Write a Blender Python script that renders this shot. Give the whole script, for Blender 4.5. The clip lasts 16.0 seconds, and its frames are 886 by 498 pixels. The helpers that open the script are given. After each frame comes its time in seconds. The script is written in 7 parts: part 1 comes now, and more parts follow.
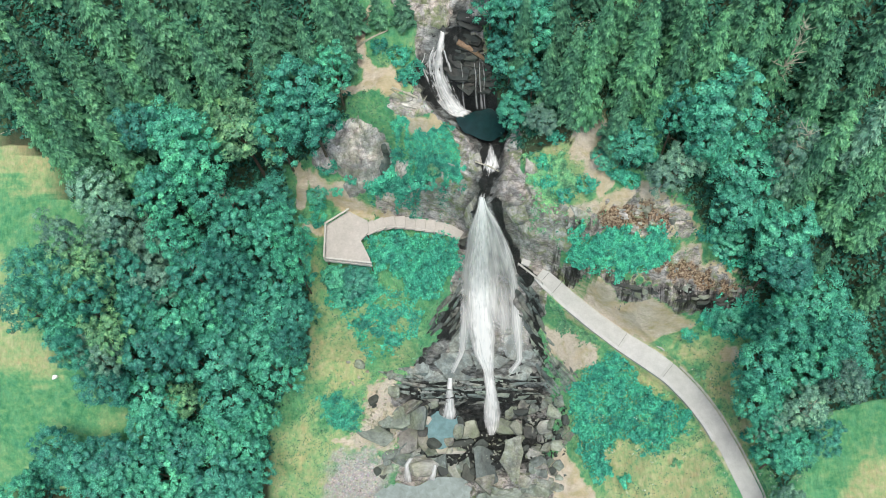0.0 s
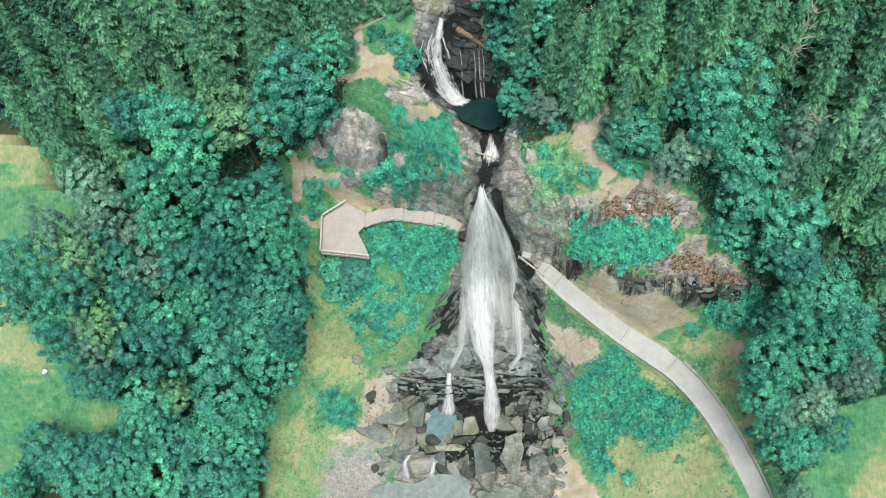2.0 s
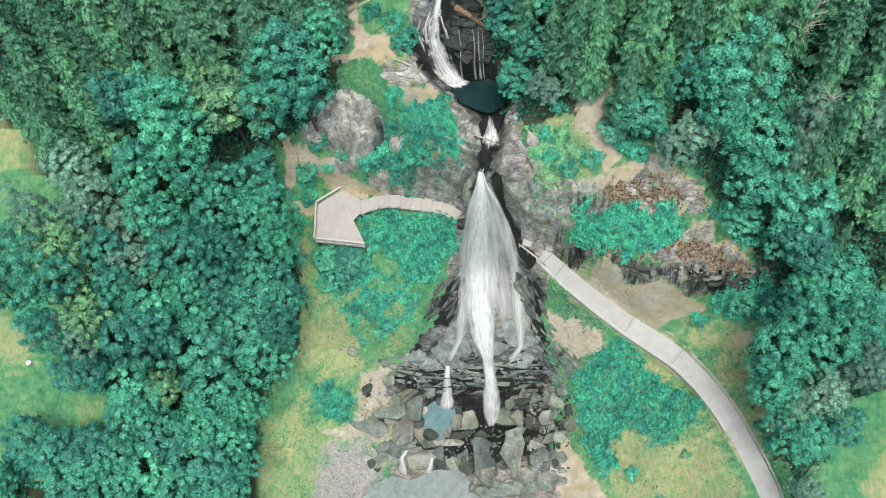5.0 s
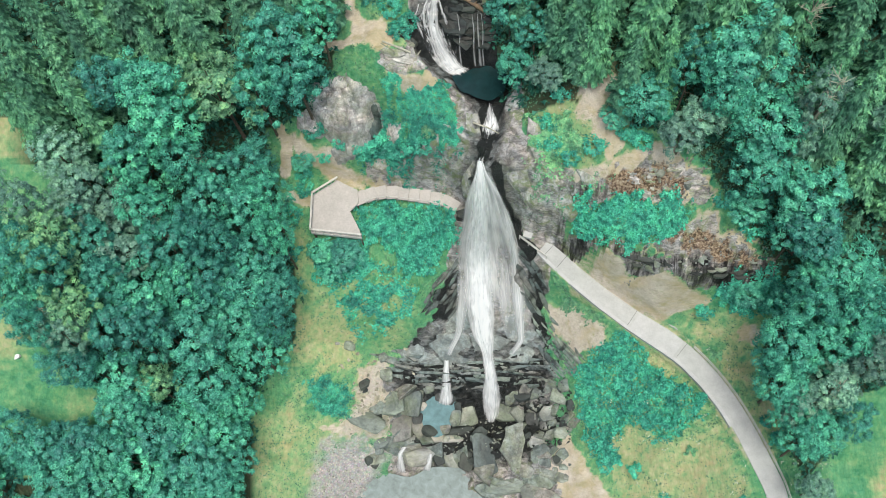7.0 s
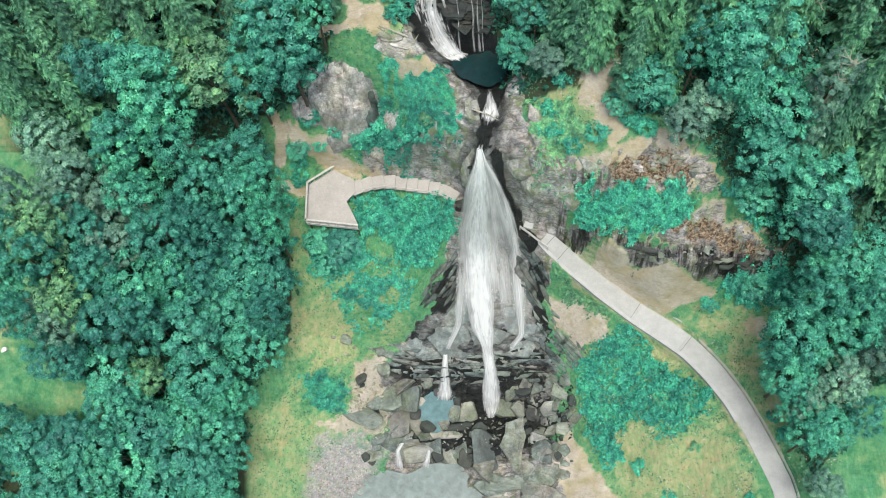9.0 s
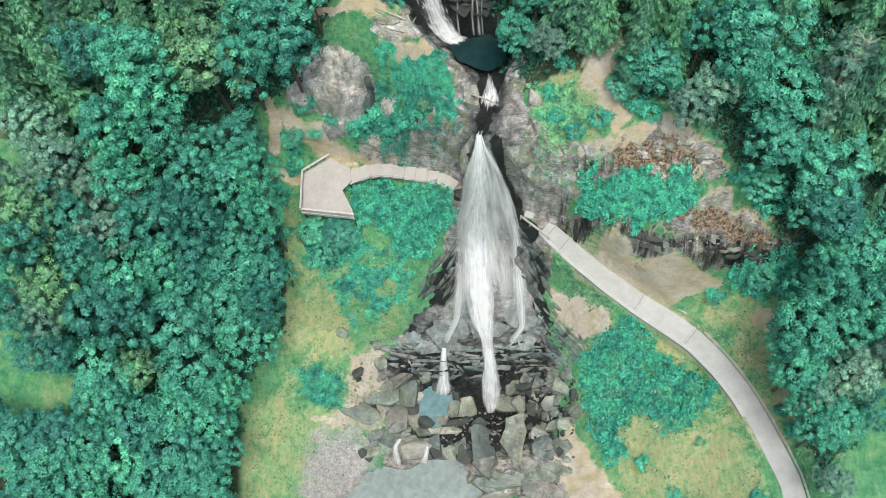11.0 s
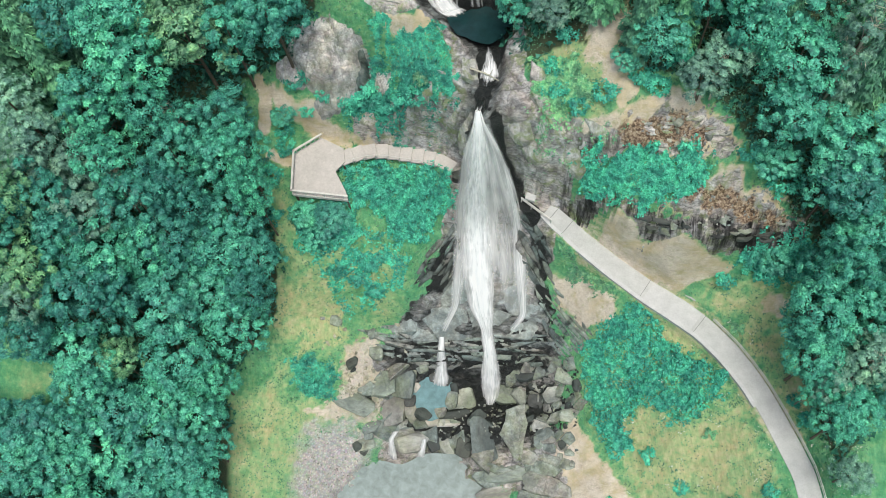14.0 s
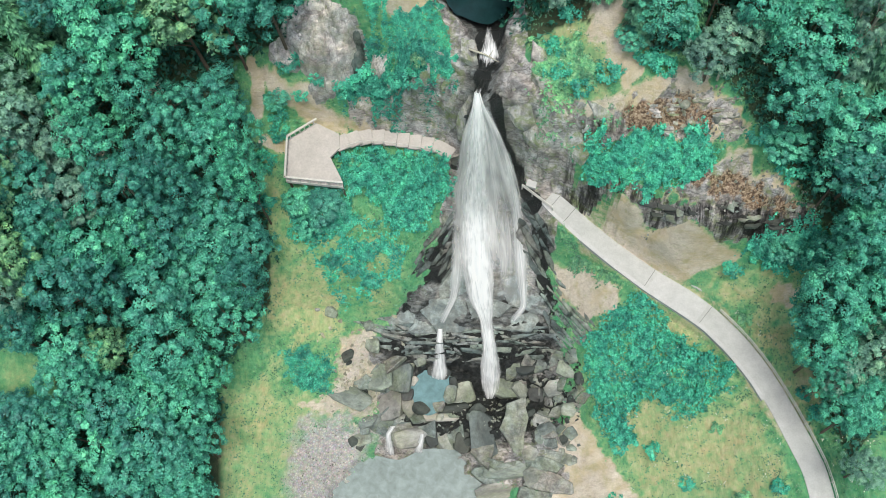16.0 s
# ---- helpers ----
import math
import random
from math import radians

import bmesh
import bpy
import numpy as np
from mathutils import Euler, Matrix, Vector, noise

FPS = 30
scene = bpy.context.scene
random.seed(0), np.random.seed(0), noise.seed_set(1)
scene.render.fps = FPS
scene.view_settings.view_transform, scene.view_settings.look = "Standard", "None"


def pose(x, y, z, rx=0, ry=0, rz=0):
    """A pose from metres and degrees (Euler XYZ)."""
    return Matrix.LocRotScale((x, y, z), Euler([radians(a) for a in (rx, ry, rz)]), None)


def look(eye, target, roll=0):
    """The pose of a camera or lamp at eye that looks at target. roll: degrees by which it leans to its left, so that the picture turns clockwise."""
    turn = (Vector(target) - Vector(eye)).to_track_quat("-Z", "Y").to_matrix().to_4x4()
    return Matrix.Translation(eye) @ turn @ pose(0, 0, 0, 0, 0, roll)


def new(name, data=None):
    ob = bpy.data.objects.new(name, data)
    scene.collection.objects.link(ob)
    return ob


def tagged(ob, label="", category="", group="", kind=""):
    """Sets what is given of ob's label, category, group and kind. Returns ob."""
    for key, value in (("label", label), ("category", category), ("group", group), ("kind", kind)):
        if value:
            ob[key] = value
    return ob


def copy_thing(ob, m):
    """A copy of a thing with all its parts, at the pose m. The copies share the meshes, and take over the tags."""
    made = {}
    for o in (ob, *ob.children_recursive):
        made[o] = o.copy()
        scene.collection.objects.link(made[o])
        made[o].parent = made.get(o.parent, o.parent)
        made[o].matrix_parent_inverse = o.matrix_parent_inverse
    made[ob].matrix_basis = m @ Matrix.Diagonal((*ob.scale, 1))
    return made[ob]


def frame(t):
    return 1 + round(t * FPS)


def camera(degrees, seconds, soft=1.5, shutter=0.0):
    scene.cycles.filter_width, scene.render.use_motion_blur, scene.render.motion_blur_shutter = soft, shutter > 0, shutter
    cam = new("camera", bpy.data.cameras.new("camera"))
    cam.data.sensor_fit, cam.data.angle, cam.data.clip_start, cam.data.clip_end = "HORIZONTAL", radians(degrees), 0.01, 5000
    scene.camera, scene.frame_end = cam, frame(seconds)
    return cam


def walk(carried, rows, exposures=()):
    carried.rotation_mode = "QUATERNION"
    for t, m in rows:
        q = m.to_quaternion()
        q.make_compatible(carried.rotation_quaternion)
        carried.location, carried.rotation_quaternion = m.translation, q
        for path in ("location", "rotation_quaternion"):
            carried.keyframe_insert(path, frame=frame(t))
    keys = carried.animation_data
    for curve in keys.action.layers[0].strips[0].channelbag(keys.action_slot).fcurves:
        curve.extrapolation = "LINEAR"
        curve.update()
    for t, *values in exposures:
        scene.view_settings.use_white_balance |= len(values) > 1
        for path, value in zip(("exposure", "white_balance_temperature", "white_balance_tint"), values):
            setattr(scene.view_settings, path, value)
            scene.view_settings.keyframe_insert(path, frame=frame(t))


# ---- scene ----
# The camera sinks straight down in front of the hillside, looking steeply at it.
cam = camera(48.0, 16.0, soft=0.8)
TOP = 138.4
SINK = [(0.0, 0.0), (1.0, 1.38), (2.0, 2.74), (3.0, 4.14), (4.0, 5.54), (5.3, 7.38), (6.5, 9.08), (7.5, 10.5), (8.0, 11.24), (9.0, 12.8),
        (10.2, 14.73), (11.5, 16.83), (12.5, 18.53), (13.5, 20.24), (14.5, 21.95), (15.2, 23.17), (16.0, 24.57)]
walk(cam, [(t, pose(0, 0, TOP - s, 20.43, 3.06, 0)) for t, s in SINK])
# ---- light: a bright overcast day ----
world = bpy.data.worlds.new("overcast_sky")
scene.world = world
world.use_nodes = True
wn = world.node_tree.nodes
sky = wn.new("ShaderNodeTexSky")
sky.sky_type, sky.sun_disc = "NISHITA", False
sky.sun_elevation, sky.sun_rotation = radians(77), radians(163)
sky.air_density, sky.dust_density, sky.ozone_density = 1.0, 4.0, 0.6
world.node_tree.links.new(sky.outputs[0], wn["Background"].inputs[0])
wn["Background"].inputs[1].default_value = 0.112
sun = new("sun", bpy.data.lights.new("sun", "SUN"))
sun.data.energy, sun.data.angle, sun.data.color = 2.3, radians(22), (0.965, 0.965, 0.87)
sun.matrix_world = look((6, -20, 90), (0, 0, 0))
scene.view_settings.exposure = 0.31
# ---- the lie of the land: cross-sections of the hillside, from the valley up ----
SECTIONS = []


def section(x, *knots):
    SECTIONS.append((x, np.array(knots, float)))


section(-90, (-40, 4), (10, 19), (30, 27), (55, 35), (90, 46))
section(-57, (-40, 2), (10, 16.5), (17, 19), (23, 23), (30, 28), (42, 31.5), (53, 35), (90, 48))
section(-46, (-40, 1), (10, 14), (17, 17.5), (23, 21.5), (30, 26), (42, 29), (53, 34), (90, 47))
section(-37, (-40, -1), (10, 6), (18, 9), (26, 13.5), (34, 17.5), (42, 21.5), (52, 31), (62, 36), (90, 46))
section(-28, (-40, -4), (10, 2), (18, 3.8), (22, 3.6), (30, 6.5), (35, 11), (40, 15), (44, 18.5), (48, 21), (52, 25), (56, 30), (62, 36), (90, 46))
section(-18, (-40, -6), (10, -3), (18, -1.5), (22, 1.2), (26, 3.6), (33, 6.2), (36, 11.5), (40, 16), (44, 18), (50, 19.4), (51.0, 25), (53.6, 29.4), (55, 33), (57, 35.5), (65, 39), (90, 46))
section(-12, (-40, -6), (14, -3.6), (20, -2.4), (24, -1), (29, 2.6), (32.5, 4), (34.5, 8.5), (37, 12.5), (40, 15), (46.5, 16.6), (49.4, 17.6), (50.2, 22), (53, 26.5), (54.4, 34.5), (57, 37.5), (65, 40), (90, 47))
section(-6, (-40, -6), (14, -3.6), (19.5, -3.2), (21, -1.4), (25, -0.9), (27.8, -0.6), (28.8, 2.6), (33, 4.6), (36, 7.5), (40, 11.5), (44.5, 16), (47.8, 17.2), (48.6, 26), (49.6, 31.5), (52, 34.5), (55, 36), (60, 38), (64, 41), (90, 48))
section(0, (-40, -6), (14, -2.5), (17, 0.6), (21, 1.6), (23.6, -1.8), (25.6, -2.2), (27, 0.5), (28.6, 3.2), (33, 6), (37, 9.2), (41, 12.6), (44.6, 16.4), (45.3, 24), (45.7, 31.5), (50, 32.4), (56, 34), (61, 38.5), (64, 42), (90, 49))
section(6, (-40, -6), (14, 1), (20, 2), (26, 1.2), (28, 3.4), (32, 5.4), (36, 9), (39.2, 15.8), (41.4, 17), (42.2, 25), (44, 30.5), (48, 34), (54, 37), (60, 41), (90, 50))
section(13, (-40, -5), (14, 4), (20, 5), (26, 7), (30, 10.6), (33.5, 13.6), (36.9, 14.6), (37.5, 22.5), (38.3, 25.5), (39.5, 26.8), (41, 30), (44.8, 34), (50.5, 38), (60, 43), (90, 52))
section(20, (-40, -2), (14, 7.2), (20, 9.5), (26, 11.2), (30, 12.6), (32.4, 13.8), (33.6, 16), (34.8, 21.5), (35.6, 25.5), (39.5, 28.5), (41, 31), (45, 35), (55, 42), (90, 54))
section(28, (-40, 2), (14, 13.2), (20, 13.2), (28, 13.8), (31, 16.5), (34.4, 20.5), (35.6, 25.5), (38.5, 28.5), (42, 32), (48, 37), (60, 44), (90, 55))
section(36, (-40, 6), (10, 16.5), (14, 17.5), (20, 18), (28, 19), (34, 22), (38, 27.5), (45, 34), (60, 44), (90, 55))
section(50, (-40, 8), (12, 21), (20, 23), (34, 27), (45, 34), (60, 43), (90, 54))
section(95, (-40, 10), (12, 24), (34, 32), (60, 44), (90, 54))
SECTIONS.sort(key=lambda s: s[0])
SX = np.array([s[0] for s in SECTIONS])

# Centre lines, each knot x, y, z and half-width.
ROAD = np.array([(6.0, 41.7, 17.2, 0.85), (6.9, 40.9, 16.9, 0.99), (9.8, 38.4, 15.8, 1.03), (13.0, 35.9, 14.8, 1.08), (16.6, 33.3, 14.0, 1.17), (20.0, 31.0, 13.8, 1.26), (22.4, 29.1, 13.6, 1.17),
                 (24.8, 26.4, 13.5, 1.17), (26.9, 23.2, 13.5, 1.12), (28.4, 20.0, 13.6, 1.12), (29.7, 16.7, 13.7, 1.17), (30.9, 13.7, 13.7, 1.17), (32.4, 4.0, 13.4, 1.17), (32.0, -14.0, 12.6, 1.17)])
BROOK = np.array([(-3.0, 72.0, 43.5, 1.6), (-4.2, 66.0, 41.8, 1.3), (-4.8, 62.8, 40.2, 1.0), (-6.9, 60.2, 38.2, 1.7), (-6.2, 58.0, 35.4, 1.6), (-4.4, 56.4, 33.2, 1.5), (-1.2, 55.2, 32.8, 2.2),
                  (-0.2, 53.0, 32.4, 1.5), (0.0, 49.8, 31.5, 0.9), (-0.9, 47.6, 31.1, 0.75), (-1.1, 45.4, 30.9, 0.75)])


WALK = np.array([(-16.3, 47.2, 19.8, 0.8), (-14.0, 48.2, 19.2, 0.8), (-12.2, 48.6, 18.6, 0.8), (-10.0, 48.4, 18.2, 0.8), (-7.9, 48.2, 17.8, 0.8), (-5.6, 47.8, 17.5, 0.8), (-4.0, 46.8, 17.3, 0.8),
                 (-2.8, 44.8, 17.2, 0.8), (-1.0, 43.7, 17.2, 0.8), (2.4, 43.2, 17.3, 0.8), (5.2, 42.0, 17.3, 0.8)])


def ramp(e0, e1, v):
    u = np.clip((v - e0) / (e1 - e0), 0, 1)
    return u * u * (3 - 2 * u)


def near_line(line, x, y):
    """Distance from a centre line in plan, with the line's height and half-width there."""
    best = np.full(np.shape(x), 1e9)
    hz, hw = np.zeros(np.shape(x)), np.ones(np.shape(x))
    for a, b in zip(line[:-1], line[1:]):
        d = b[:2] - a[:2]
        u = np.clip(((x - a[0]) * d[0] + (y - a[1]) * d[1]) / (d @ d), 0, 1)
        r = np.hypot(x - a[0] - u * d[0], y - a[1] - u * d[1])
        m = r < best
        best, hz, hw = np.where(m, r, best), np.where(m, a[2] + u * (b[2] - a[2]), hz), np.where(m, a[3] + u * (b[3] - a[3]), hw)
    return best, hz, hw


def wave(x, y, s, seed=0.0):
    """Cheap smooth noise of sines, about -1 to 1, with features s metres across."""
    k = 6.283 / s
    a = np.sin(k * (0.83 * x + 0.31 * y) + 1.7 * seed + 1.3 * np.sin(k * 0.61 * (0.4 * x - 0.9 * y) + seed))
    b = np.sin(k * (0.27 * x - 0.95 * y) * 1.13 + 2.9 * seed + 1.1 * np.sin(k * 0.53 * (0.9 * x + 0.5 * y) - seed))
    c = np.sin(k * (-0.6 * x + 0.7 * y) * 1.71 + 4.1 * seed + 0.9 * np.sin(k * 0.7 * (0.7 * x + 0.2 * y) + 2 * seed))
    return (a + b + 0.6 * c) / 2.6


def spot(x, y, cx, cy, rx, ry=None, turn=0.0, soft=0.35):
    """1 inside an ellipse in plan, 0 outside, with a soft uneven edge."""
    ry = ry or rx
    ca, sa = math.cos(radians(turn)), math.sin(radians(turn))
    u, v = (ca * (x - cx) + sa * (y - cy)) / rx, (-sa * (x - cx) + ca * (y - cy)) / ry
    r = np.hypot(u, v) + 0.10 * wave(x, y, 3.1, cx) + 0.07 * wave(x, y, 1.1, cy)
    return 1 - ramp(1 - soft / 2, 1 + soft / 2, r)


def base_height(x, y):
    rows = np.array([np.interp(y, s[1][:, 0], s[1][:, 1]) for s in SECTIONS])
    i = np.clip(np.searchsorted(SX, x) - 1, 0, len(SX) - 2)
    u = np.clip((x - SX[i]) / (SX[i + 1] - SX[i]), 0, 1)
    u = 0.5 * u + 0.5 * u * u * (3 - 2 * u)
    take = np.arange(x.size)
    return rows[i, take] * (1 - u) + rows[i + 1, take] * u


def patch(x, y, *outline, soft=0.9, ragged=0.5):
    """1 inside an outline in plan, 0 outside, with a ragged edge about soft metres wide."""
    pts = np.array(outline, float)
    d2 = np.full(x.shape, 1e9)
    hit = np.zeros(x.shape, bool)
    for (ax, ay), (bx, by) in zip(pts, np.roll(pts, -1, 0)):
        ex, ey = bx - ax, by - ay
        u = np.clip(((x - ax) * ex + (y - ay) * ey) / (ex * ex + ey * ey), 0, 1)
        d2 = np.minimum(d2, (x - ax - u * ex) ** 2 + (y - ay - u * ey) ** 2)
        if ay != by:
            hit ^= ((ay > y) != (by > y)) & (x < ex * (y - ay) / ey + ax)
    d = np.where(hit, -1.0, 1.0) * np.sqrt(d2) + ragged * (0.7 * wave(x, y, 3.3, pts[0, 0]) + 0.5 * wave(x, y, 1.2, pts[0, 1]))
    return 1 - ramp(-soft / 2, soft / 2, d)


def blocks(x, y, sx, sy, turn, seed):
    """Broken rock in plan: a random height for each block, -0.5 to 0.5, and how near the joint is, 0 to 1."""
    ca, sa = math.cos(radians(turn)), math.sin(radians(turn))
    u, v = (ca * x + sa * y) / sx, (-sa * x + ca * y) / sy
    iu, iv = np.floor(u), np.floor(v)
    f1, f2, tone = np.full(x.shape, 9.0), np.full(x.shape, 9.0), np.zeros(x.shape)
    for du in (-1, 0, 1):
        for dv in (-1, 0, 1):
            cu, cv = iu + du, iv + dv
            h = np.sin(cu * 127.1 + cv * 311.7 + seed * 74.7) * 43758.5453
            g = np.sin(cu * 269.5 + cv * 183.3 + seed * 21.3) * 24634.6345
            h, g = h - np.floor(h), g - np.floor(g)
            d = np.hypot(u - cu - 0.1 - 0.8 * h, v - cv - 0.1 - 0.8 * g)
            t = np.sin(cu * 12.9 + cv * 78.2 + seed) * 9631.7
            t = t - np.floor(t) - 0.5
            near = d < f1
            f2 = np.where(near, f1, np.minimum(f2, d))
            f1, tone = np.where(near, d, f1), np.where(near, t, tone)
    return tone, 1 - ramp(0.02, 0.16, f2 - f1)


def bedrock(x, y):
    """How far the bare rock shows, 0 to 1."""
    wide = np.interp(y, [13, 18, 26, 31, 35, 40, 44, 46, 49, 53, 57, 70], [9, 10.5, 11.0, 10.6, 7.6, 6.4, 5.6, 5.4, 3.6, 4.2, 5.0, 2.6])
    mid = np.interp(y, [13, 18, 26, 31, 35, 40, 44, 46, 49, 53, 57, 62, 70], [-1, -3.4, -3.0, -3.0, -1.0, 0.2, 0.8, 0.8, -0.4, -0.4, -4.0, -4.6, -4])
    r = 1 - ramp(0.88, 1.1, np.abs(x - mid) / wide + 0.09 * wave(x, y, 4.0, 1.0) + 0.05 * wave(x, y, 1.2, 2.0))
    r = r * ramp(13.0, 15.0, y)
    r = np.maximum(r, patch(x, y, (3.0, 46.6), (6.0, 45.4), (9.6, 43.8), (13.6, 43.6), (13.6, 42.0), (8.4, 42.4), (8.0, 40.0), (12.0, 37.4), (6.0, 40.0), (1.0, 44.4)))
    r = np.maximum(r, patch(x, y, (6.3, 42.2), (9.1, 41.2), (12.6, 39.4), (16.6, 37.7), (19.8, 36.6), (24.9, 37.1), (30.3, 36.4), (30.9, 34.9), (25.6, 34.6), (21.4, 34.9), (15.8, 36.9), (11.3, 39.1), ragged=0.25, soft=0.5))
    r = np.maximum(r, 0.7 * patch(x, y, (16.5, 38.0), (20.1, 39.7), (23.3, 40.1), (25.3, 37.9), (29.4, 36.9), (24.9, 36.1), (19.8, 36.4), ragged=1.0))
    r = np.maximum(r, 0.62 * patch(x, y, (13.0, 44.0), (16.0, 44.6), (22.5, 43.6), (23.6, 41.2), (14.0, 41.6), ragged=1.2))
    r = np.maximum(r, patch(x, y, (-19.1, 55.1), (-15.4, 55.4), (-12.2, 54.0), (-12.4, 52.4), (-16.6, 51.3), (-19.4, 52.3)))
    r = np.maximum(r, 0.8 * patch(x, y, (-15.0, 50.6), (-9.0, 50.9), (-5.0, 50.0), (-2.0, 48.0), (-2.0, 45.6), (-4.0, 46.2), (-5.4, 48.0), (-11.0, 49.4), (-15.0, 49.8), ragged=0.5))
    r = np.maximum(r, patch(x, y, (-11.8, 56.6), (-9.4, 57.2), (-8.0, 55.4), (-10.8, 55.2)))
    return r * (1 - 0.92 * patch(x, y, (-11.4, 54.3), (-7.1, 53.2), (-4.9, 53.6), (-3.8, 51.2), (-3.5, 48.8), (-5.4, 49.6), (-8.6, 52.2), soft=0.7, ragged=0.3))


def height(x, y):
    x, y = np.atleast_1d(np.asarray(x, float)), np.atleast_1d(np.asarray(y, float))
    shape = x.shape
    x, y = x.ravel(), y.ravel()
    h = base_height(x, y)
    rock = bedrock(x, y)
    inside = 1 - ramp(60, 90, np.abs(x))
    h = h + inside * (1 - rock) * (0.35 * wave(x, y, 9.0, 3.0) + 0.14 * wave(x, y, 2.6, 4.0))
    # bedded rock that ends in small steps along the slope
    bed = h + 0.35 * wave(x, y, 6.0, 5.0) + 0.10 * np.abs(x - 1)
    q = bed / 1.3
    terrace = (np.floor(q) + ramp(0.55, 0.97, q - np.floor(q))) * 1.3
    ledges = 0.95 * spot(x, y, -3.5, 31.0, 12, 5.0, 0) + 0.3 * rock
    worn = patch(x, y, (-8.6, 36.4), (-4.6, 38.0), (4.6, 38.0), (6.4, 33.6), (5.2, 32.0), (-2, 31.8), (-9.6, 32.4), soft=1.2)
    h = h + np.clip(ledges, 0, 0.95) * rock * (1 - 0.75 * worn) * (terrace - bed)
    # broken into blocks, with open joints
    t1, c1 = blocks(x, y, 2.6, 1.35, -6, 3.0)
    t2, c2 = blocks(x, y, 0.95, 0.6, 14, 8.0)
    fall_face = np.clip(ramp(34, 36, y) * (1 - ramp(45, 47, y)) * (1 - ramp(5, 7, np.abs(x))), 0, 1)
    smooth_slab = patch(x, y, (-8.6, 36.4), (-4.6, 38.0), (4.6, 38.0), (6.4, 33.6), (5.2, 31.4), (-2, 31.0), (-9.6, 31.8), soft=1.2)
    rough = rock * (1 - 0.55 * fall_face) * (1 - 0.72 * smooth_slab)
    h = h + rough * (0.75 * t1 - 0.55 * c1 + 0.28 * t2 - 0.22 * c2 + 0.12 * wave(x, y, 0.8, 7.0))
    # the brook's channel and the plunge pools
    d, z, w = near_line(BROOK, x, y)
    cut = 1 - ramp(w * 0.8, w * 0.8 + 1.1, d)
    h = h * (1 - cut) + np.minimum(h, z - 0.5 + 0.25 * wave(x, y, 1.3, 8.0)) * cut
    pool = spot(x, y, -0.6, 55.0, 3.5, 2.2, -12, 0.2)
    h = h * (1 - pool) + np.minimum(h, 31.6) * pool
    pool = spot(x, y, -8.0, 25.0, 2.5, 2.3, 0)
    h = h * (1 - pool) + np.minimum(h, -1.6) * pool
    pool = spot(x, y, -10.5, 12.0, 8.6, 6.6, 0)
    h = h * (1 - pool) + np.minimum(h, -4.0) * pool
    # the bed of boulders is dug out a little
    bed = spot(x, y, -3.0, 22.4, 13.0, 4.2, 0) * rock
    h = h - 0.5 * bed
    # benches for the road and the boardwalk
    d, z, w = near_line(ROAD, x, y)
    flat = 1 - ramp(w + 0.2, w + 0.5, d)
    h = h * (1 - flat) + (z - 0.12) * flat
    d, z, w = near_line(WALK, x, y)
    flat = 1 - ramp(w + 0.1, w + 0.5, d)
    h = h * (1 - flat) + np.minimum(h, z - 0.35) * flat
    return h.reshape(shape)
# ---- materials ----
def material(name, rough=0.8):
    m = bpy.data.materials.new(name)
    m.use_nodes = True
    p = m.node_tree.nodes["Principled BSDF"]
    p.inputs["Roughness"].default_value = rough
    p.inputs["Specular IOR Level"].default_value = 0.3
    return m, m.node_tree.nodes, m.node_tree.links, p


def noise_tex(n, l, scale, detail=4.0, vec=None, rough=0.55, warp=0.0):
    t = n.new("ShaderNodeTexNoise")
    t.inputs["Scale"].default_value, t.inputs["Detail"].default_value, t.inputs["Roughness"].default_value = scale, detail, rough
    t.inputs["Distortion"].default_value = warp
    if vec:
        l.new(vec, t.inputs["Vector"])
    return t.outputs["Fac"]


def ramp_node(n, l, fac, *stops):
    r = n.new("ShaderNodeValToRGB")
    e = r.color_ramp.elements
    while len(e) < len(stops):
        e.new(0.5)
    for k, (pos, col) in zip(e, stops):
        k.position, k.color = pos, (*col, 1) if len(col) == 3 else col
    l.new(fac, r.inputs[0])
    return r.outputs[0]


def mix_col(n, l, fac, a, b, mode="MIX"):
    m = n.new("ShaderNodeMix")
    m.data_type, m.blend_type = "RGBA", mode
    for sock, v in ((m.inputs[0], fac), (m.inputs[6], a), (m.inputs[7], b)):
        if isinstance(v, (int, float)):
            sock.default_value = v
        elif isinstance(v, tuple):
            sock.default_value = (*v, 1)
        else:
            l.new(v, sock)
    return m.outputs[2]


def math_node(n, l, op, a, b=0.0):
    m = n.new("ShaderNodeMath")
    m.operation = op
    for sock, v in zip(m.inputs, (a, b)):
        if isinstance(v, (int, float)):
            sock.default_value = v
        else:
            l.new(v, sock)
    return m.outputs[0]


def bump(n, l, p, fac, strength=0.5, dist=0.1):
    b = n.new("ShaderNodeBump")
    b.inputs["Strength"].default_value, b.inputs["Distance"].default_value = strength, dist
    l.new(fac, b.inputs["Height"])
    l.new(b.outputs[0], p.inputs["Normal"])


def place(n):
    return n.new("ShaderNodeTexCoord").outputs["Object"]


def stretched(n, l, vec, scale, turn=(0, 0, 0)):
    m = n.new("ShaderNodeMapping")
    m.inputs["Scale"].default_value = scale
    m.inputs["Rotation"].default_value = [radians(a) for a in turn]
    l.new(vec, m.inputs["Vector"])
    return m.outputs[0]


def where_on_earth(n):
    return n.new("ShaderNodeNewGeometry").outputs["Position"]


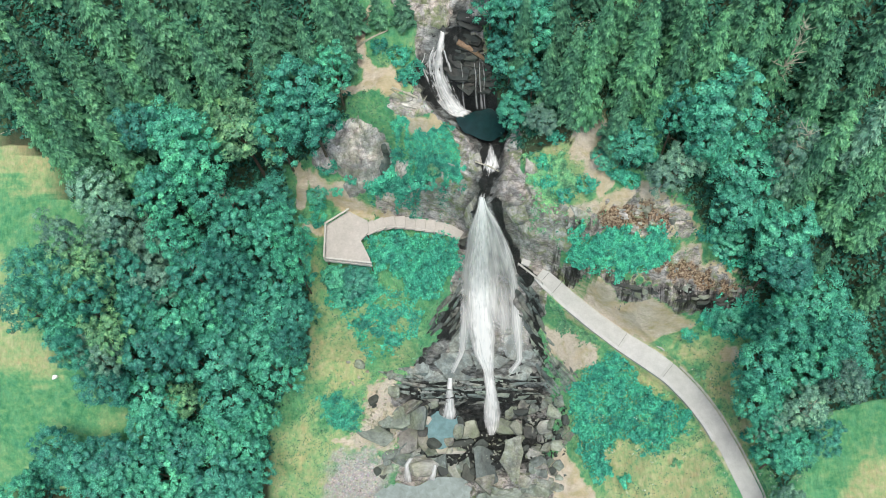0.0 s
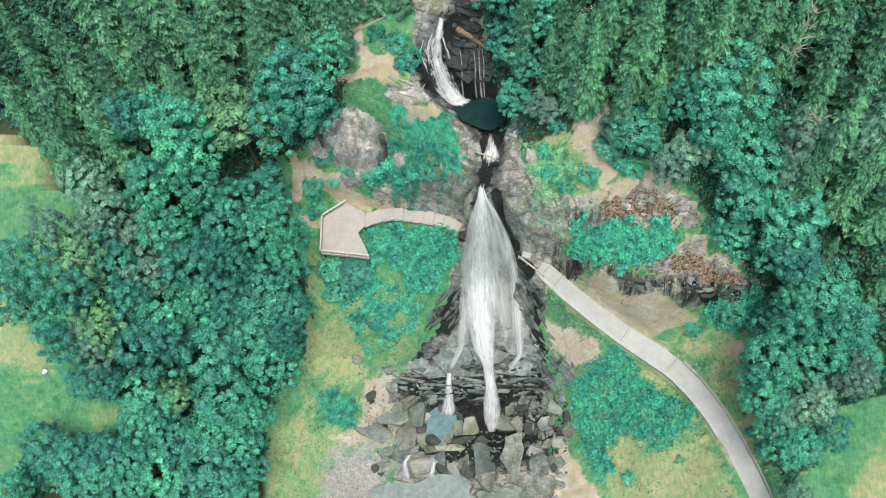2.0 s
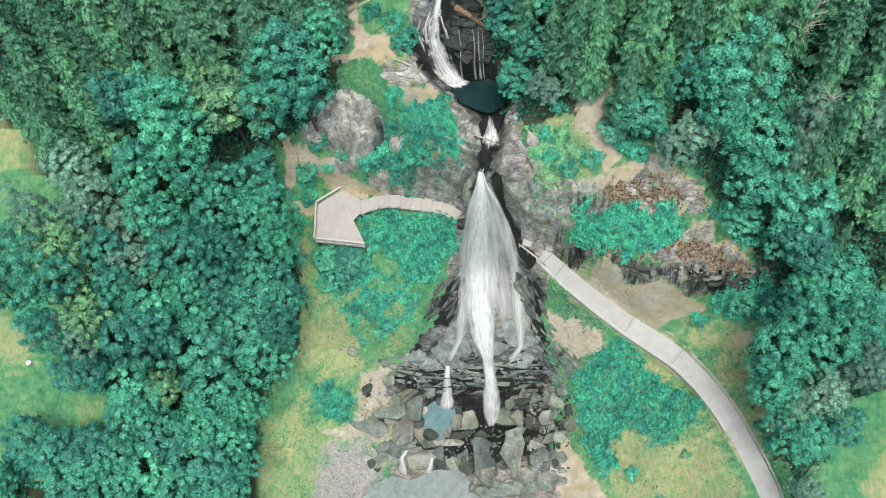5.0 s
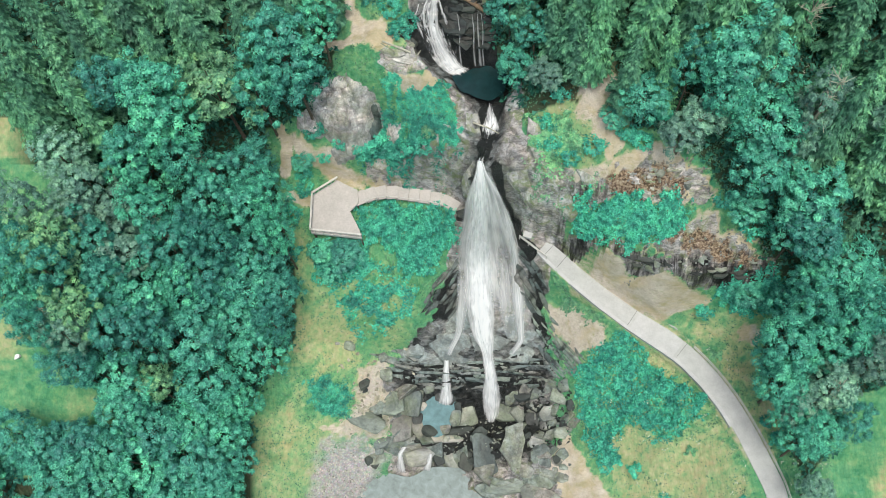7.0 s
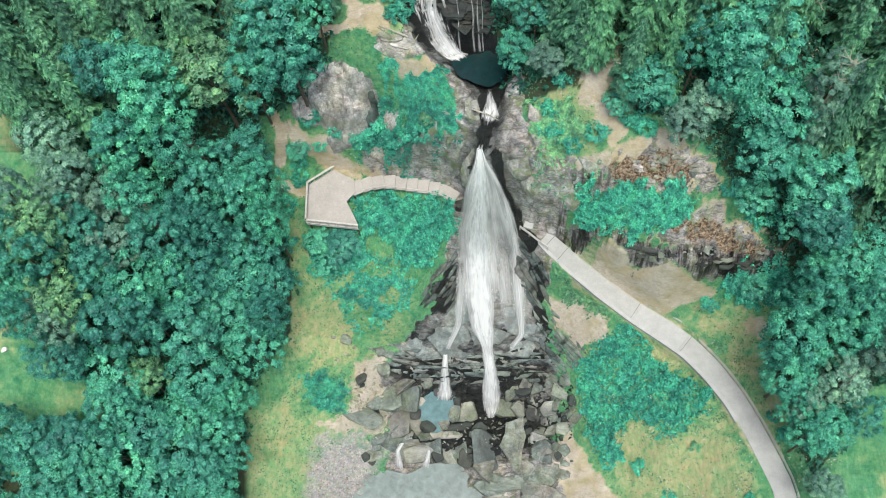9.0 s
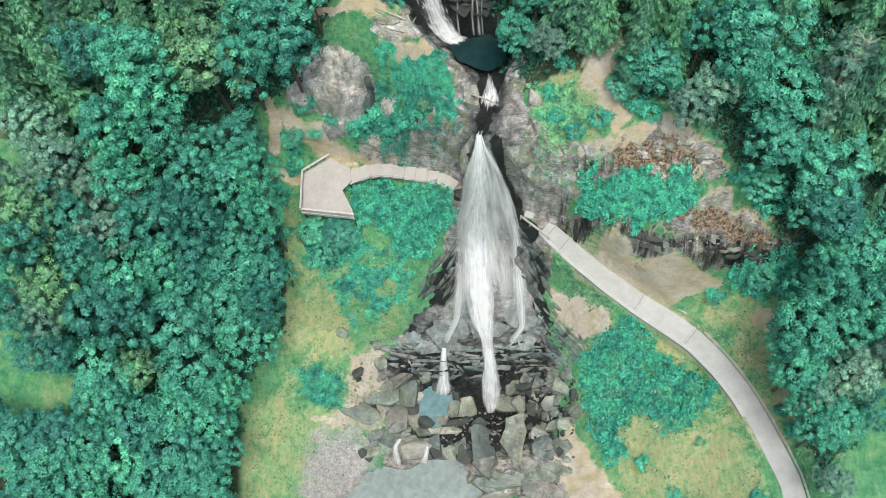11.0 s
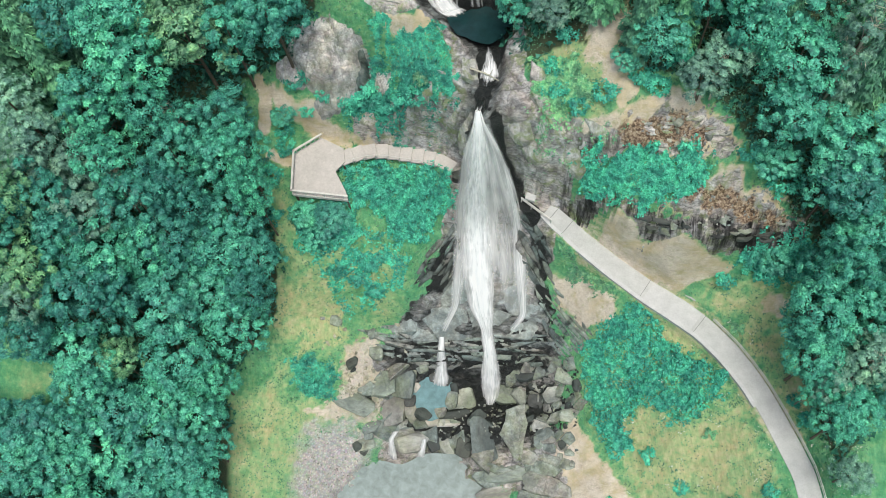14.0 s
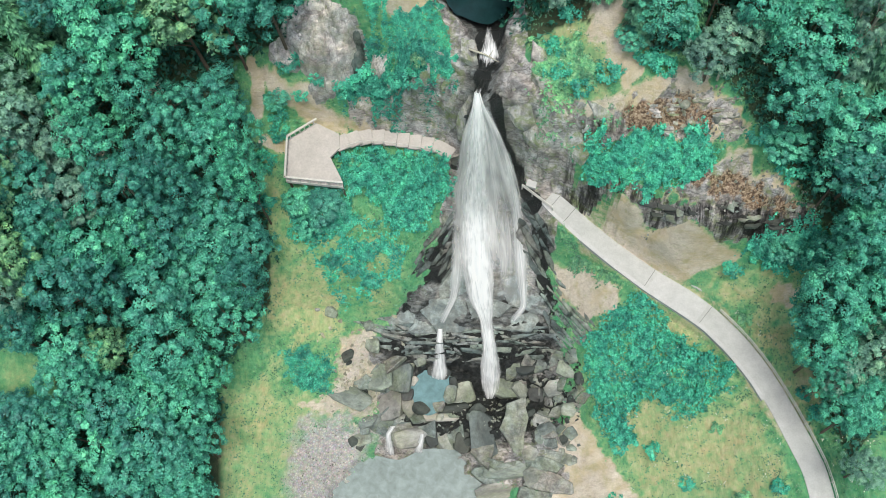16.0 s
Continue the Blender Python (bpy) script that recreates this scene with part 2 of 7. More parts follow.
def rock_colour(n, l, vec, dry=(0.56, 0.535, 0.53), dark=(0.24, 0.232, 0.23), cracks=0.55, seams=1.0):
    """Grey bedded schist with darker seams, lighter faces and some lichen."""
    beds = noise_tex(n, l, 1.0, 7, stretched(n, l, vec, (0.9, 1.0, 0.5), (8, -6, 12)), 0.7, 0.2)
    coarse = noise_tex(n, l, 0.45, 6, vec, 0.65, 0.4)
    c = ramp_node(n, l, beds, (0.37, dark), (0.45, tuple(0.65 * v for v in dry)), (0.55, dry), (0.67, tuple(1.4 * v for v in dry)))
    for scale, dark_at in ((0.42, 0.03), (1.3, 0.03)) if cracks else ():
        cell = n.new("ShaderNodeTexVoronoi")
        cell.feature = "DISTANCE_TO_EDGE"
        cell.inputs["Scale"].default_value = scale
        bent = n.new("ShaderNodeMix")
        bent.data_type = "VECTOR"
        bent.inputs[0].default_value = 0.5
        l.new(stretched(n, l, vec, (0.75, 1.5, 1.3), (0, 0, -8)), bent.inputs[4])
        wob = n.new("ShaderNodeTexNoise")
        wob.inputs["Scale"].default_value = 0.9
        wob.inputs["Detail"].default_value = 5
        l.new(vec, wob.inputs["Vector"])
        l.new(wob.outputs["Color"], bent.inputs[5])
        l.new(bent.outputs[1], cell.inputs["Vector"])
        c = mix_col(n, l, cracks, c, ramp_node(n, l, cell.outputs["Distance"], (0.0, (0.16, 0.16, 0.17)), (dark_at, (1.0, 1.0, 1.0))), "MULTIPLY")
    for grain, deep in (((0.32, 1.5, 1.5), 0.5 * seams), ((0.9, 3.4, 3.4), 0.22 * seams)) if seams else ():
        seam = noise_tex(n, l, 1.0, 5, stretched(n, l, vec, grain, (0, 0, -24)), 0.62, 0.5)
        c = mix_col(n, l, deep, c, ramp_node(n, l, seam, (0.43, (1.08, 1.07, 1.06)), (0.48, (0.22, 0.22, 0.23)), (0.51, (0.9, 0.9, 0.9)), (0.6, (1.05, 1.05, 1.05))), "MULTIPLY")
    warm = ramp_node(n, l, coarse, (0.42, (0.93, 0.98, 1.0)), (0.62, (1.05, 1.0, 0.94)))
    return mix_col(n, l, 1.0, c, warm, "MULTIPLY"), beds


def ground_material():
    m, n, l, p = material("ground", 0.9)
    vec = where_on_earth(n)
    za, zb = n.new("ShaderNodeAttribute"), n.new("ShaderNodeAttribute")
    za.attribute_name, zb.attribute_name = "zone_a", "zone_b"
    sa, sb = n.new("ShaderNodeSeparateColor"), n.new("ShaderNodeSeparateColor")
    l.new(za.outputs["Color"], sa.inputs[0]), l.new(zb.outputs["Color"], sb.inputs[0])
    rock, soil, dry = sa.outputs
    gravel, wet, forest = sb.outputs
    big = noise_tex(n, l, 0.28, 5, vec, 0.6, 0.5)
    mid = noise_tex(n, l, 1.3, 5, vec, 0.65)
    fine = noise_tex(n, l, 9.0, 4, vec, 0.7)
    blades = noise_tex(n, l, 3.2, 4, stretched(n, l, vec, (1.0, 0.16, 1.0), (0, 0, 14)), 0.7)
    green = ramp_node(n, l, mid, (0.3, (0.045, 0.25, 0.13)), (0.5, (0.11, 0.36, 0.17)), (0.7, (0.22, 0.44, 0.20)))
    teal = noise_tex(n, l, 0.5, 5, vec, 0.7, 0.6)
    green = mix_col(n, l, ramp_node(n, l, teal, (0.46, (0, 0, 0)), (0.66, (0.6, 0.6, 0.6))), green, ramp_node(n, l, fine, (0.3, (0.05, 0.30, 0.19)), (0.7, (0.12, 0.46, 0.30))))
    straw = ramp_node(n, l, mid, (0.3, (0.25, 0.45, 0.21)), (0.5, (0.43, 0.50, 0.26)), (0.72, (0.57, 0.53, 0.34)))
    ochre = noise_tex(n, l, 0.75, 6, vec, 0.72, 0.5)
    straw = mix_col(n, l, ramp_node(n, l, ochre, (0.5, (0, 0, 0)), (0.68, (0.75, 0.75, 0.75))), straw, (0.56, 0.46, 0.26))
    edge = math_node(n, l, "ADD", dry, math_node(n, l, "MULTIPLY", math_node(n, l, "SUBTRACT", math_node(n, l, "ADD", math_node(n, l, "MULTIPLY", big, 0.5), math_node(n, l, "MULTIPLY", teal, 0.5)), 0.5), 2.4))
    lime = ramp_node(n, l, mid, (0.3, (0.13, 0.41, 0.19)), (0.7, (0.30, 0.50, 0.24)))
    c = mix_col(n, l, ramp_node(n, l, edge, (0.0, (0, 0, 0)), (0.45, (1, 1, 1))), green, lime)
    c = mix_col(n, l, ramp_node(n, l, edge, (0.24, (0, 0, 0)), (0.78, (1, 1, 1))), c, straw)
    c = mix_col(n, l, 0.5, c, ramp_node(n, l, blades, (0.3, (0.55, 0.6, 0.55)), (0.7, (1.35, 1.3, 1.2))), "MULTIPLY")
    # leaf litter, its colour taken near black for the shade under the crowns
    shaded_litter = ramp_node(n, l, fine, (0.3, (0.015, 0.022, 0.014)), (0.55, (0.035, 0.045, 0.028)), (0.72, (0.09, 0.075, 0.045)))
    c = mix_col(n, l, forest, c, shaded_litter)
    earth = ramp_node(n, l, mid, (0.28, (0.55, 0.475, 0.39)), (0.48, (0.69, 0.615, 0.53)), (0.72, (0.77, 0.71, 0.63)))
    lines = noise_tex(n, l, 1.0, 5, stretched(n, l, vec, (0.5, 3.4, 3.4), (0, 0, -20)), 0.6, 0.3)
    earth = mix_col(n, l, 0.45, earth, ramp_node(n, l, lines, (0.36, (0.62, 0.58, 0.54)), (0.46, (1, 1, 1)), (0.58, (1.0, 1.0, 1.0)), (0.66, (1.15, 1.15, 1.15))), "MULTIPLY")
    earth = mix_col(n, l, 0.5, earth, ramp_node(n, l, fine, (0.3, (0.6, 0.6, 0.6)), (0.7, (1.25, 1.25, 1.25))), "MULTIPLY")
    earth = mix_col(n, l, ramp_node(n, l, noise_tex(n, l, 0.8, 6, vec, 0.75, 0.4), (0.52, (0, 0, 0)), (0.68, (0.6, 0.6, 0.6))), earth, (0.36, 0.37, 0.13))
    earth = mix_col(n, l, ramp_node(n, l, big, (0.40, (0.75, 0.75, 0.75)), (0.58, (0.1, 0.1, 0.1))), earth, ramp_node(n, l, ochre, (0.35, (0.40, 0.36, 0.18)), (0.6, (0.62, 0.51, 0.31))))
    edge = math_node(n, l, "ADD", soil, math_node(n, l, "MULTIPLY", math_node(n, l, "SUBTRACT", math_node(n, l, "ADD", math_node(n, l, "MULTIPLY", mid, 0.5), math_node(n, l, "MULTIPLY", teal, 0.5)), 0.5), 1.6))
    c = mix_col(n, l, ramp_node(n, l, edge, (0.18, (0, 0, 0)), (0.45, (0.7, 0.7, 0.7))), c, straw)
    c = mix_col(n, l, ramp_node(n, l, edge, (0.36, (0, 0, 0)), (0.72, (1, 1, 1))), c, earth)
    pebble = n.new("ShaderNodeTexVoronoi")
    pebble.inputs["Scale"].default_value = 4.5
    l.new(vec, pebble.inputs["Vector"])
    stones = mix_col(n, l, 0.6, ramp_node(n, l, mid, (0.3, (0.45, 0.42, 0.36)), (0.7, (0.62, 0.585, 0.52))), pebble.outputs["Color"], "SOFT_LIGHT")
    stones = mix_col(n, l, 0.85, stones, ramp_node(n, l, pebble.outputs["Distance"], (0.0, (1.2, 1.2, 1.2)), (0.5, (0.7, 0.7, 0.7))), "MULTIPLY")
    hsv = n.new("ShaderNodeHueSaturation")
    hsv.inputs["Saturation"].default_value = 0.4
    l.new(stones, hsv.inputs["Color"])
    c = mix_col(n, l, gravel, c, hsv.outputs[0])
    bare, beds = rock_colour(n, l, vec)
    moss = math_node(n, l, "MULTIPLY", ramp_node(n, l, noise_tex(n, l, 0.55, 7, vec, 0.72, 0.6), (0.50, (0, 0, 0)), (0.61, (0.8, 0.8, 0.8))), math_node(n, l, "SUBTRACT", 1.0, wet))
    bare = mix_col(n, l, moss, bare, ramp_node(n, l, fine, (0.3, (0.12, 0.17, 0.06)), (0.7, (0.30, 0.36, 0.16))))
    damp = noise_tex(n, l, 0.5, 5, stretched(n, l, vec, (0.7, 1.6, 1.2)), 0.6, 0.5)
    soaked = mix_col(n, l, 1.0, bare, ramp_node(n, l, damp, (0.38, (0.08, 0.088, 0.088)), (0.47, (0.36, 0.40, 0.40)), (0.66, (0.66, 0.72, 0.72))), "MULTIPLY")
    bare = mix_col(n, l, wet, bare, soaked)
    zc = n.new("ShaderNodeAttribute")
    zc.attribute_name = "zone_c"
    speckle = noise_tex(n, l, 3.2, 6, vec, 0.72, 0.3)
    iron = ramp_node(n, l, speckle, (0.36, (0.03, 0.02, 0.015)), (0.46, (0.15, 0.09, 0.055)), (0.56, (0.40, 0.30, 0.20)), (0.68, (0.60, 0.51, 0.39)))
    sc = n.new("ShaderNodeSeparateColor")
    l.new(zc.outputs["Color"], sc.inputs[0])
    # near-black rock; beside the fall it also paints the shade of the recesses
    black = ramp_node(n, l, math_node(n, l, "ADD", sc.outputs[1], math_node(n, l, "MULTIPLY", math_node(n, l, "SUBTRACT", beds, 0.5), 1.4)), (0.42, (0, 0, 0)), (0.6, (0.95, 0.95, 0.95)))
    bare = mix_col(n, l, black, bare, (0.013, 0.016, 0.016))
    runs = noise_tex(n, l, 1.0, 5, stretched(n, l, vec, (1.5, 0.16, 0.16)), 0.65, 0.3)
    drips = ramp_node(n, l, runs, (0.36, (0.05, 0.05, 0.052)), (0.47, (0.3, 0.3, 0.31)), (0.55, (0.85, 0.84, 0.84)), (0.70, (1.3, 1.28, 1.25)))
    bare = mix_col(n, l, sc.outputs[2], bare, mix_col(n, l, 1.0, bare, drips, "MULTIPLY"))
    crust = math_node(n, l, "ADD", sc.outputs[0], math_node(n, l, "MULTIPLY", math_node(n, l, "SUBTRACT", mid, 0.5), 1.6))
    edge = math_node(n, l, "ADD", rock, math_node(n, l, "MULTIPLY", math_node(n, l, "SUBTRACT", mid, 0.5), 0.7))
    show = ramp_node(n, l, edge, (0.40, (0, 0, 0)), (0.56, (1, 1, 1)))
    c = mix_col(n, l, show, c, bare)
    c = mix_col(n, l, ramp_node(n, l, crust, (0.4, (0, 0, 0)), (0.75, (0.9, 0.9, 0.9))), c, iron)
    l.new(c, p.inputs["Base Color"])
    shine = mix_col(n, l, wet, (0.9, 0.9, 0.9), (0.35, 0.35, 0.35))
    l.new(shine, p.inputs["Roughness"])
    tall = math_node(n, l, "ADD", math_node(n, l, "MULTIPLY", beds, 1.6), math_node(n, l, "ADD", fine, mid))
    bump(n, l, p, tall, 0.8, 0.25)
    return m


def leaf_material(name, low, high, hue=0.012, glow=0.07):
    """Leaves: colour varies from tree to tree and from leaf to leaf; some light comes through."""
    m, n, l, p = material(name, 0.5)
    p.inputs["Specular IOR Level"].default_value = 0.3
    geo, info = n.new("ShaderNodeNewGeometry"), n.new("ShaderNodeObjectInfo")
    c = ramp_node(n, l, geo.outputs["Random Per Island"], (0.0, low), (1.0, high))
    drift = noise_tex(n, l, 0.42, 3, where_on_earth(n), 0.6)
    c = mix_col(n, l, 1.0, c, ramp_node(n, l, drift, (0.3, (0.68, 0.72, 0.76)), (0.5, (1.0, 1.0, 1.0)), (0.7, (1.22, 1.14, 1.0))), "MULTIPLY")
    spray = noise_tex(n, l, 1.25, 3, where_on_earth(n), 0.6)
    c = mix_col(n, l, 1.0, c, ramp_node(n, l, spray, (0.36, (0.5, 0.54, 0.58)), (0.5, (1.0, 1.0, 1.0)), (0.64, (1.4, 1.32, 1.22))), "MULTIPLY")
    h = n.new("ShaderNodeHueSaturation")
    l.new(c, h.inputs["Color"])
    l.new(math_node(n, l, "ADD", math_node(n, l, "MULTIPLY", info.outputs["Random"], -2 * hue), 0.5 + hue), h.inputs["Hue"])
    l.new(math_node(n, l, "ADD", math_node(n, l, "MULTIPLY", info.outputs["Random"], 0.56), 0.66), h.inputs["Value"])
    l.new(h.outputs[0], p.inputs["Base Color"])
    t = n.new("ShaderNodeBsdfTranslucent")
    l.new(h.outputs[0], t.inputs["Color"])
    mx = n.new("ShaderNodeMixShader")
    mx.inputs[0].default_value = glow
    l.new(p.outputs[0], mx.inputs[1]), l.new(t.outputs[0], mx.inputs[2])
    l.new(mx.outputs[0], n["Material Output"].inputs["Surface"])
    return m


def mottled(name, a, b, scale=3.0, rough=0.85, depth=0.02, stretch=(1, 1, 1)):
    """A plain surface in two tones, with grain and a second, larger scale of stains."""
    m, n, l, p = material(name, rough)
    vec = stretched(n, l, where_on_earth(n), stretch)
    f = noise_tex(n, l, scale, 5, vec, 0.65)
    big = noise_tex(n, l, scale * 0.12, 4, vec, 0.6)
    c = ramp_node(n, l, f, (0.3, a), (0.7, b))
    c = mix_col(n, l, 1.0, c, ramp_node(n, l, big, (0.3, (0.88, 0.88, 0.88)), (0.7, (1.08, 1.08, 1.08))), "MULTIPLY")
    l.new(c, p.inputs["Base Color"])
    bump(n, l, p, f, 0.6, depth)
    return m


def stone_material(name, dry, dark, rough=0.8, cracks=0.0, vary=1.0, moss=0.0):
    m, n, l, p = material(name, rough)
    info = n.new("ShaderNodeObjectInfo")
    off = n.new("ShaderNodeVectorMath")
    l.new(place(n), off.inputs[0]), l.new(info.outputs["Location"], off.inputs[1])
    c, beds = rock_colour(n, l, off.outputs[0], dry, dark, cracks, 0.25 if moss else 0.0)
    tint = ramp_node(n, l, info.outputs["Random"], (0.0, (0.55, 0.62, 0.62)), (0.3, (0.80, 0.90, 0.88)), (0.55, (0.95, 1.04, 0.92)), (0.8, (1.0, 1.0, 1.0)), (1.0, (1.10, 1.02, 0.97)))
    c = mix_col(n, l, vary, c, tint, "MULTIPLY")
    speck = noise_tex(n, l, 9.0, 4, off.outputs[0], 0.7)
    c = mix_col(n, l, 0.6, c, ramp_node(n, l, speck, (0.3, (0.7, 0.7, 0.7)), (0.7, (1.2, 1.2, 1.2))), "MULTIPLY")
    if moss:
        green = ramp_node(n, l, noise_tex(n, l, 0.6, 7, off.outputs[0], 0.75, 0.6), (0.47, (0, 0, 0)), (0.6, (moss, moss, moss)))
        c = mix_col(n, l, green, c, ramp_node(n, l, speck, (0.3, (0.13, 0.18, 0.07)), (0.7, (0.30, 0.36, 0.16))))
        stain = ramp_node(n, l, noise_tex(n, l, 0.9, 7, stretched(n, l, off.outputs[0], (1.6, 0.8, 0.5)), 0.75, 0.8), (0.36, (0.2, 0.2, 0.21)), (0.47, (1.0, 1.0, 1.0)))
        c = mix_col(n, l, 0.45, c, stain, "MULTIPLY")
    l.new(c, p.inputs["Base Color"])
    bump(n, l, p, math_node(n, l, "ADD", beds, speck), 0.7, 0.12)
    return m


def pool_material(name, colour, rough=0.12):
    m, n, l, p = material(name, rough)
    vec = where_on_earth(n)
    f = noise_tex(n, l, 1.1, 4, vec, 0.6, 0.5)
    l.new(ramp_node(n, l, f, (0.3, tuple(0.75 * v for v in colour)), (0.7, tuple(1.2 * v for v in colour))), p.inputs["Base Color"])
    p.inputs["Specular IOR Level"].default_value = 0.5
    bump(n, l, p, noise_tex(n, l, 4.0, 4, vec, 0.6, 0.4), 0.25, 0.06)
    return m


def falling_water(name, cover=0.5, sharp=0.25, across=2.6, along=0.10, detail=3):
    """White falling water: long streaks, with gaps through which the rock shows."""
    m, n, l, p = material(name, 0.5)
    uv = n.new("ShaderNodeUVMap").outputs[0]
    v = stretched(n, l, uv, (across, along, 1))
    f = noise_tex(n, l, 1.0, detail, v, 0.5 if detail < 4 else 0.62, 1.1)
    g = noise_tex(n, l, 1.0, 3, stretched(n, l, uv, (across * 0.25, along * 1.6, 1)), 0.5, 0.3)
    s = math_node(n, l, "ADD", math_node(n, l, "MULTIPLY", f, 0.62), math_node(n, l, "MULTIPLY", g, 0.38))
    fade = n.new("ShaderNodeAttribute")
    fade.attribute_name = "body"
    s = math_node(n, l, "ADD", s, math_node(n, l, "MULTIPLY", math_node(n, l, "SUBTRACT", fade.outputs["Fac"], 0.5), 0.55))
    mr = n.new("ShaderNodeMapRange")
    mr.inputs[1].default_value, mr.inputs[2].default_value = 1 - cover - sharp, 1 - cover + sharp
    l.new(s, mr.inputs[0])
    white = ramp_node(n, l, f, (0.3, (0.86, 0.90, 0.92)), (0.6, (0.96, 0.97, 0.97)))
    l.new(white, p.inputs["Base Color"])
    through_it, clear = n.new("ShaderNodeBsdfTranslucent"), n.new("ShaderNodeBsdfTransparent")
    l.new(white, through_it.inputs["Color"])
    both, out = n.new("ShaderNodeMixShader"), n.new("ShaderNodeMixShader")
    both.inputs[0].default_value = 0.35
    l.new(p.outputs[0], both.inputs[1]), l.new(through_it.outputs[0], both.inputs[2])
    l.new(mr.outputs[0], out.inputs[0]), l.new(clear.outputs[0], out.inputs[1]), l.new(both.outputs[0], out.inputs[2])
    l.new(out.outputs[0], n["Material Output"].inputs["Surface"])
    return m


M_GROUND = ground_material()
M_LEAF = leaf_material("broad_leaf", (0.03, 0.235, 0.17), (0.125, 0.53, 0.385), 0.018)
M_LEAF_LIGHT = leaf_material("light_leaf", (0.12, 0.38, 0.20), (0.30, 0.60, 0.32))
M_LEAF_PALE = leaf_material("pale_willow_leaf", (0.11, 0.29, 0.215), (0.25, 0.47, 0.37))
M_NEEDLE = leaf_material("spruce_needle", (0.068, 0.24, 0.14), (0.185, 0.47, 0.275), 0.012, 0.08)
M_BUSH = leaf_material("shrub_leaf", (0.025, 0.265, 0.185), (0.10, 0.57, 0.41), 0.008)
# undergrowth leaves with the shade between the crowns put into their colour
M_UNDER_SHADED = leaf_material("shaded_undergrowth_leaf", (0.012, 0.085, 0.06), (0.05, 0.22, 0.155), 0.005)
M_HERB = leaf_material("meadow_herb", (0.09, 0.37, 0.20), (0.28, 0.55, 0.30), 0.01)
M_BLOSSOM = mottled("pale_blossom", (0.62, 0.66, 0.55), (0.8, 0.8, 0.7), 8)

M_BARK = mottled("bark", (0.07, 0.055, 0.04), (0.17, 0.14, 0.11), 6, 0.9, 0.04)
M_DEADWOOD = mottled("dead_wood", (0.36, 0.36, 0.28), (0.55, 0.54, 0.44), 6, 0.9, 0.02)
M_ASPHALT = mottled("worn_asphalt", (0.40, 0.408, 0.398), (0.48, 0.489, 0.478), 7, 0.9, 0.004)
M_CONCRETE = mottled("pale_concrete", (0.43, 0.436, 0.436), (0.51, 0.516, 0.511), 6, 0.85, 0.004)
M_PLANK = mottled("weathered_plank", (0.42, 0.395, 0.375), (0.52, 0.49, 0.465), 5, 0.85, 0.004)
M_DARKGAP = mottled("dark_joint", (0.10, 0.10, 0.10), (0.17, 0.17, 0.16), 5)
M_BROWNWOOD = mottled("brown_wood", (0.18, 0.12, 0.08), (0.34, 0.24, 0.16), 5)
M_RAIL = mottled("grey_rail", (0.50, 0.49, 0.46), (0.62, 0.61, 0.58), 5, 0.6, 0.005)
M_STONE = stone_material("boulder_stone", (0.33, 0.335, 0.32), (0.16, 0.163, 0.156), 0.75, 0.0, 1.0, 0.3)
M_WETSTONE = stone_material("wet_ledge_stone", (0.062, 0.068, 0.066), (0.014, 0.016, 0.016), 0.45)
M_LEDGE = stone_material("ledge_stone", (0.30, 0.33, 0.325), (0.19, 0.208, 0.205), 0.5, 0.25, 0.35)
M_BED = stone_material("bedded_stone", (0.29, 0.315, 0.305), (0.05, 0.055, 0.055), 0.5, 0.0, 0.9)
M_POOL = pool_material("plunge_pool_water", (0.13, 0.24, 0.255))
M_LOWPOOL = pool_material("milky_pool_water", (0.215, 0.27, 0.262), 0.2)
M_DEEP = pool_material("dark_pool_water", (0.010, 0.034, 0.036), 0.1)
M_KNOB = stone_material("worn_crag_stone", (0.60, 0.565, 0.565), (0.30, 0.285, 0.285), 0.85, 0.3, 0.2, 0.3)
M_CRAG = stone_material("crag_stone", (0.58, 0.55, 0.54), (0.30, 0.29, 0.285), 0.85, 0.22, 0.5, 0.8)
M_TANSTONE = stone_material("tan_bank_stone", (0.50, 0.45, 0.385), (0.27, 0.24, 0.20))
M_WHITESTONE = mottled("bleached_stone", (0.74, 0.74, 0.72), (0.85, 0.85, 0.82), 2, 0.8, 0.01)
M_FALL = falling_water("falling_water", 0.56, 0.24, 2.0, 0.3, 6)
M_TUMBLE = falling_water("tumbling_water", 0.48, 0.13, 2.4, 0.55, 6)
M_DARKBED = stone_material("dark_bed_stone", (0.17, 0.185, 0.18), (0.03, 0.033, 0.033), 0.5, 0.0, 0.9)
M_VEIL = falling_water("water_veil", 0.47, 0.30, 2.6, 0.13, 5)
# ---- helpers for building ----
def mesh_from(name, verts, faces, material, smooth=False):
    me = bpy.data.meshes.new(name)
    me.from_pydata([tuple(v) for v in verts], [], [tuple(f) for f in faces])
    me.materials.append(material)
    if smooth:
        me.polygons.foreach_set("use_smooth", [True] * len(me.polygons))
    me.update()
    return me


def facets(name, v, material):
    """A mesh of loose triangles from an array (count, 3, 3)."""
    count = len(v)
    me = bpy.data.meshes.new(name)
    me.vertices.add(count * 3), me.loops.add(count * 3), me.polygons.add(count)
    me.vertices.foreach_set("co", np.ascontiguousarray(v).reshape(-1))
    me.loops.foreach_set("vertex_index", np.arange(count * 3, dtype=np.int32))
    me.polygons.foreach_set("loop_start", np.arange(0, count * 3, 3, dtype=np.int32))
    me.materials.append(material)
    me.update(calc_edges=True)
    me.validate()
    return me


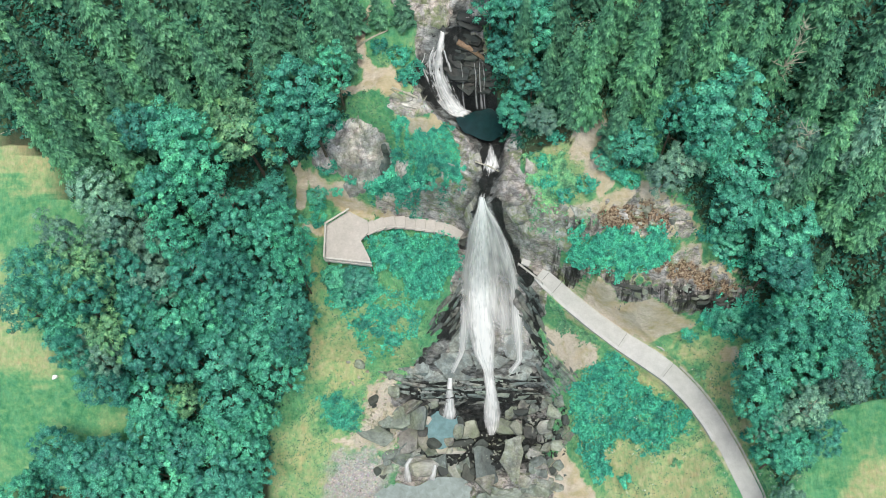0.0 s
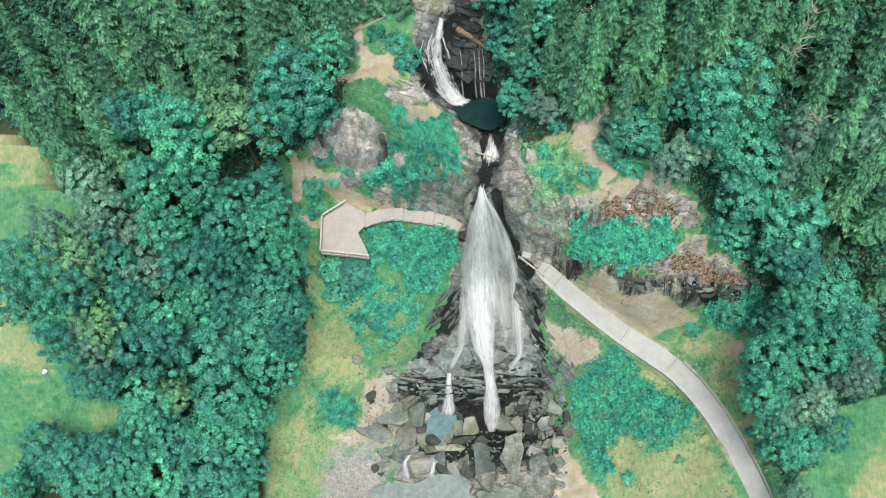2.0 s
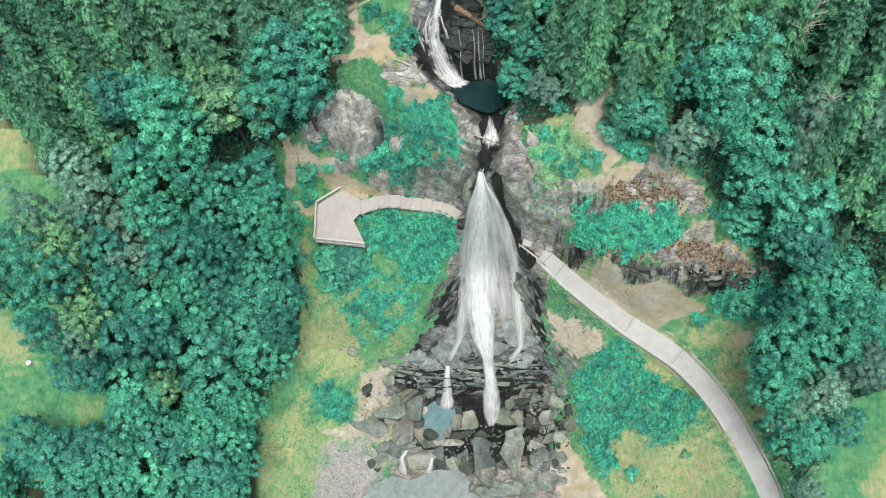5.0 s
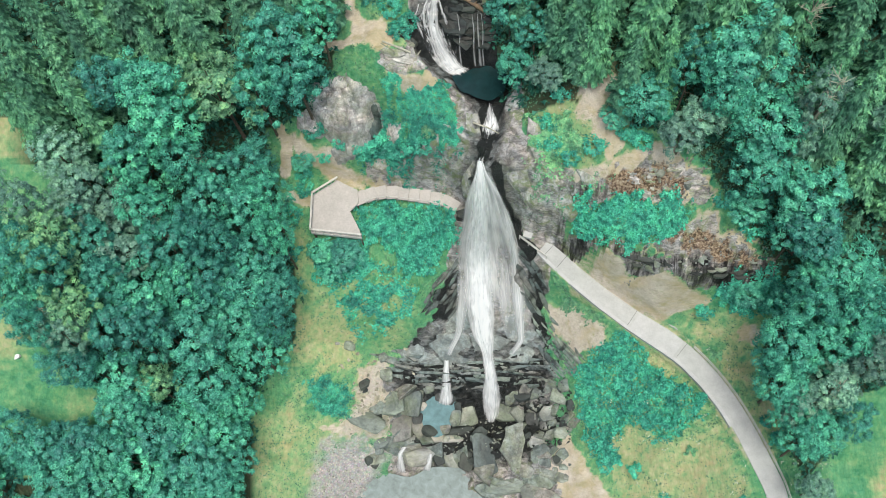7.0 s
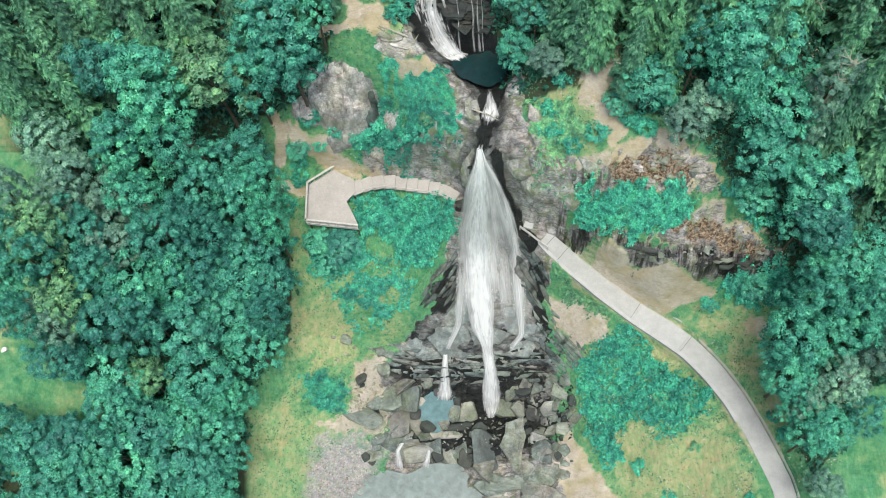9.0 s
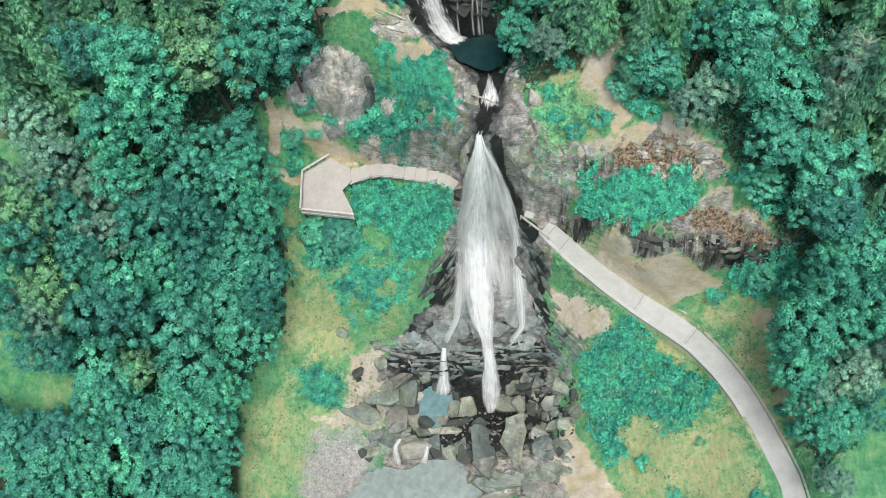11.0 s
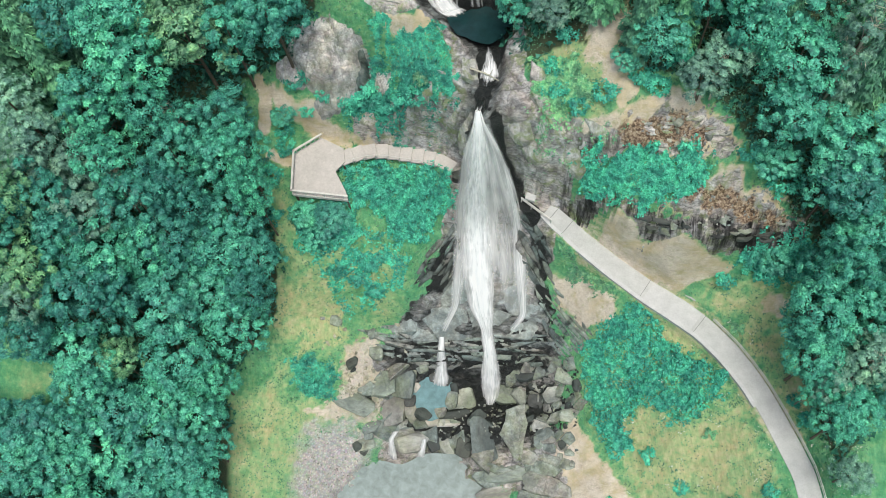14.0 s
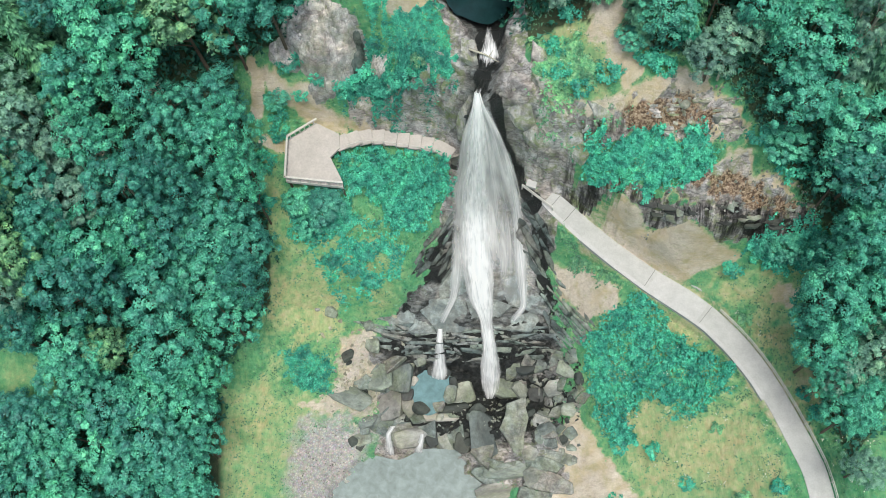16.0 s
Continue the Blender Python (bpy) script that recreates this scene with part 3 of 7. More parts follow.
def quads(name, v, material):
    """A mesh of loose quads from an array (count, 4, 3)."""
    count = len(v)
    me = bpy.data.meshes.new(name)
    me.vertices.add(count * 4), me.loops.add(count * 4), me.polygons.add(count)
    me.vertices.foreach_set("co", v.reshape(-1))
    me.loops.foreach_set("vertex_index", np.arange(count * 4, dtype=np.int32))
    me.polygons.foreach_set("loop_start", np.arange(0, count * 4, 4, dtype=np.int32))
    me.materials.append(material)
    me.update(calc_edges=True)
    me.validate()
    return me


def part(name, bm, material, parent, label=""):
    """One mesh object under a thing or a part; bm is a bmesh or a finished mesh."""
    if isinstance(bm, bmesh.types.BMesh):
        me = bpy.data.meshes.new(name)
        bm.to_mesh(me)
        bm.free()
        me.materials.append(material)
    else:
        me = bm
    ob = new(name, me)
    ob.parent = parent
    return tagged(ob, label)


def thing(name, label, category, group="", at=(0, 0, 0), kind=""):
    ob = new(name)
    ob.location = at
    ob.empty_display_size = 0.3
    return tagged(ob, label, category, group, kind)


# heights of the ground on a quarter-metre grid, to set things down on
GX, GY = np.arange(-64, 60.1, 0.25), np.arange(-2, 76.1, 0.25)
GRID = height(*np.meshgrid(GX, GY))


def ground_z(x, y):
    u, v = (x - GX[0]) / 0.25, (y - GY[0]) / 0.25
    i, j = int(min(max(u, 0), len(GX) - 2)), int(min(max(v, 0), len(GY) - 2))
    u, v = u - i, v - j
    return float((GRID[j, i] * (1 - u) + GRID[j, i + 1] * u) * (1 - v) + (GRID[j + 1, i] * (1 - u) + GRID[j + 1, i + 1] * u) * v)


def box(bm, size, at=(0, 0, 0), turn=0.0, bevel=0.0):
    r = bmesh.ops.create_cube(bm, size=1.0, matrix=Matrix.Translation(at) @ Matrix.Rotation(turn, 4, "Z") @ Matrix.Diagonal((*size, 1)))
    if bevel:
        bmesh.ops.bevel(bm, geom=list({e for v in r["verts"] for e in v.link_edges}), offset=bevel, segments=1, affect="EDGES")
    return bm


def tube(points, radii, sides=6):
    """Vertices and faces of a tapered tube along points."""
    pts = [Vector(p) for p in points]
    vs, fs = [], []
    for i, p in enumerate(pts):
        d = (pts[min(i + 1, len(pts) - 1)] - pts[max(i - 1, 0)]).normalized()
        a = d.orthogonal().normalized()
        b = d.cross(a)
        for k in range(sides):
            w = 2 * math.pi * k / sides
            vs.append(p + radii[i] * (math.cos(w) * a + math.sin(w) * b))
    for i in range(len(pts) - 1):
        for k in range(sides):
            j = (k + 1) % sides
            fs.append((i * sides + k, i * sides + j, (i + 1) * sides + j, (i + 1) * sides + k))
    fs.append(tuple(range(sides))[::-1])
    fs.append(tuple((len(pts) - 1) * sides + k for k in range(sides)))
    return vs, fs


def joined(pieces):
    vs, fs = [], []
    for v, f in pieces:
        o = len(vs)
        vs += v
        fs += [tuple(i + o for i in q) for q in f]
    return vs, fs


def smooth_line(line, step=0.5):
    """Points every step metres along a centre line, rounded at its knots."""
    line = np.asarray(line, float)
    s = np.concatenate([[0], np.cumsum(np.hypot(*np.diff(line[:, :2], axis=0).T))])
    u = np.arange(0, s[-1], step)
    k = np.stack([np.interp(u, s, line[:, c]) for c in range(line.shape[1])], 1)
    for _ in range(6):
        k[1:-1] = 0.25 * k[:-2] + 0.5 * k[1:-1] + 0.25 * k[2:]
    return k
# ---- the ground: one sheet to the horizon ----
def axis(lo, hi, fine, far):
    mid = np.arange(lo, hi + fine / 2, fine)
    out, step = [], fine
    d = 0.0
    while d < far:
        step *= 1.13
        d += step
        out.append(d)
    out = np.array(out)
    return np.concatenate([lo - out[::-1], mid, hi + out])


def zones(x, y):
    """Ground cover by plan: rock, soil, dry grass, gravel, wet rock, rust, black (dark rock and painted shade), stain.
    """
    rock = bedrock(x, y)
    soil = patch(x, y, (10.3, 39.5), (11.9, 38.6), (15.8, 36.9), (21.4, 34.9), (25.3, 33.9), (22.2, 33.6), (19.7, 33.2), (17.0, 34.4), (13.5, 36.9), ragged=0.15, soft=0.4)
    soil = np.maximum(soil, patch(x, y, (14.1, 44.3), (16.5, 45.6), (18.9, 45.4), (22.2, 43.5), (23.3, 41.4), (19.9, 41.3), (14.2, 42.1), ragged=0.9))
    soil = np.maximum(soil, patch(x, y, (9.3, 53.0), (12.7, 53.0), (13.0, 49.6), (12.1, 48.0), (13.7, 45.9), (12.1, 45.2), (10.9, 47.6), (9.8, 50.1), ragged=0.8))
    soil = np.maximum(soil, 0.85 * patch(x, y, (16.5, 38.0), (20.1, 39.7), (23.3, 40.4), (25.8, 38.6), (29.4, 37.2), (24.9, 36.1), (19.8, 36.4), ragged=1.0))
    soil = np.maximum(soil, patch(x, y, (-14.9, 59.9), (-11.5, 60.0), (-9.6, 57.9), (-11.6, 56.8), (-14.2, 57.6)))
    soil = np.maximum(soil, patch(x, y, (-11.1, 55.4), (-7.1, 54.5), (-5.9, 56.2), (-5.5, 53.1), (-6.5, 52.8), (-9.9, 54.2), ragged=0.2))
    soil = np.maximum(soil, patch(x, y, (-24.0, 52.6), (-19.4, 51.4), (-16.9, 50.3), (-12.6, 49.8), (-9.0, 49.4), (-12.0, 49.0), (-17.0, 49.0), (-19.9, 50.0), (-22.4, 50.9), ragged=0.5))
    soil = np.maximum(soil, 0.9 * patch(x, y, (6.8, 36.4), (9.2, 36.1), (13.3, 33.0), (13.1, 30.7), (10.0, 30.3), (7.5, 33.6)))
    soil = np.maximum(soil, patch(x, y, (6.1, 18.3), (9.0, 21.6), (10.5, 18.7), (13.2, 15.0), (15.9, 10.7), (16.0, 0.0), (2.0, 0.0), (5.0, 12.0)))
    soil = np.maximum(soil, 0.75 * patch(x, y, (-17.1, 30.2), (-13.7, 31.2), (-13.0, 27.7), (-14.0, 22.6), (-18.6, 21.7), (-22.3, 23.0), (-18.4, 24.5), ragged=0.8))
    soil = np.maximum(soil, 0.8 * patch(x, y, (8.6, 50.0), (9.6, 53.2), (12.8, 52.6), (13.2, 49.6), (13.8, 46.4), (12.0, 45.9), (9.8, 48.4), ragged=0.7))
    soil = np.maximum(soil, 0.8 * patch(x, y, (28.0, 31.6), (30.4, 31.8), (30.0, 29.6), (28.6, 30.0), ragged=0.8))
    for line in (((-19.0, 58.2), (-15.5, 58.0), (-12.4, 58.8)), ((-12.6, 59.0), (-14.8, 61.0), (-15.0, 63.6), (-13.4, 67.0)), ((-24.6, 49.8), (-23.6, 51.4), (-24.2, 52.8)), ((-24.0, 47.6), (-21.4, 47.0))):
        d, _, _ = near_line(np.array([(*q, 0, 1) for q in line]), x, y)
        soil = np.maximum(soil, 1 - ramp(0.35, 0.8, d + 0.15 * wave(x, y, 1.5, 3.3)))
    d, _, w = near_line(ROAD, x, y)
    soil = np.maximum(soil, 0.5 * (1 - ramp(0.2, 0.7, d - w)) * ramp(15, 17, y))
    dry = np.zeros_like(x) + 0.08
    dry = np.maximum(dry, 0.36 * patch(x, y, (-23.4, 49.0), (-21.6, 42.0), (-16.0, 40.6), (-10.0, 38.4), (-9.2, 35.0), (-13.0, 31.6), (-25.0, 24.0), (-27.0, 34.0), (-25.0, 42.0), soft=3.0, ragged=1.6))
    dry = np.maximum(dry, 0.4 * patch(x, y, (10.0, 30.0), (18.0, 32.0), (26.0, 24.0), (29.0, 14.0), (26.0, 8.0), (14.0, 9.0), (9.6, 20.0), soft=3.0, ragged=1.6))
    dry = np.maximum(dry, 0.6 * patch(x, y, (4.0, 52.0), (14.6, 53.6), (14.6, 46.6), (10.0, 44.2), (4.4, 46.6), soft=2.4, ragged=1.8))
    dry = np.maximum(dry, 0.85 * patch(x, y, (-24.4, 35.8), (-19.2, 35.8), (-17.0, 33.1), (-17.5, 29.5), (-24.2, 32.1), soft=3.0, ragged=1.8))
    dry = np.maximum(dry, 0.58 * patch(x, y, (-30.2, 23.3), (-24.4, 27.9), (-21.5, 25.2), (-20.0, 22.3), (-22.4, 15.7), (-24.4, 5.0), (-36.0, -10.0), (-32.7, 9.5), (-31.8, 18.8), soft=3.8, ragged=1.2))
    dry = np.maximum(dry, 0.9 * patch(x, y, (-53.7, 49.6), (-50.0, 50.2), (-49.5, 46.9), (-53.0, 47.7), soft=3.4))
    dry = np.maximum(dry, 0.85 * patch(x, y, (-64.0, 42.0), (-55.6, 37.4), (-56.9, 34.6), (-54.1, 31.0), (-51.1, 28.6), (-52.0, 26.4), (-58.0, 31.6), (-64.0, 36.0), soft=3.4, ragged=1.4))
    dry = np.maximum(dry, 0.6 * patch(x, y, (-56.0, 17.1), (-52.2, 15.9), (-49.6, 13.4), (-50.0, 8.0), (-54.2, 12.7), soft=3.8, ragged=1.4))
    dry = np.maximum(dry, 0.5 * patch(x, y, (-48.5, 24.6), (-46.4, 23.6), (-45.6, 20.6), (-47.6, 20.2), soft=3.8))
    dry = np.maximum(dry, 0.95 * patch(x, y, (39.9, 13.9), (42.4, 16.9), (52.0, 18.4), (52.0, 0.0), (39.0, 5.0), soft=1.7))
    dry = np.maximum(dry, 0.7 * patch(x, y, (13.0, 21.0), (17.0, 19.6), (25.4, 20.6), (28.1, 14.6), (26.6, 8.8), (17.4, 9.0), (14.4, 14.0), soft=3.0, ragged=2.2))
    dry = np.maximum(dry, 0.7 * patch(x, y, (21.2, 32.9), (26.1, 33.2), (30.8, 32.2), (29.7, 28.4), (30.6, 24.1), (31.4, 17.8), (29.9, 19.3), (27.5, 25.0), (25.4, 29.3), soft=3.8, ragged=1.8))
    dry = np.maximum(dry, 0.62 * patch(x, y, (4.0, 51.7), (9.0, 51.3), (10.2, 46.3), (13.0, 44.6), (7.1, 44.2), (4.0, 47.2), soft=3.8, ragged=1.4))
    dry = np.maximum(dry, 0.8 * patch(x, y, (18.6, 29.6), (21.6, 28.0), (20.8, 26.8), (17.6, 28.6)))
    dry = np.maximum(dry, 0.7 * patch(x, y, (-15.6, 37.0), (-13.0, 36.4), (-12.4, 33.6), (-14.0, 32.8), soft=2.7))
    dry = np.maximum(dry, 0.55 * patch(x, y, (-24.6, 47.0), (-22.4, 46.6), (-22.0, 38.0), (-24.4, 38.6), soft=3.8, ragged=1.0))
    dry = np.maximum(dry, 0.6 * patch(x, y, (-12.6, 61.0), (-9.4, 60.0), (-8.0, 56.6), (-10.6, 57.0), soft=2.7))
    dry = np.maximum(dry, patch(x, y, (13.9, 20.4), (16.1, 21.5), (18.1, 20.3), (17.5, 18.6), (15.3, 17.5), soft=2.3, ragged=1.0))
    dry = np.maximum(dry, 0.95 * patch(x, y, (21.0, 19.7), (26.2, 19.6), (27.3, 17.6), (24.5, 13.6), (17.3, 14.2), (18.1, 17.0), soft=3.8, ragged=1.8))
    dry = np.maximum(dry, 0.95 * patch(x, y, (28.7, 24.5), (32.0, 23.5), (32.2, 20.1), (30.7, 19.2), (29.1, 22.3), soft=2.7, ragged=1.4))
    dry = np.maximum(dry, 0.95 * patch(x, y, (17.9, 30.4), (19.7, 29.7), (22.2, 27.6), (19.5, 27.9), ragged=0.4))
    dry = np.maximum(dry, 0.9 * patch(x, y, (-22.9, 35.9), (-19.2, 35.7), (-17.5, 33.7), (-17.2, 30.2), (-19.1, 29.8), (-22.4, 29.2), (-25.6, 32.5), soft=3.8, ragged=1.8))
    dry = dry * (1 - 0.85 * patch(x, y, (-23.6, 28.6), (-19.7, 29.0), (-19.4, 24.0), (-24.0, 24.3), (-25.5, 27.6), soft=3.0, ragged=1.4))
    dry = np.maximum(dry, 0.8 * patch(x, y, (-60.0, 54.5), (-52.3, 53.4), (-50.7, 48.3), (-54.3, 47.6), (-60.0, 49.4), soft=3.0, ragged=1.6))
    dry = np.maximum(dry, 0.75 * patch(x, y, (-60.0, 33.4), (-54.1, 32.2), (-50.4, 28.6), (-52.1, 26.2), (-60.0, 28.5), soft=3.0, ragged=1.6))
    gravel = patch(x, y, (-22.4, 21.0), (-18.0, 22.0), (-13.6, 20.2), (-15.5, 17.6), (-17.0, 10.0), (-20.0, 0.0), (-26.0, 0.0), (-23.6, 15.0), soft=2.6, ragged=1.2)
    gravel = np.maximum(gravel, 0.4 * patch(x, y, (-17.0, 30.0), (-13.8, 31.0), (-13.0, 27.7), (-14.0, 22.6), (-18.6, 21.7), (-19.6, 23.0), (-18.0, 25.0), ragged=0.8))
    wet = np.maximum(spot(x, y, -2.6, 30.2, 11.6, 5.6, 0, 0.5), 0.55 * spot(x, y, -0.8, 39, 4.8, 9.4, 0, 0.5))
    # recess right of the fall: wet rock, darkened for the overhang's shade too
    wet = np.maximum(wet, patch(x, y, (-0.4, 46.0), (0.6, 46.2), (3.6, 43.6), (6.0, 41.2), (4.6, 40.6), (2.6, 42.6), soft=0.5, ragged=0.2))
    wet = np.maximum(wet, patch(x, y, (3.6, 41.4), (5.8, 40.0), (7.0, 36.6), (10.0, 31.0), (7.6, 29.8), (4.6, 35.0), soft=0.8, ragged=0.6))
    wet = np.maximum(wet, patch(x, y, (-4.2, 41.0), (-9.0, 38.0), (-9.6, 34.6), (-4.6, 35.4), soft=0.8, ragged=0.6))
    # hollow left of the fall, darkened like wet rock to paint its shade
    wet = np.maximum(wet, patch(x, y, (-4.6, 47.0), (-1.8, 46.6), (-1.8, 45.0), (-4.4, 45.4), soft=0.5, ragged=0.3))
    wet = np.maximum(wet, 0.7 * spot(x, y, -2.0, 22.5, 11.0, 4.6, 0, 0.8))
    d, _, w = near_line(BROOK, x, y)
    wet = np.maximum(wet, 1 - ramp(1.2, 2.4, d))
    wet = np.maximum(wet, spot(x, y, -3.4, 58.6, 4.6, 2.4, -25, 0.5))
    strip = patch(x, y, (10.6, 44.6), (12.7, 45.2), (16.8, 46.1), (20.7, 43.6), (22.6, 41.6), (19.9, 40.9), (17.2, 41.9), (10.7, 42.9), (4.4, 45.1), (4.0, 45.8), ragged=0.5)
    soil = np.maximum(soil, 0.85 * strip)
    rust = patch(x, y, (11.9, 44.0), (15.9, 44.2), (17.2, 42.0), (12.4, 42.0), soft=1.4, ragged=0.8)
    rust = np.maximum(rust, patch(x, y, (19.6, 39.4), (22.4, 39.0), (25.8, 37.6), (29.3, 36.2), (24.2, 36.3), (18.6, 38.2), soft=1.4, ragged=0.9))
    rust = np.maximum(rust, 0.9 * patch(x, y, (14.6, 43.2), (17.0, 44.2), (20.5, 43.0), (20.0, 41.6), (14.6, 42.0), ragged=0.9), patch(x, y, (20.0, 38.4), (25.0, 38.4), (29.6, 37.1), (30.6, 35.2), (25.7, 35.2), (20.9, 36.0), ragged=1.2))
    # shade of the recess right of the fall, painted over its wet wall
    black = patch(x, y, (-0.3, 46.0), (0.5, 46.2), (3.2, 43.9), (5.8, 41.2), (4.6, 40.4), (2.6, 42.4), soft=0.4, ragged=0.15)
    black = np.maximum(black, 0.62 * spot(x, y, -3.4, 30.0, 11.4, 4.8, 0, 0.5))
    black = black * (1 - 0.8 * patch(x, y, (-8.6, 36.4), (-4.6, 38.0), (4.6, 38.0), (6.4, 33.6), (5.2, 31.6), (-2, 31.2), (-9.6, 32.0), soft=1.2))
    black = np.maximum(black, 0.7 * patch(x, y, (3.8, 41.0), (5.6, 40.0), (6.6, 36.6), (9.6, 31.0), (8.0, 29.6), (5.0, 34.4), soft=0.8))
    black = np.maximum(black, 0.72 * patch(x, y, (-4.2, 41.0), (-8.6, 38.0), (-9.4, 34.8), (-4.6, 36.4), soft=0.8))
    black = np.maximum(black, 0.85 * patch(x, y, (-9.2, 60.0), (-6.0, 62.0), (-4.0, 64.0), (-2.0, 63.0), (0.4, 58.6), (3.2, 55.4), (1.5, 52.4), (0.7, 50.0), (-0.2, 46.8), (-1.6, 46.8), (-1.2, 49.6), (-1.2, 53.0), (-4.2, 56.0), (-8.0, 57.4), soft=0.6, ragged=0.4))
    # painted shade in the hollow at the boardwalk's end
    black = np.maximum(black, 0.8 * patch(x, y, (-4.6, 46.8), (-1.8, 46.4), (-1.8, 45.0), (-4.4, 45.2), soft=0.4, ragged=0.2))
    black = np.maximum(black, 0.5 * patch(x, y, (24.0, 36.4), (30.4, 36.2), (30.8, 34.9), (25.6, 34.8), (16.0, 36.9), (16.6, 37.5), soft=0.6))
    black = np.maximum(black, 0.72 * spot(x, y, -2.0, 23.0, 12.5, 4.4, 0, 0.6))
    stain = patch(x, y, (7.4, 42.4), (9.2, 41.8), (12.6, 39.8), (16.6, 38.1), (20.0, 37.0), (25.0, 37.2), (30.4, 36.8), (32.0, 35.2), (25.6, 34.5), (21.4, 34.8), (15.8, 36.8), (11.3, 39.0), (8.0, 40.6), ragged=0.3, soft=0.6)
    stain = np.maximum(stain, 0.8 * patch(x, y, (8.0, 43.8), (10.8, 43.7), (17.4, 43.3), (17.2, 41.9), (12.0, 42.0), (8.6, 42.6), ragged=0.3))
    return rock, soil, dry, gravel, wet, rust, black, stain


WEST = [(-58, 72), (-58, 53), (-51, 51), (-50, 47), (-47, 47), (-46, 44), (-45, 40), (-49, 36.5), (-52, 35), (-53, 33), (-51, 29), (-47, 28), (-47, 26), (-43, 24), (-43, 19), (-46, 15.4), (-57, 14.5),
        (-57, 8), (-47, 4), (-30, 4), (-30, 20), (-31, 25), (-28, 30), (-25, 33), (-24, 39), (-25, 45), (-26, 50), (-26, 53), (-20, 54), (-17, 56), (-16, 60), (-16, 72)]
EAST = [(0, 70), (0, 59), (1, 57), (1, 53), (4, 50), (8, 51), (12, 49), (15, 47.5), (18, 46.8), (22, 44.4), (25, 41), (28, 38.6), (29.4, 36), (33, 34.6), (31.6, 31.5), (30.6, 29), (30.8, 26), (31.4, 23), (32.4, 18), (33.4, 14),
        (36, 17), (37.4, 21), (39.4, 23), (44, 24), (56, 24), (56, 70)]


def inside(poly, x, y):
    x, y = np.asarray(x, float), np.asarray(y, float)
    hit = np.zeros(x.shape, bool)
    for (ax, ay), (bx, by) in zip(poly, poly[1:] + poly[:1]):
        if ay != by:
            hit ^= ((ay > y) != (by > y)) & (x < (bx - ax) * (y - ay) / (by - ay) + ax)
    return hit


def make_ground():
    gx, gy = axis(-27, 34, 0.25, 2600), axis(12, 66, 0.25, 2600)
    x, y = np.meshgrid(gx, gy)
    fx, fy = x.ravel(), y.ravel()
    z = height(fx, fy)
    rock, soil, dry, gravel, wet, rust, black, stain = zones(fx, fy)
    # where the floor gets the litter colour with crown shade painted in
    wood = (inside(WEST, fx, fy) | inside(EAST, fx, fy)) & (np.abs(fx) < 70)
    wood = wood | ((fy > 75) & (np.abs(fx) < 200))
    nx, ny = len(gx), len(gy)
    i = np.arange(nx * ny).reshape(ny, nx)
    f = np.stack([i[:-1, :-1], i[:-1, 1:], i[1:, 1:], i[1:, :-1]], -1).reshape(-1, 4)
    me = bpy.data.meshes.new("ground")
    me.vertices.add(nx * ny), me.loops.add(len(f) * 4), me.polygons.add(len(f))
    me.vertices.foreach_set("co", np.stack([fx, fy, z], 1).ravel())
    me.loops.foreach_set("vertex_index", f.ravel().astype(np.int32))
    me.polygons.foreach_set("loop_start", np.arange(0, len(f) * 4, 4, dtype=np.int32))
    me.update(calc_edges=True)
    one = np.ones_like(fx)
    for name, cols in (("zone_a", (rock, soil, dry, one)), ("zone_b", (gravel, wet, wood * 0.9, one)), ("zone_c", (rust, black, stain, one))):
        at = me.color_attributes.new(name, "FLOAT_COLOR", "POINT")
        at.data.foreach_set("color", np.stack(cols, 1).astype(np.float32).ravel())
    me.polygons.foreach_set("use_smooth", [True] * len(f))
    me.materials.append(M_GROUND)
    return tagged(new("ground", me), "steep hillside of grass, bare rock and brown earth", "hillside", kind="structure")


make_ground()
# ---- road, boardwalk and viewing deck ----
def offset_line(k, side):
    """Points of a smoothed line moved sideways by side (a number or an array); left of its run is positive."""
    t = np.gradient(k[:, :2], axis=0)
    t /= np.linalg.norm(t, axis=1)[:, None]
    return k[:, :2] + np.stack([-t[:, 1], t[:, 0]], 1) * np.reshape(side, (-1, 1))


def strip(name, k, a, b, top, thick, material):
    """A slab along a smoothed line, between the side offsets a and b."""
    one = np.ones(len(k))
    A, B = offset_line(k, a * one), offset_line(k, b * one)
    vs, fs = [], []
    for i in range(len(k)):
        z = k[i, 2] + top
        vs += [(*A[i], z), (*B[i], z), (*B[i], z - thick), (*A[i], z - thick)]
    for i in range(len(k) - 1):
        for c in range(4):
            d = (c + 1) % 4
            fs.append((4 * i + 4 + c, 4 * i + 4 + d, 4 * i + d, 4 * i + c))
    n = 4 * (len(k) - 1)
    fs += [(0, 1, 2, 3), (n + 3, n + 2, n + 1, n)]
    return mesh_from(name, vs, fs, material)


RK = smooth_line(ROAD, 0.4)
road = tagged(new("road", strip("road", RK, RK[:, 3], -RK[:, 3], 0.0, 0.3, M_ASPHALT)), "narrow grey asphalt footpath curving up to the fall", "footpath", kind="structure")
upto = RK[:, 1] > 21
part("kerb", strip("kerb", RK[upto], -RK[upto, 3] + 0.12, -RK[upto, 3] - 0.28, 0.06, 0.6, M_CONCRETE), M_CONCRETE, road, "pale concrete edge strip")
bay = (RK[:, 1] > 29.6) & (RK[:, 1] < 33.4)
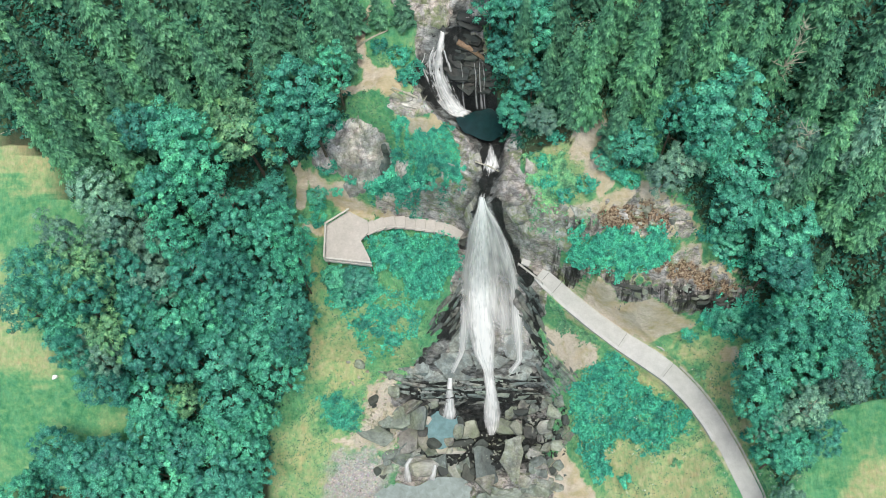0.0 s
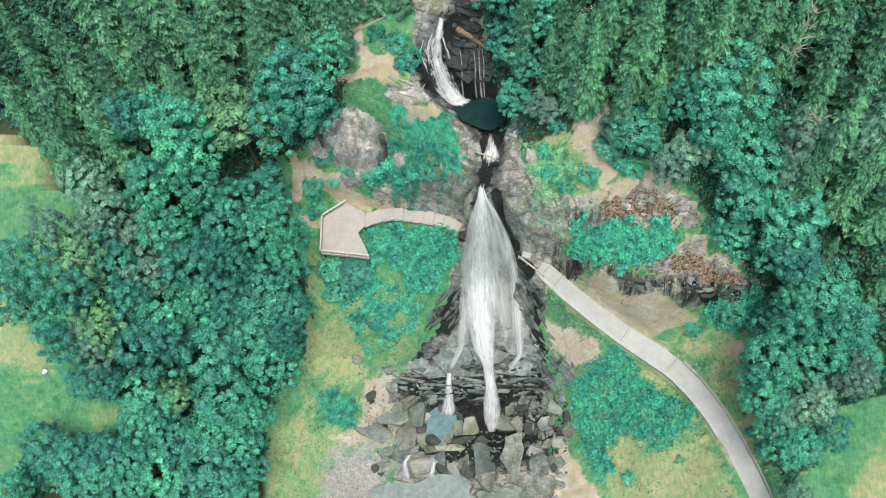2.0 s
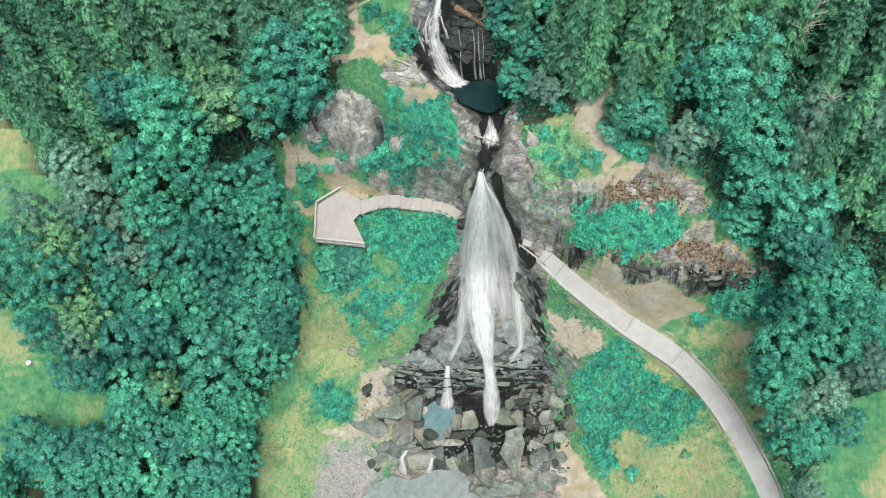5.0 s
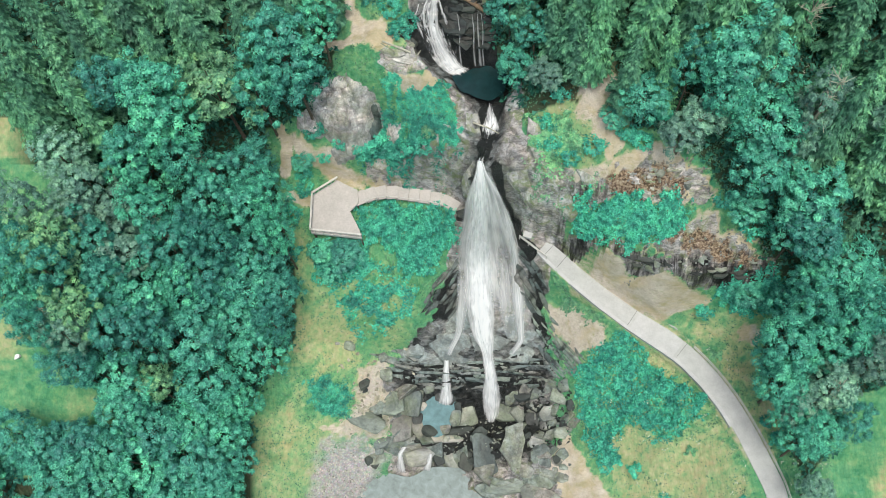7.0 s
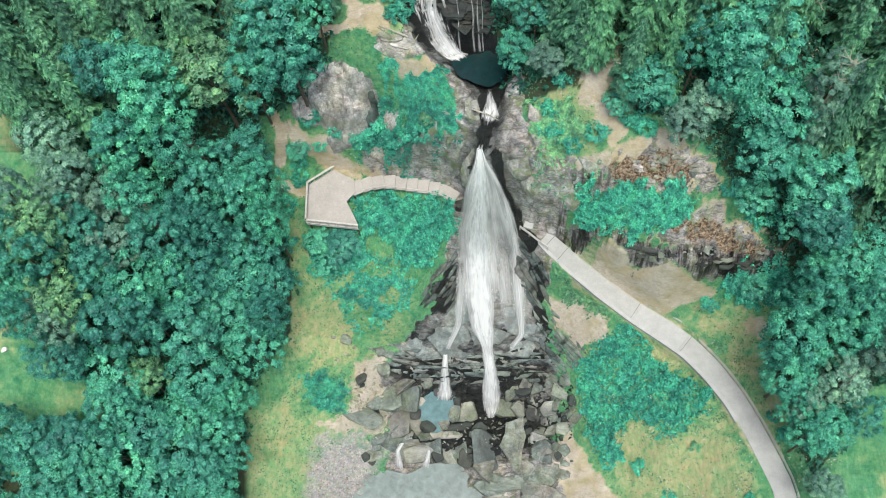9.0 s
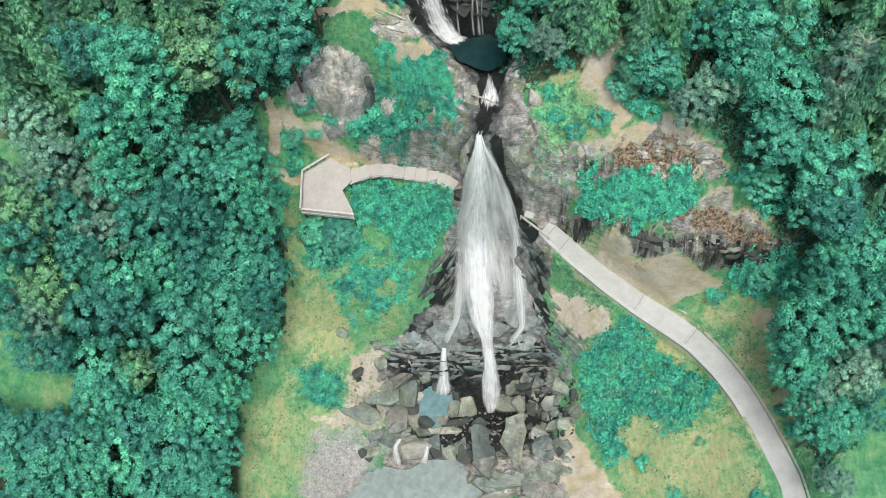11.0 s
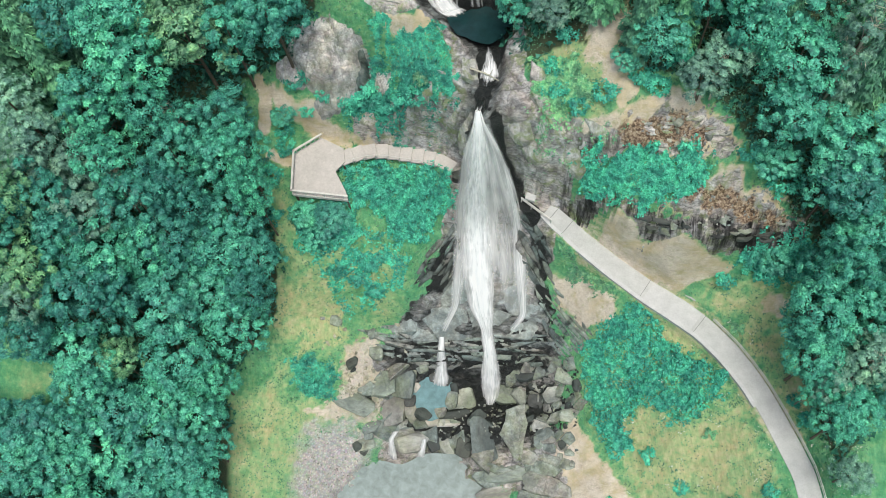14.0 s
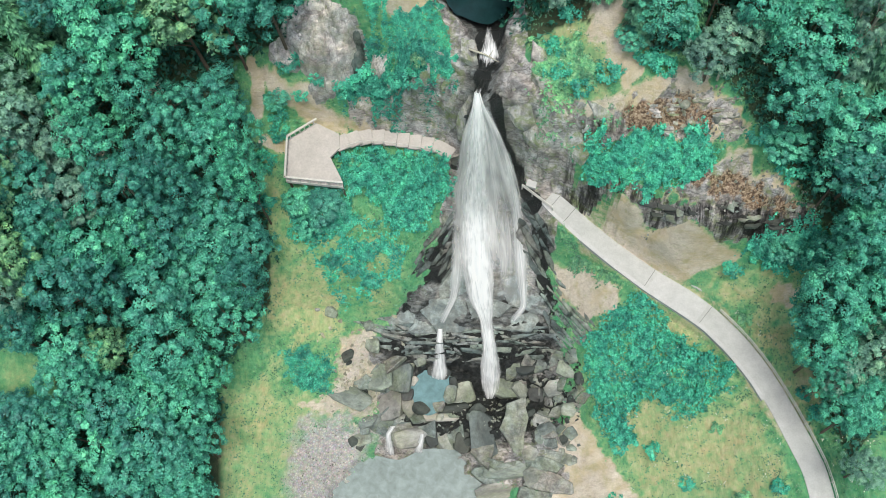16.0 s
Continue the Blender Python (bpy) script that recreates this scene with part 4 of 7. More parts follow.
part("concrete_slab", strip("concrete_slab", RK[bay], RK[bay, 3] * 0.95, -RK[bay, 3] * 0.95, 0.012, 0.1, M_CONCRETE), M_CONCRETE, road, "light concrete bay set in the asphalt")
for y0 in (41.2, 39.9, 33.4, 29.6):
    i = int(np.argmin(np.abs(RK[:, 1] - y0)))
    d = RK[i + 1] - RK[i - 1]
    bm = box(bmesh.new(), (0.045, 2 * RK[i, 3], 0.02), (RK[i, 0], RK[i, 1], RK[i, 2] + 0.012), math.atan2(d[1], d[0]))
    part("joint", bm, M_DARKGAP, road)


def railing(name, pts, label, tall=1.0, gap=1.6, rails=(1.0, 0.55), parent=None, thick=0.05, material=None):
    """Posts with rails along a line of points (x, y, z of the walking level)."""
    material = material or M_RAIL
    own = parent or thing(name, label, "railing")
    pts = [Vector(p) for p in pts]
    run = [0.0]
    for a, b in zip(pts, pts[1:]):
        run.append(run[-1] + (b - a).length)
    n = max(1, round(run[-1] / gap))
    at = []
    for k in range(n + 1):
        s = run[-1] * k / n
        i = min(max(j for j in range(len(run)) if run[j] <= s + 1e-6), len(pts) - 2)
        at.append(pts[i].lerp(pts[i + 1], (s - run[i]) / max(run[i + 1] - run[i], 1e-6)))
    post = mesh_from("post", *tube([(0, 0, -0.25), (0, 0, tall)], [thick, thick], 6), material)
    for p in at:
        o = part("post", post, material, own)
        o.location = p
    for r in rails:
        part("rail", mesh_from("rail", *tube([p + Vector((0, 0, r * tall)) for p in at], [thick * 1.1] * len(at), 6), material), material, own)
    return own


side = (RK[:, 1] < 29.2) & (RK[:, 1] > 2)
line = offset_line(RK[side], RK[side, 3] + 0.05)
railing("path_railing", [(*p, z) for p, z in zip(line[::4], RK[side, 2][::4])], "slim pale handrail along the footpath's upper edge", 0.9, 2.0, (1.0, 0.5), thick=0.045)
bm = box(bmesh.new(), (2.7, 0.5, 0.5), (0, 0, 0.25), 0, 0.04)
bench = tagged(new("stone_bench", bpy.data.meshes.new("stone_bench")), "long low pale stone bench beside the footpath", "bench")
bm.to_mesh(bench.data)
bench.data.materials.append(M_CONCRETE)
bench.matrix_basis = pose(20.6, 32.9, 13.75, 0, 0, -34)


def deck():
    plan = [(-21.4, 43.0), (-21.4, 47.7), (-18.5, 49.6), (-16.1, 48.3), (-15.9, 46.7), (-16.9, 45.6), (-15.7, 43.2), (-15.4, 42.2)]
    base = Vector((-18.4, 45.8, 19.9))
    d = thing("viewing_deck", "angular pale viewing deck with low railings above the slope", "viewing deck", at=base)

    def slab(name, pts, top, thick, material, label=""):
        bm = bmesh.new()
        f = bm.faces.new([bm.verts.new((x - base.x, y - base.y, top)) for x, y in pts])
        r = bmesh.ops.extrude_face_region(bm, geom=[f])
        bmesh.ops.translate(bm, verts=[v for v in r["geom"] if isinstance(v, bmesh.types.BMVert)], vec=(0, 0, -thick))
        bmesh.ops.recalc_face_normals(bm, faces=bm.faces)
        return part(name, bm, material, d, label)

    slab("platform", plan, 0.0, 0.3, M_PLANK)
    mid = Vector((-18.6, 45.8))
    for x, y in plan:
        p = mid.lerp(Vector((x, y)), 0.93)
        g = ground_z(p.x, p.y)
        v, f = tube([(p.x - base.x, p.y - base.y, -0.3), (p.x - base.x, p.y - base.y, min(-0.6, g - base.z - 0.5))], [0.14, 0.14], 8)
        part("support_post", mesh_from("support_post", v, f, M_BARK), M_BARK, d)
    ring = [plan[7], plan[0], plan[1], plan[2]]
    for a, b in zip(ring, ring[1:]):
        va, vb = Vector(a), Vector(b)
        n = (vb - va).normalized()
        out = Vector((n.y, -n.x))
        if (va + out - mid).length < (va - mid).length:
            out = -out
        c = (va + vb) / 2
        bm = box(bmesh.new(), ((vb - va).length + 0.2, 0.22, 0.16), (c.x - base.x, c.y - base.y, 0.95), math.atan2(n.y, n.x), 0.02)
        part("handrail", bm, M_RAIL, d, "broad pale handrail")
        for k in range(6):
            p = va.lerp(vb, (k + 0.5) / 6)
            part("baluster", box(bmesh.new(), (0.1, 0.1, 1.0), (p.x - base.x, p.y - base.y, 0.42), 0), M_RAIL, d)
        part("toe_board", box(bmesh.new(), ((vb - va).length, 0.06, 0.5), (c.x - base.x + out.x * 0.05, c.y - base.y + out.y * 0.05, -0.2), math.atan2(n.y, n.x)), M_RAIL, d)
    return d


deck()

# The boardwalk: separate panels that step down towards the fall.
WK = smooth_line(WALK, 0.1)
walkway = thing("boardwalk", "pale boardwalk of separate panels stepping down towards the fall", "boardwalk")
run, k = 1.25, 0
i = 0
while i + 13 < len(WK) and WK[i, 0] < -6.6:
    a, b = WK[i], WK[i + 12]
    c = (a + b) / 2
    d = b - a
    bm = box(bmesh.new(), (1.42, 1.7, 0.22), (0, 0, -0.11), 0, 0.015)
    o = part("panel", bm, M_PLANK, walkway)
    o.location = (c[0], c[1], c[2] - 0.01 * k + 0.012 * (k % 2))
    o.rotation_euler = (0, 0, math.atan2(d[1], d[0]))
    i, k = i + 13, k + 1
tail = WK[i:][WK[i:, 0] < -4.1]
part("landing", strip("landing", tail, 0.75, -0.75, -0.15, 0.3, M_PLANK), M_PLANK, walkway)
edge = offset_line(WK, -0.95)
railing("walk_rail", [(*p, z) for p, z in zip(edge[10:i + 20:8], WK[10:i + 20:8, 2])], "", 0.9, 1.4, (1.0,), walkway, 0.03)

# Handrail on the wet side of the path by the fall.
railing("fall_railing", [(3.2, 42.7, 17.3), (4.8, 41.4, 17.2), (6.3, 40.2, 16.9)], "pale handrail on the path beside the waterfall", 1.0, 1.2, (1.0, 0.6), thick=0.06)
cab = tagged(new("utility_box", bpy.data.meshes.new("utility_box")), "small pale grey box on the path by the fall", "box")
bm = box(bmesh.new(), (1.1, 0.8, 0.5), (0, 0, 0.25), 0, 0.04)
bm.to_mesh(cab.data)
cab.data.materials.append(M_CONCRETE)
cab.matrix_basis = pose(4.2, 43.0, 17.25, 0, 0, -20)


def log(name, a, b, r, label, material=None, lift=0.15):
    z = [ground_z(*a) + lift, ground_z((a[0] + b[0]) / 2, (a[1] + b[1]) / 2) + lift * 0.6, ground_z(*b) + lift]
    z[1] = max(z[1], (z[0] + z[2]) / 2)
    v, f = tube([(*a, z[0]), ((a[0] + b[0]) / 2 + 0.1, (a[1] + b[1]) / 2 + 0.1, z[1]), (*b, z[2])], [r, r * 0.85, r * 0.55], 8)
    stub = tube([((a[0] + 2 * b[0]) / 3, (a[1] + 2 * b[1]) / 3, z[1]), ((a[0] + 2 * b[0]) / 3 + 0.4, (a[1] + 2 * b[1]) / 3 + 0.5, z[1] + 0.3)], [r * 0.5, r * 0.2], 5)
    v, f = joined([(v, f), stub])
    return tagged(new(name, mesh_from(name, v, f, material or M_DEADWOOD, True)), label, "log")


log("fallen_trunk", (-11.3, 57.6), (-5.8, 55.4), 0.13, "bleached fallen trunk leaning down to the pool")
log("fallen_trunk", (-15.4, 62.6), (-11.6, 63.8), 0.14, "pale stripped trunk lying on the grass")
log("driftwood_log", (-3.6, 62.0), (-0.4, 60.4), 0.35, "thick brown trunk jammed beside the upper cascade", M_BROWNWOOD, 0.4)
log("driftwood_branch", (-1.9, 50.2), (0.9, 49.4), 0.1, "thin pale branch wedged across the chute", None, 0.3)
log("field_pole", (-60.0, 53.4), (-55.2, 54.8), 0.07, "thin white pole lying in the field")
# ---- water ----
def sheet(name, rows, material, cols=24, cling=None, profile=None):
    """A falling sheet: rows of (left point, right point, body), smoothly joined; uv in metres."""
    rows = [(Vector(a), Vector(b), c) for a, b, c in rows]
    n = len(rows)
    key = np.arange(n)
    fine = np.linspace(0, n - 1, (n - 1) * 10 + 1)
    L = np.stack([np.interp(fine, key, [r[0][c] for r in rows]) for c in range(3)], 1)
    R = np.stack([np.interp(fine, key, [r[1][c] for r in rows]) for c in range(3)], 1)
    B = np.interp(fine, key, [r[2] for r in rows])
    for q in (L, R):
        for _ in range(5):
            q[1:-1] = 0.25 * q[:-2] + 0.5 * q[1:-1] + 0.25 * q[2:]
    down = np.concatenate([[0], np.cumsum(np.linalg.norm(np.diff((L + R) / 2, axis=0), axis=1))])
    u = np.linspace(0, 1, cols + 1)
    m = len(fine)
    P = L[:, None] * (1 - u)[None, :, None] + R[:, None] * u[None, :, None]
    bulge = np.sin(np.pi * u) * 0.35 + 0.12 * np.sin(u * 17.0) + 0.07 * np.sin(u * 41 + 1)
    P[:, :, 1] -= bulge[None, :] * np.linalg.norm(R - L, axis=1)[:, None] * 0.14
    if cling is not None:
        P[:, :, 2] = np.maximum(P[:, :, 2], height(P[:, :, 0], P[:, :, 1]) + cling)
    wide = np.linalg.norm(R - L, axis=1)
    U = u[None, :] * 5.0 + 0 * wide[:, None]
    V = np.repeat(down[:, None], cols + 1, 1)
    lie = np.linspace(0, 1, m)
    ends = 1 - 0.45 * np.clip((lie - 0.86) / 0.14, 0, 1) ** 1.5
    fade = (1 - np.abs(2 * u - 1) ** (2.4 if profile is None else 9.0)) * (1 if profile is None else np.interp(u, [q[0] for q in profile], [q[1] for q in profile]))
    body = B[:, None] * fade[None, :] * ends[:, None]
    i = np.arange(m * (cols + 1)).reshape(m, cols + 1)
    f = np.stack([i[:-1, :-1], i[1:, :-1], i[1:, 1:], i[:-1, 1:]], -1).reshape(-1, 4)
    me = mesh_from(name, P.reshape(-1, 3), f, material, True)
    uv = me.uv_layers.new(name="UVMap")
    flat = np.stack([U.ravel(), V.ravel()], 1)[f.ravel()]
    uv.data.foreach_set("uv", flat.astype(np.float32).ravel())
    at = me.attributes.new("body", "FLOAT", "POINT")
    at.data.foreach_set("value", body.ravel().astype(np.float32))
    return me


main_fall = thing("waterfall", "tall white waterfall widening into a thin veil over dark slabs", "waterfall")
CURTAIN = [
    ((-1.5, 46.4, 31.4), (-0.9, 46.3, 31.4), 0.95), ((-1.75, 45.5, 30.3), (-0.5, 45.4, 30.3), 0.92), ((-2.8, 44.4, 27.0), (1.0, 44.3, 27.0), 0.85),
    ((-3.6, 43.2, 22.0), (2.3, 43.0, 22.0), 0.72), ((-4.2, 42.2, 17.0), (3.1, 42.0, 17.0), 0.62), ((-4.5, 41.0, 13.6), (3.7, 40.8, 13.6), 0.56), ((-4.6, 38.8, 11.8), (4.2, 38.6, 11.8), 0.42),
    ((-4.5, 36.4, 9.9), (4.3, 36.2, 9.9), 0.2), ((-4.8, 33.6, 7.6), (3.6, 33.6, 7.6), 0.02)]
part("falling_curtain", sheet("falling_curtain", CURTAIN, M_VEIL, 40, None, [(0, 0.9), (0.15, 0.95), (0.4, 1.1), (0.52, 0.75), (0.7, 0.5), (0.82, 0.8), (0.93, 1.15), (1, 0.9)]), M_VEIL, main_fall)
part("back_curtain", sheet("back_curtain", [
    ((-1.5, 46.2, 31.2), (-0.9, 46.2, 31.2), 0.8), ((-2.5, 44.9, 27.0), (0.8, 44.9, 27.0), 0.6), ((-3.3, 44.0, 20.0), (2.2, 43.8, 20.0), 0.5), ((-3.8, 42.6, 14.4), (3.0, 42.4, 14.4), 0.45), ((-4.0, 39.4, 12.0), (3.6, 39.2, 12.0), 0.3), ((-3.8, 35.4, 9.0), (3.6, 35.2, 9.0), 0.05)], M_VEIL, 30), M_VEIL, main_fall)
CORE = [
    ((-1.45, 46.3, 31.5), (-0.95, 46.2, 31.5), 0.98), ((-1.65, 45.3, 30.2), (-0.65, 45.2, 30.2), 0.95), ((-2.2, 44.0, 26.5), (-0.4, 43.9, 26.5), 0.62), ((-2.8, 42.6, 20.0), (-0.5, 42.4, 20.0), 0.5),
    ((-3.4, 40.8, 14.2), (-0.2, 40.6, 14.2), 0.8), ((-3.5, 37.0, 10.8), (0.1, 36.8, 10.8), 0.95), ((-2.9, 33.6, 8.0), (0.1, 33.4, 8.0), 0.95), ((-1.7, 31.6, 6.0), (-0.2, 31.4, 6.0), 0.75),
    ((-1.4, 29.4, 4.4), (0.2, 29.3, 4.4), 0.9), ((-1.8, 27.0, 1.2), (0.7, 26.9, 1.2), 0.85), ((-1.6, 25.2, -1.0), (0.4, 25.1, -1.0), 0.7), ((-1.2, 24.2, -1.3), (-0.2, 24.2, -1.3), 0.4)]
part("core_stream", sheet("core_stream", CORE, M_FALL, 18), M_FALL, main_fall)
RIGHT = [((1.0, 43.6, 24.0), (1.9, 43.6, 24.0), 0.5), ((1.6, 42.4, 19.0), (2.7, 42.3, 19.0), 0.55), ((2.1, 40.6, 13.9), (3.4, 40.5, 13.9), 0.6), ((2.2, 37.6, 11.4), (3.9, 37.5, 11.4), 0.72), ((2.6, 34.6, 9.0), (4.0, 34.4, 9.0), 0.66),
    ((2.9, 32.8, 7.4), (3.8, 32.6, 7.4), 0.72), ((1.7, 31.6, 6.4), (2.5, 31.2, 6.4), 0.6)]
part("right_strand", sheet("right_strand", RIGHT, M_VEIL, 10), M_VEIL, main_fall)
part("left_strand", sheet("left_strand", [((-4.6, 39.0, 12.2), (-3.2, 39.0, 12.2), 0.2), ((-4.8, 36.2, 10.0), (-3.3, 36.0, 10.0), 0.55), ((-5.0, 33.8, 8.1), (-3.9, 33.6, 8.1), 0.6), ((-6.3, 31.6, 5.9), (-5.5, 31.3, 5.9), 0.6)], M_VEIL, 8), M_VEIL, main_fall)
SPOUT = [((-6.5, 31.0, 4.9), (-5.8, 31.0, 4.9), 0.8), ((-6.8, 29.6, 3.6), (-5.8, 29.5, 3.6), 0.8), ((-7.1, 28.4, 1.3), (-5.7, 28.3, 1.3), 0.75), ((-7.5, 27.2, -0.1), (-5.5, 27.0, -0.1), 0.7), ((-7.6, 26.5, -0.4), (-5.5, 26.3, -0.4), 0.3)]
part("side_spout", sheet("side_spout", SPOUT, M_FALL, 8), M_FALL, main_fall)

upper = thing("upper_cascade", "white cascade tumbling down black rock into a dark pool", "cascade")
CASCADE = [
    ((-5.6, 63.5, 39.6), (-5.0, 63.2, 39.6), 0.8), ((-6.2, 62.2, 38.8), (-4.9, 62.0, 38.8), 0.6), ((-7.8, 61.4, 38.2), (-4.9, 61.2, 38.2), 0.46), ((-8.5, 60.1, 37.4), (-4.4, 60.0, 37.4), 0.46),
    ((-7.6, 58.8, 35.8), (-3.9, 58.9, 35.8), 0.5), ((-6.9, 57.6, 34.4), (-3.2, 58.0, 34.4), 0.55), ((-6.0, 56.7, 33.4), (-2.8, 57.2, 33.2), 0.85), ((-4.9, 56.2, 32.95), (-2.0, 56.9, 32.95), 1.0), ((-4.2, 55.7, 32.93), (-1.6, 56.3, 32.93), 0.15)]
part("cascade_sheet", sheet("cascade_sheet", CASCADE, M_TUMBLE, 24, cling=0.3), M_TUMBLE, upper)
part("cascade_core", sheet("cascade_core", [((-5.6, 63.2, 39.8), (-5.0, 63.0, 39.8), 0.7), ((-6.3, 61.0, 38.2), (-5.4, 60.9, 38.2), 0.5), ((-6.6, 59.4, 36.8), (-5.3, 59.4, 36.8), 0.62), ((-6.0, 58.0, 35.0), (-4.5, 58.2, 35.0), 0.6), ((-5.4, 57.0, 33.7), (-3.4, 57.3, 33.6), 0.9), ((-4.7, 56.4, 33.1), (-2.8, 56.9, 33.1), 0.7)], M_FALL, 10, cling=0.45), M_FALL, upper)
part("head_water", sheet("head_water", [((-3.9, 68.4, 42.6), (-3.4, 68.2, 42.6), 0.5), ((-4.3, 66.8, 42.0), (-3.4, 66.6, 42.0), 0.6), ((-4.6, 65.6, 41.6), (-3.9, 65.4, 41.6), 0.3)], M_VEIL, 8, cling=0.15), M_VEIL, upper)
for a, b, c in (((-7.4, 61.5), (-7.9, 60.2), (-7.0, 58.6)), ((-5.2, 61.4), (-4.7, 60.0), (-4.2, 58.8)), ((-6.4, 61.9), (-7.0, 60.6), (-6.8, 59.2))):
    part("side_strand", sheet("side_strand", [((q[0] - 0.22, q[1], ground_z(*q)), (q[0] + 0.22, q[1], ground_z(*q)), body) for q, body in ((a, 0.5), (b, 0.62), (c, 0.5))], M_TUMBLE, 5, cling=0.5), M_TUMBLE, upper)
for x0, w, lean in ((-3.3, 0.25, 0.1), (-1.8, 0.28, 0.1), (-1.2, 0.3, -0.1), (-0.8, 0.2, 0.1)):
    part("thin_strand", sheet("thin_strand", [((x0, 59.6, 39.4), (x0 + w * 0.5, 59.5, 39.4), 0.3), ((x0 + lean, 58.6, 37.6), (x0 + w + lean, 58.5, 37.6), 0.4), ((x0, 57.8, 35.6), (x0 + w, 57.7, 35.6), 0.35), ((x0 + lean * 0.5, 57.0, 33.2), (x0 + w * 1.5, 56.9, 33.2), 0.6)], M_VEIL, 6), M_VEIL, upper)
part("chute", sheet("chute", [((-0.7, 52.6, 32.9), (0.6, 52.5, 32.9), 0.2), ((-0.6, 51.6, 32.5), (0.7, 51.4, 32.5), 0.6), ((-1.3, 50.2, 32.0), (1.2, 49.9, 32.0), 0.85), ((-1.2, 49.4, 31.7), (0.6, 49.2, 31.7), 0.3), ((-1.1, 48.4, 31.55), (0.0, 48.3, 31.55), 0.1), ((-1.5, 47.0, 31.5), (-0.5, 46.9, 31.5), 0.12), ((-1.55, 46.2, 31.45), (-0.85, 46.1, 31.45), 0.85)], M_TUMBLE, 10), M_TUMBLE, upper)
rapids = thing("rapids", "small white spouts between boulders above the lower pool", "rapids")
part("spout", sheet("spout", [((-12.3, 21.0, -0.7), (-11.5, 21.0, -0.7), 0.55), ((-12.9, 20.2, -1.3), (-12.2, 20.1, -1.3), 0.65), ((-13.0, 18.9, -2.8), (-12.0, 18.7, -2.8), 0.55), ((-12.9, 18.1, -3.0), (-11.9, 18.0, -3.0), 0.3)], M_FALL, 6), M_FALL, rapids)
part("spout", sheet("spout", [((-8.8, 20.2, -1.4), (-8.3, 20.1, -1.4), 0.6), ((-9.3, 19.2, -2.4), (-8.4, 19.0, -2.4), 0.65), ((-9.8, 18.4, -3.0), (-8.6, 18.2, -3.0), 0.4)], M_FALL, 5), M_FALL, rapids)


def pool(name, cx, cy, z, rx, ry, material, label, turn=0.0):
    ring = [(0, 0, 0)]
    for k in range(64):
        a = 2 * math.pi * k / 64
        r = 1 + 0.16 * math.sin(2 * a + cx) + 0.13 * math.sin(3 * a + cy) + 0.04 * math.sin(7 * a + cy) + 0.02 * math.sin(13 * a + cx)
        v = Matrix.Rotation(radians(turn), 3, "Z") @ Vector((rx * r * math.cos(a), ry * r * math.sin(a), 0))
        ring.append(tuple(v))
    me = mesh_from(name, ring, [(0, k + 1, (k + 1) % 64 + 1) for k in range(64)], material, True)
    ob = new(name, me)
    ob.location = (cx, cy, z)
    return tagged(ob, label, "water", kind="structure")


pool("water_plunge", -0.6, 55.2, 32.85, 3.3, 1.95, M_DEEP, "dark teal plunge pool between rock walls", -12)
pool("water_mid", -7.6, 25.2, -0.6, 2.7, 2.3, M_POOL, "small blue-green pool among boulders")
pool("water_low", -10.5, 11.6, -3.1, 12.5, 8.2, M_LOWPOOL, "shallow milky grey-green pool below the boulders")
# ---- boulders and ledges ----
def rock_mesh(seed, material, flat=0.55, points=24, bevel=0.06):
    """An angular block, 1 m across, with a flattish top and worn edges."""
    rng = np.random.default_rng(seed)
    bm = bmesh.new()
    for _ in range(points):
        d = rng.normal(size=3)
        d /= np.abs(d).max() ** 0.75 * np.linalg.norm(d) ** 0.25
        d *= 0.5 * rng.uniform(0.86, 1.06)
        d[2] = min(d[2], 0.5 * flat)
        bm.verts.new(d)
    r = bmesh.ops.convex_hull(bm, input=bm.verts)
    bmesh.ops.delete(bm, geom=[v for v in bm.verts if not v.link_faces], context="VERTS")
    bmesh.ops.dissolve_limit(bm, angle_limit=radians(14), verts=bm.verts, edges=bm.edges)
    if bevel:
        bmesh.ops.bevel(bm, geom=list(bm.edges), offset=bevel, segments=2, profile=0.6, affect="EDGES", clamp_overlap=True)
    bmesh.ops.triangulate(bm, faces=bm.faces)
    for v in bm.verts:
        v.co += 0.03 * noise.noise_vector(v.co * 4.0 + Vector((seed, 0, 0)))
    me = bpy.data.meshes.new("boulder")
    bm.to_mesh(me)
    bm.free()
    me.materials.append(material)
    return me


ROCKS = [rock_mesh(40 + k, M_STONE, 0.5 + 0.05 * (k % 4)) for k in range(9)]
WETROCKS = [rock_mesh(60 + k, M_WETSTONE, 0.5) for k in range(6)]


def boulder(x, y, sx, sy, sz, turn=0.0, tilt=0.0, wet=False, label="", k=0, z=None, name="boulder"):
    me = (WETROCKS if wet else ROCKS)[k % (6 if wet else 9)]
    ob = new(name, me)
    g = ground_z(x, y) if z is None else z
    ob.matrix_basis = pose(x, y, g + sz * 0.22, tilt, tilt * 0.6, turn) @ Matrix.Diagonal((sx, sy, sz, 1))
    return tagged(ob, label or ("dark wet angular boulder in the stream bed" if wet else "grey angular boulder in the stream bed"), "boulder", "boulders of the stream bed")


